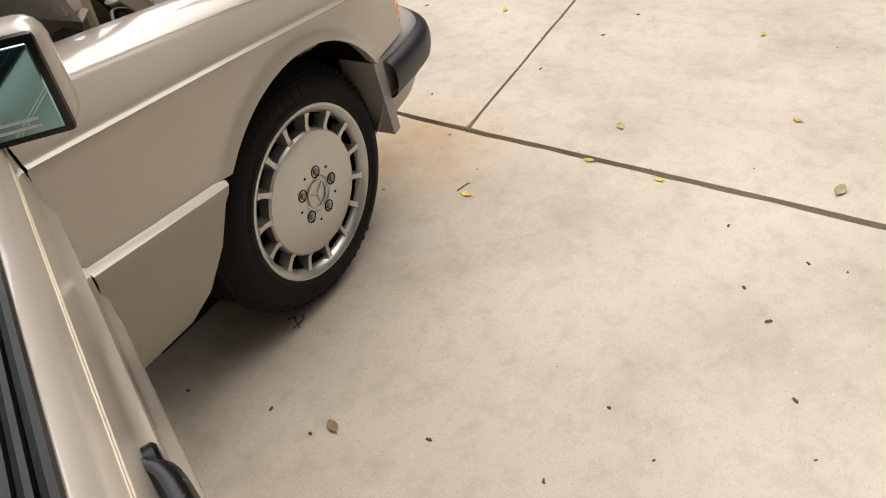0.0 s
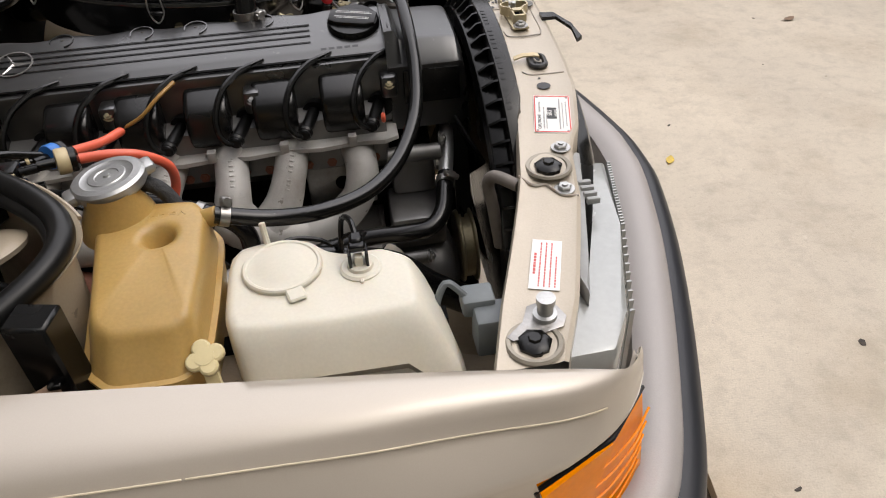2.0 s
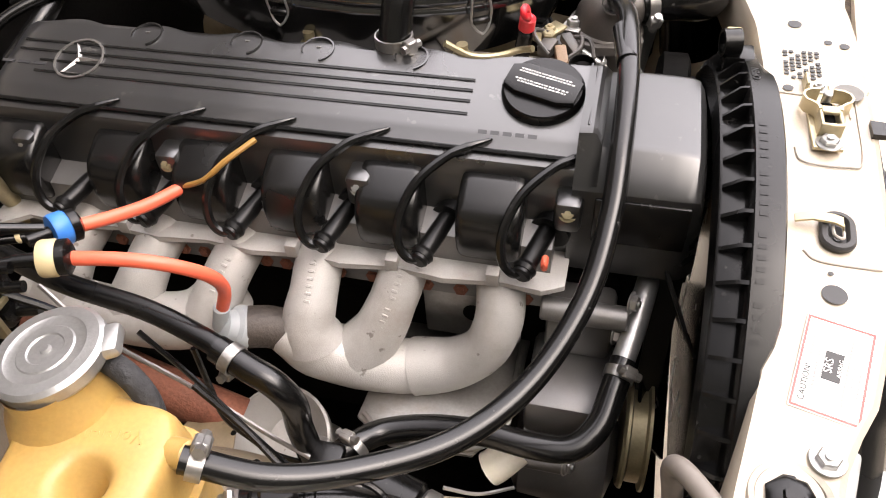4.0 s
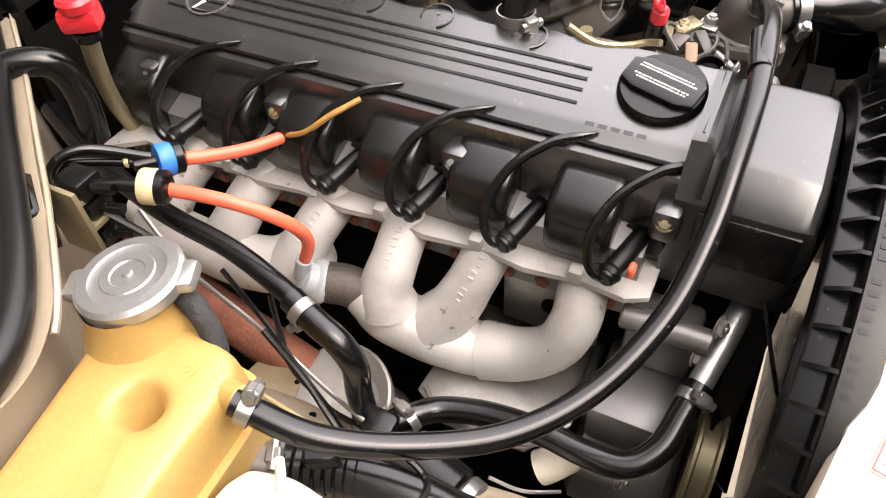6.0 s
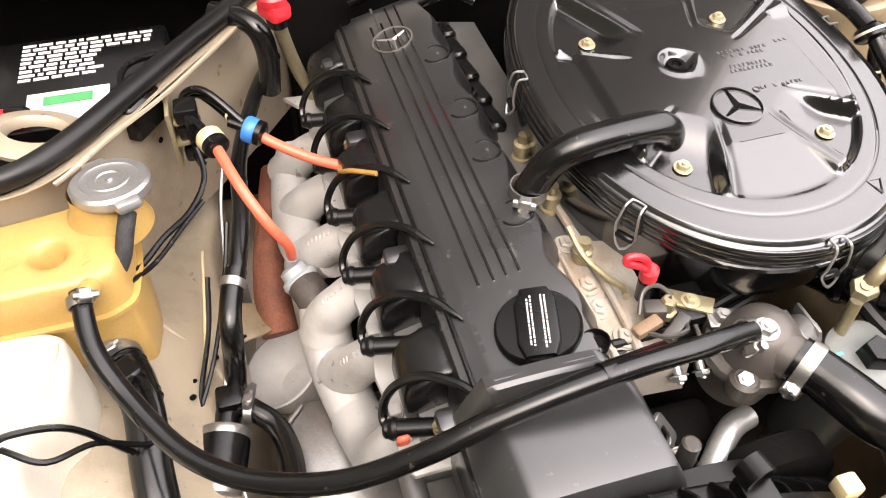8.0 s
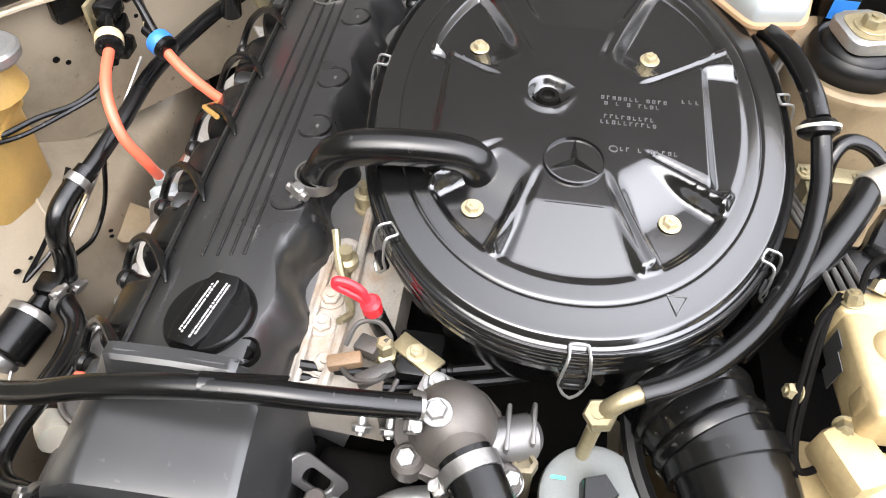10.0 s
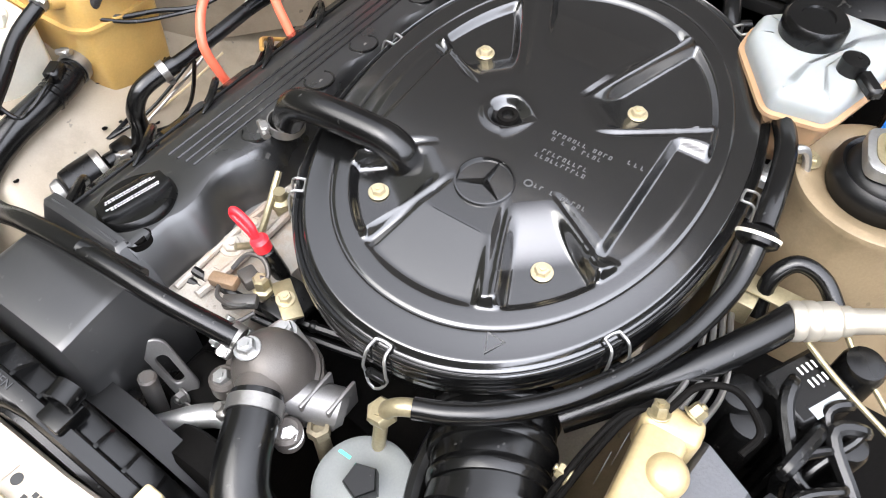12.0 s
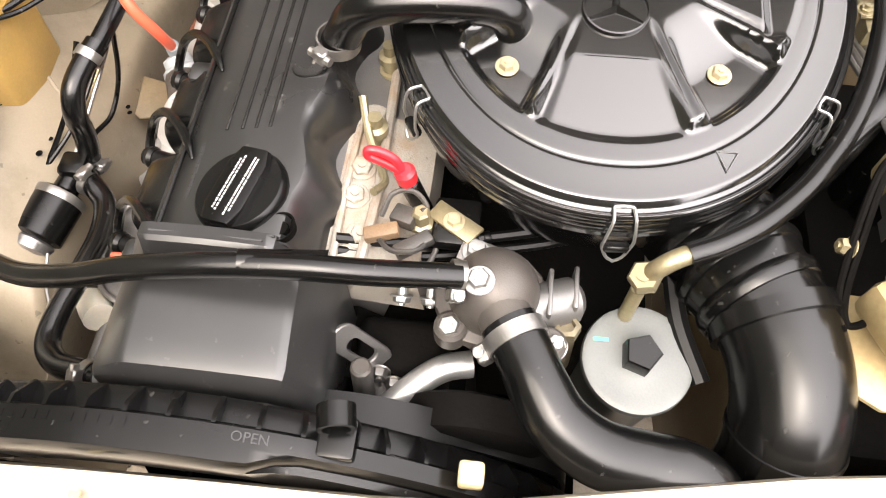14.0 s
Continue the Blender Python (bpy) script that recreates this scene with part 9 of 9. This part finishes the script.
lathe(bm, [(0, -0.02), (0.0150, -0.02), (0.0158, -0.002), (0.0145, 0.004), (0.0095, 0.008), (0, 0.0098)], Matrix.Translation((0.283, 0.421, 0.870)) @ Matrix.Rotation(radians(-12), 4, 'X'), 32)
part("accumulator_dome", bm, CREAM, absu, "round cream dome", 50)
bm = bmesh.new()
box(bm, (0.05, 0.036, 0.038), Matrix.Translation((0.352, 0.398, 0.822)) @ Matrix.Rotation(radians(25), 4, 'Z'), 0.008, 2)
rod(bm, (0.352, 0.40, 0.815), (0.385, 0.436, 0.812), 0.021, 20, 0.004)
rod(bm, (0.375, 0.43, 0.815), (0.378, 0.475, 0.815), 0.012, 14, 0.002)
part("pump_body", bm, CREAM, absu)
bm = bmesh.new()
rod(bm, (0.377, 0.470, 0.815), (0.379, 0.54, 0.815), 0.0155, 18, 0.003)
rod(bm, (0.345, 0.46, 0.825), (0.345, 0.53, 0.825), 0.0155, 18, 0.003)
part("motor", bm, mat("copper-gold plate", (0.50, 0.30, 0.12), 0.28, 0.85, 0.15, 20), absu, "copper-toned solenoids")
bm = bmesh.new()
prism(bm, [(0.318, 0.352), (0.385, 0.358), (0.408, 0.395), (0.405, 0.60), (0.318, 0.60)], 0.004, Matrix.Translation((0, 0, 0.780)), 0.0015)
part("base_tray", bm, CREAM, absu, "cream plated tray")
bm = bmesh.new()
loft(bm, [[(x, y, z) for x, y in pl] for z, pl in ((0.800, [(0.226, 0.434), (0.246, 0.480), (0.296, 0.474), (0.304, 0.440), (0.294, 0.424)]), (0.838, [(0.228, 0.435), (0.248, 0.479), (0.294, 0.473), (0.302, 0.440), (0.293, 0.426)]), (0.848, [(0.234, 0.439), (0.251, 0.474), (0.289, 0.468), (0.296, 0.441), (0.290, 0.432)]))])
loft(bm, [[(x, y, z) for x, y in pl] for z, pl in ((0.800, [(0.236, 0.487), (0.312, 0.476), (0.350, 0.70), (0.25, 0.70)]), (0.840, [(0.238, 0.488), (0.312, 0.478), (0.348, 0.70), (0.25, 0.70)]), (0.852, [(0.246, 0.492), (0.303, 0.484), (0.338, 0.70), (0.258, 0.70)]))])
part_each("cover", bm, mat("grey-black cover", (0.085, 0.087, 0.095), 0.4, 0, 0.1, 12, 0.12, 400), absu, "smooth grey-black cover")
bm = bmesh.new()
text_mesh(bm, "ABS", 0.036, Matrix.Translation((0.292, 0.535, 0.8525)) @ Matrix.Rotation(radians(100), 4, 'Z') @ Matrix.Rotation(radians(-10), 4, 'Z'), 0.0008)
part("cover_letters", bm, EMBOSS, absu)
for k in range(2):
    bm = bmesh.new()
    tube(bm, [(0.240 + 0.005 * k, 0.392, 0.872), (0.262, 0.380 - 0.004 * k, 0.866), (0.300, 0.371 - 0.006 * k, 0.842), (0.335, 0.366 - 0.005 * k, 0.815), (0.352, 0.372, 0.800), (0.350, 0.385, 0.812 + 0.004 * k), (0.338, 0.390, 0.826)], 0.0028, 8, 7)
    part("hard_pipe", bm, DARK, absu, "bent dark steel pipe")
bm = bmesh.new()
for p, d in (((0.248, 0.398, 0.874), (-0.3, -0.2, 1)), ((0.236, 0.418, 0.874), (-0.6, 0.3, 0.6)), ((0.330, 0.393, 0.836), (0.7, -0.3, 0.4)), ((0.345, 0.388, 0.812), (0.2, -0.8, 0.5)), ((0.306, 0.366, 0.832), (0, -1, 0.2))):
    bm = bmesh.new()
    hexnut(bm, p, d, 0.0065, 0.010, 0.0085)
    part("pipe_nut", bm, BRASS, absu)
bm = bmesh.new()
tube(bm, [(0.244, 0.402, 0.878), (0.22, 0.412, 0.886), (0.205, 0.436, 0.882), (0.215, 0.462, 0.868), (0.235, 0.458, 0.86)], 0.0028, 8, 7)
part("loop_pipe", bm, DARK, absu)
bm = bmesh.new()
for k in range(2):
    cbox(bm, (0.268 + k * 0.02, 0.3868 - k * 0.004, 0.84), (0.284 + k * 0.02, 0.3875 - k * 0.004, 0.866))
part("rating_plate", bm, DARKINK, absu)

rel = thing("ignition_module", (0.13, 0.48, 0.8), "black control module with a white printed label", "module")
bm = bmesh.new()
rm = Matrix.Translation((0.135, 0.485, 0.818)) @ Matrix.Rotation(radians(-28), 4, 'Z')
box(bm, (0.060, 0.050, 0.036), rm, 0.004, 1)
box(bm, (0.030, 0.026, 0.110), rm @ Matrix.Translation((0, 0, -0.070)), 0.004, 1)
part("case", bm, BLACKPL, rel)
bm = bmesh.new()
for k in range(4):
    for j in range(2):
        box(bm, (0.0018, 0.007, 0.0004), rm @ Matrix.Translation((-0.016 + k * 0.005, -0.012 + j * 0.012, 0.0183)))
part("print", bm, WHITEINK, rel)
bm = bmesh.new()
box(bm, (0.032, 0.010, 0.0006), rm @ Matrix.Translation((0.0, 0.02, 0.0182)))
part("grey_band", bm, GREYPL, rel)
for x, y, r, z in ((0.095, 0.515, 0.018, 0.842), (0.165, 0.445, 0.019, 0.826), (0.18, 0.46, 0.019, 0.82), (0.155, 0.53, 0.016, 0.82)):
    bm = bmesh.new()
    lathe(bm, [(0, -0.15), (r, -0.15), (r, -0.006), (r * 0.85, 0), (r * 0.4, 0.002), (0, 0.002)], Matrix.Translation((x, y, z)), 20)
    solo("connector_cap", bm, BLACKPL, "round black connector cap in the wing cluster", "connector", "wing connectors")
random.seed(21)
for k in range(9):
    bm = bmesh.new()
    x, y = random.uniform(0.12, 0.26), random.uniform(0.44, 0.56)
    tube(bm, [(x, y, 0.69), (x, y, 0.80), (x + random.uniform(-0.02, 0.02), y + 0.01, 0.832), (x + random.uniform(0.01, 0.04), y + random.uniform(-0.02, 0.03), 0.834), (x + random.uniform(0.04, 0.08), y + random.uniform(0, 0.05), 0.80), (x + 0.08, y + 0.05, 0.69)], random.choice((0.004, 0.005, 0.0065)), 9, 6)
    solo("wing_cable", bm, HOSE, "black cable in the wing cluster", "cable", "wing cables")
# a plain near-black box added for the shaded depth under the cables
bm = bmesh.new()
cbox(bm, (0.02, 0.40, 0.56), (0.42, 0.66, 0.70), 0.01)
solo("wing_cluster_base", bm, DARK, "near-black box filling the shaded depth below the cables", "bracket")
bm = bmesh.new()
box(bm, (0.022, 0.016, 0.016), Matrix.Translation((0.432, 0.412, 0.79)), 0.003, 1)
box(bm, (0.03, 0.02, 0.02), Matrix.Translation((0.445, 0.44, 0.785)) @ Matrix.Rotation(radians(30), 4, 'Z'), 0.003, 1)
solo("front_plug", bm, GREYPL, "grey wiring plugs by the intake duct", "connector")
bm = bmesh.new()
rod(bm, (0.437, 0.43, 0.796), (0.455, 0.455, 0.80), 0.010, 12, 0.003)
solo("red_boot", bm, REDPL, "red cable boot by the cross panel", "connector")

# ---- clutter behind and beside the air cleaner ----
for pts, r, lab in ((((-0.30, 0.10, 0.80), (-0.26, 0.05, 0.835), (-0.24, -0.02, 0.83), (-0.26, -0.08, 0.80)), 0.011, "thick black hose behind the cam cover"), (((-0.30, 0.0, 0.82), (-0.25, 0.02, 0.85), (-0.22, 0.10, 0.84), (-0.24, 0.2, 0.82), (-0.30, 0.28, 0.82)), 0.008, "black wiring loom at the firewall"),
                    (((-0.30, -0.12, 0.80), (-0.27, -0.06, 0.835), (-0.23, -0.01, 0.845), (-0.21, 0.03, 0.83)), 0.006, "black cable at the firewall"), (((-0.30, 0.24, 0.86), (-0.24, 0.26, 0.88), (-0.20, 0.28, 0.865), (-0.19, 0.31, 0.84)), 0.01, "ribbed black hose at the firewall")):
    bm = bmesh.new()
    tube(bm, pts, r, 10, 7)
    solo("rear_hose", bm, HOSE, lab, "hose", "firewall hoses")
bm = bmesh.new()
for k in range(14):
    x = -0.23 + k * 0.017
    box(bm, (0.022, 0.02, 0.016), Matrix.Translation((x, -0.005, 0.782 + 0.004 * math.sin(k * 2.1))), 0.004, 1)
rail = thing("injector_rail", (-0.12, -0.005, 0.77), "black injector covers beside the cam cover", "injector rail")
part_each("injector_cover", bm, BLACKPL, rail)
for x in (0.05, 0.135, 0.215):
    bm = bmesh.new()
    lathe(bm, [(0, 0), (0.011, 0), (0.011, 0.01), (0.008, 0.011), (0.008, 0.02), (0.0105, 0.021), (0.0105, 0.028), (0.006, 0.03), (0.006, 0.04), (0, 0.04)], Matrix.Translation((x, 0.004, 0.775)), 16)
    solo("brass_union", bm, BRASS, "yellow-plated fuel union beside the cam cover", "union", "fuel unions")
bm = bmesh.new()
tube(bm, [(0.20, -0.008, 0.822), (0.225, 0.0, 0.805), (0.25, 0.012, 0.80), (0.27, 0.02, 0.803), (0.285, 0.014, 0.81)], 0.0035, 8, 6)
solo("fuel_pipe", bm, BRASS, "thin brassy fuel pipe by the dipstick", "pipe")
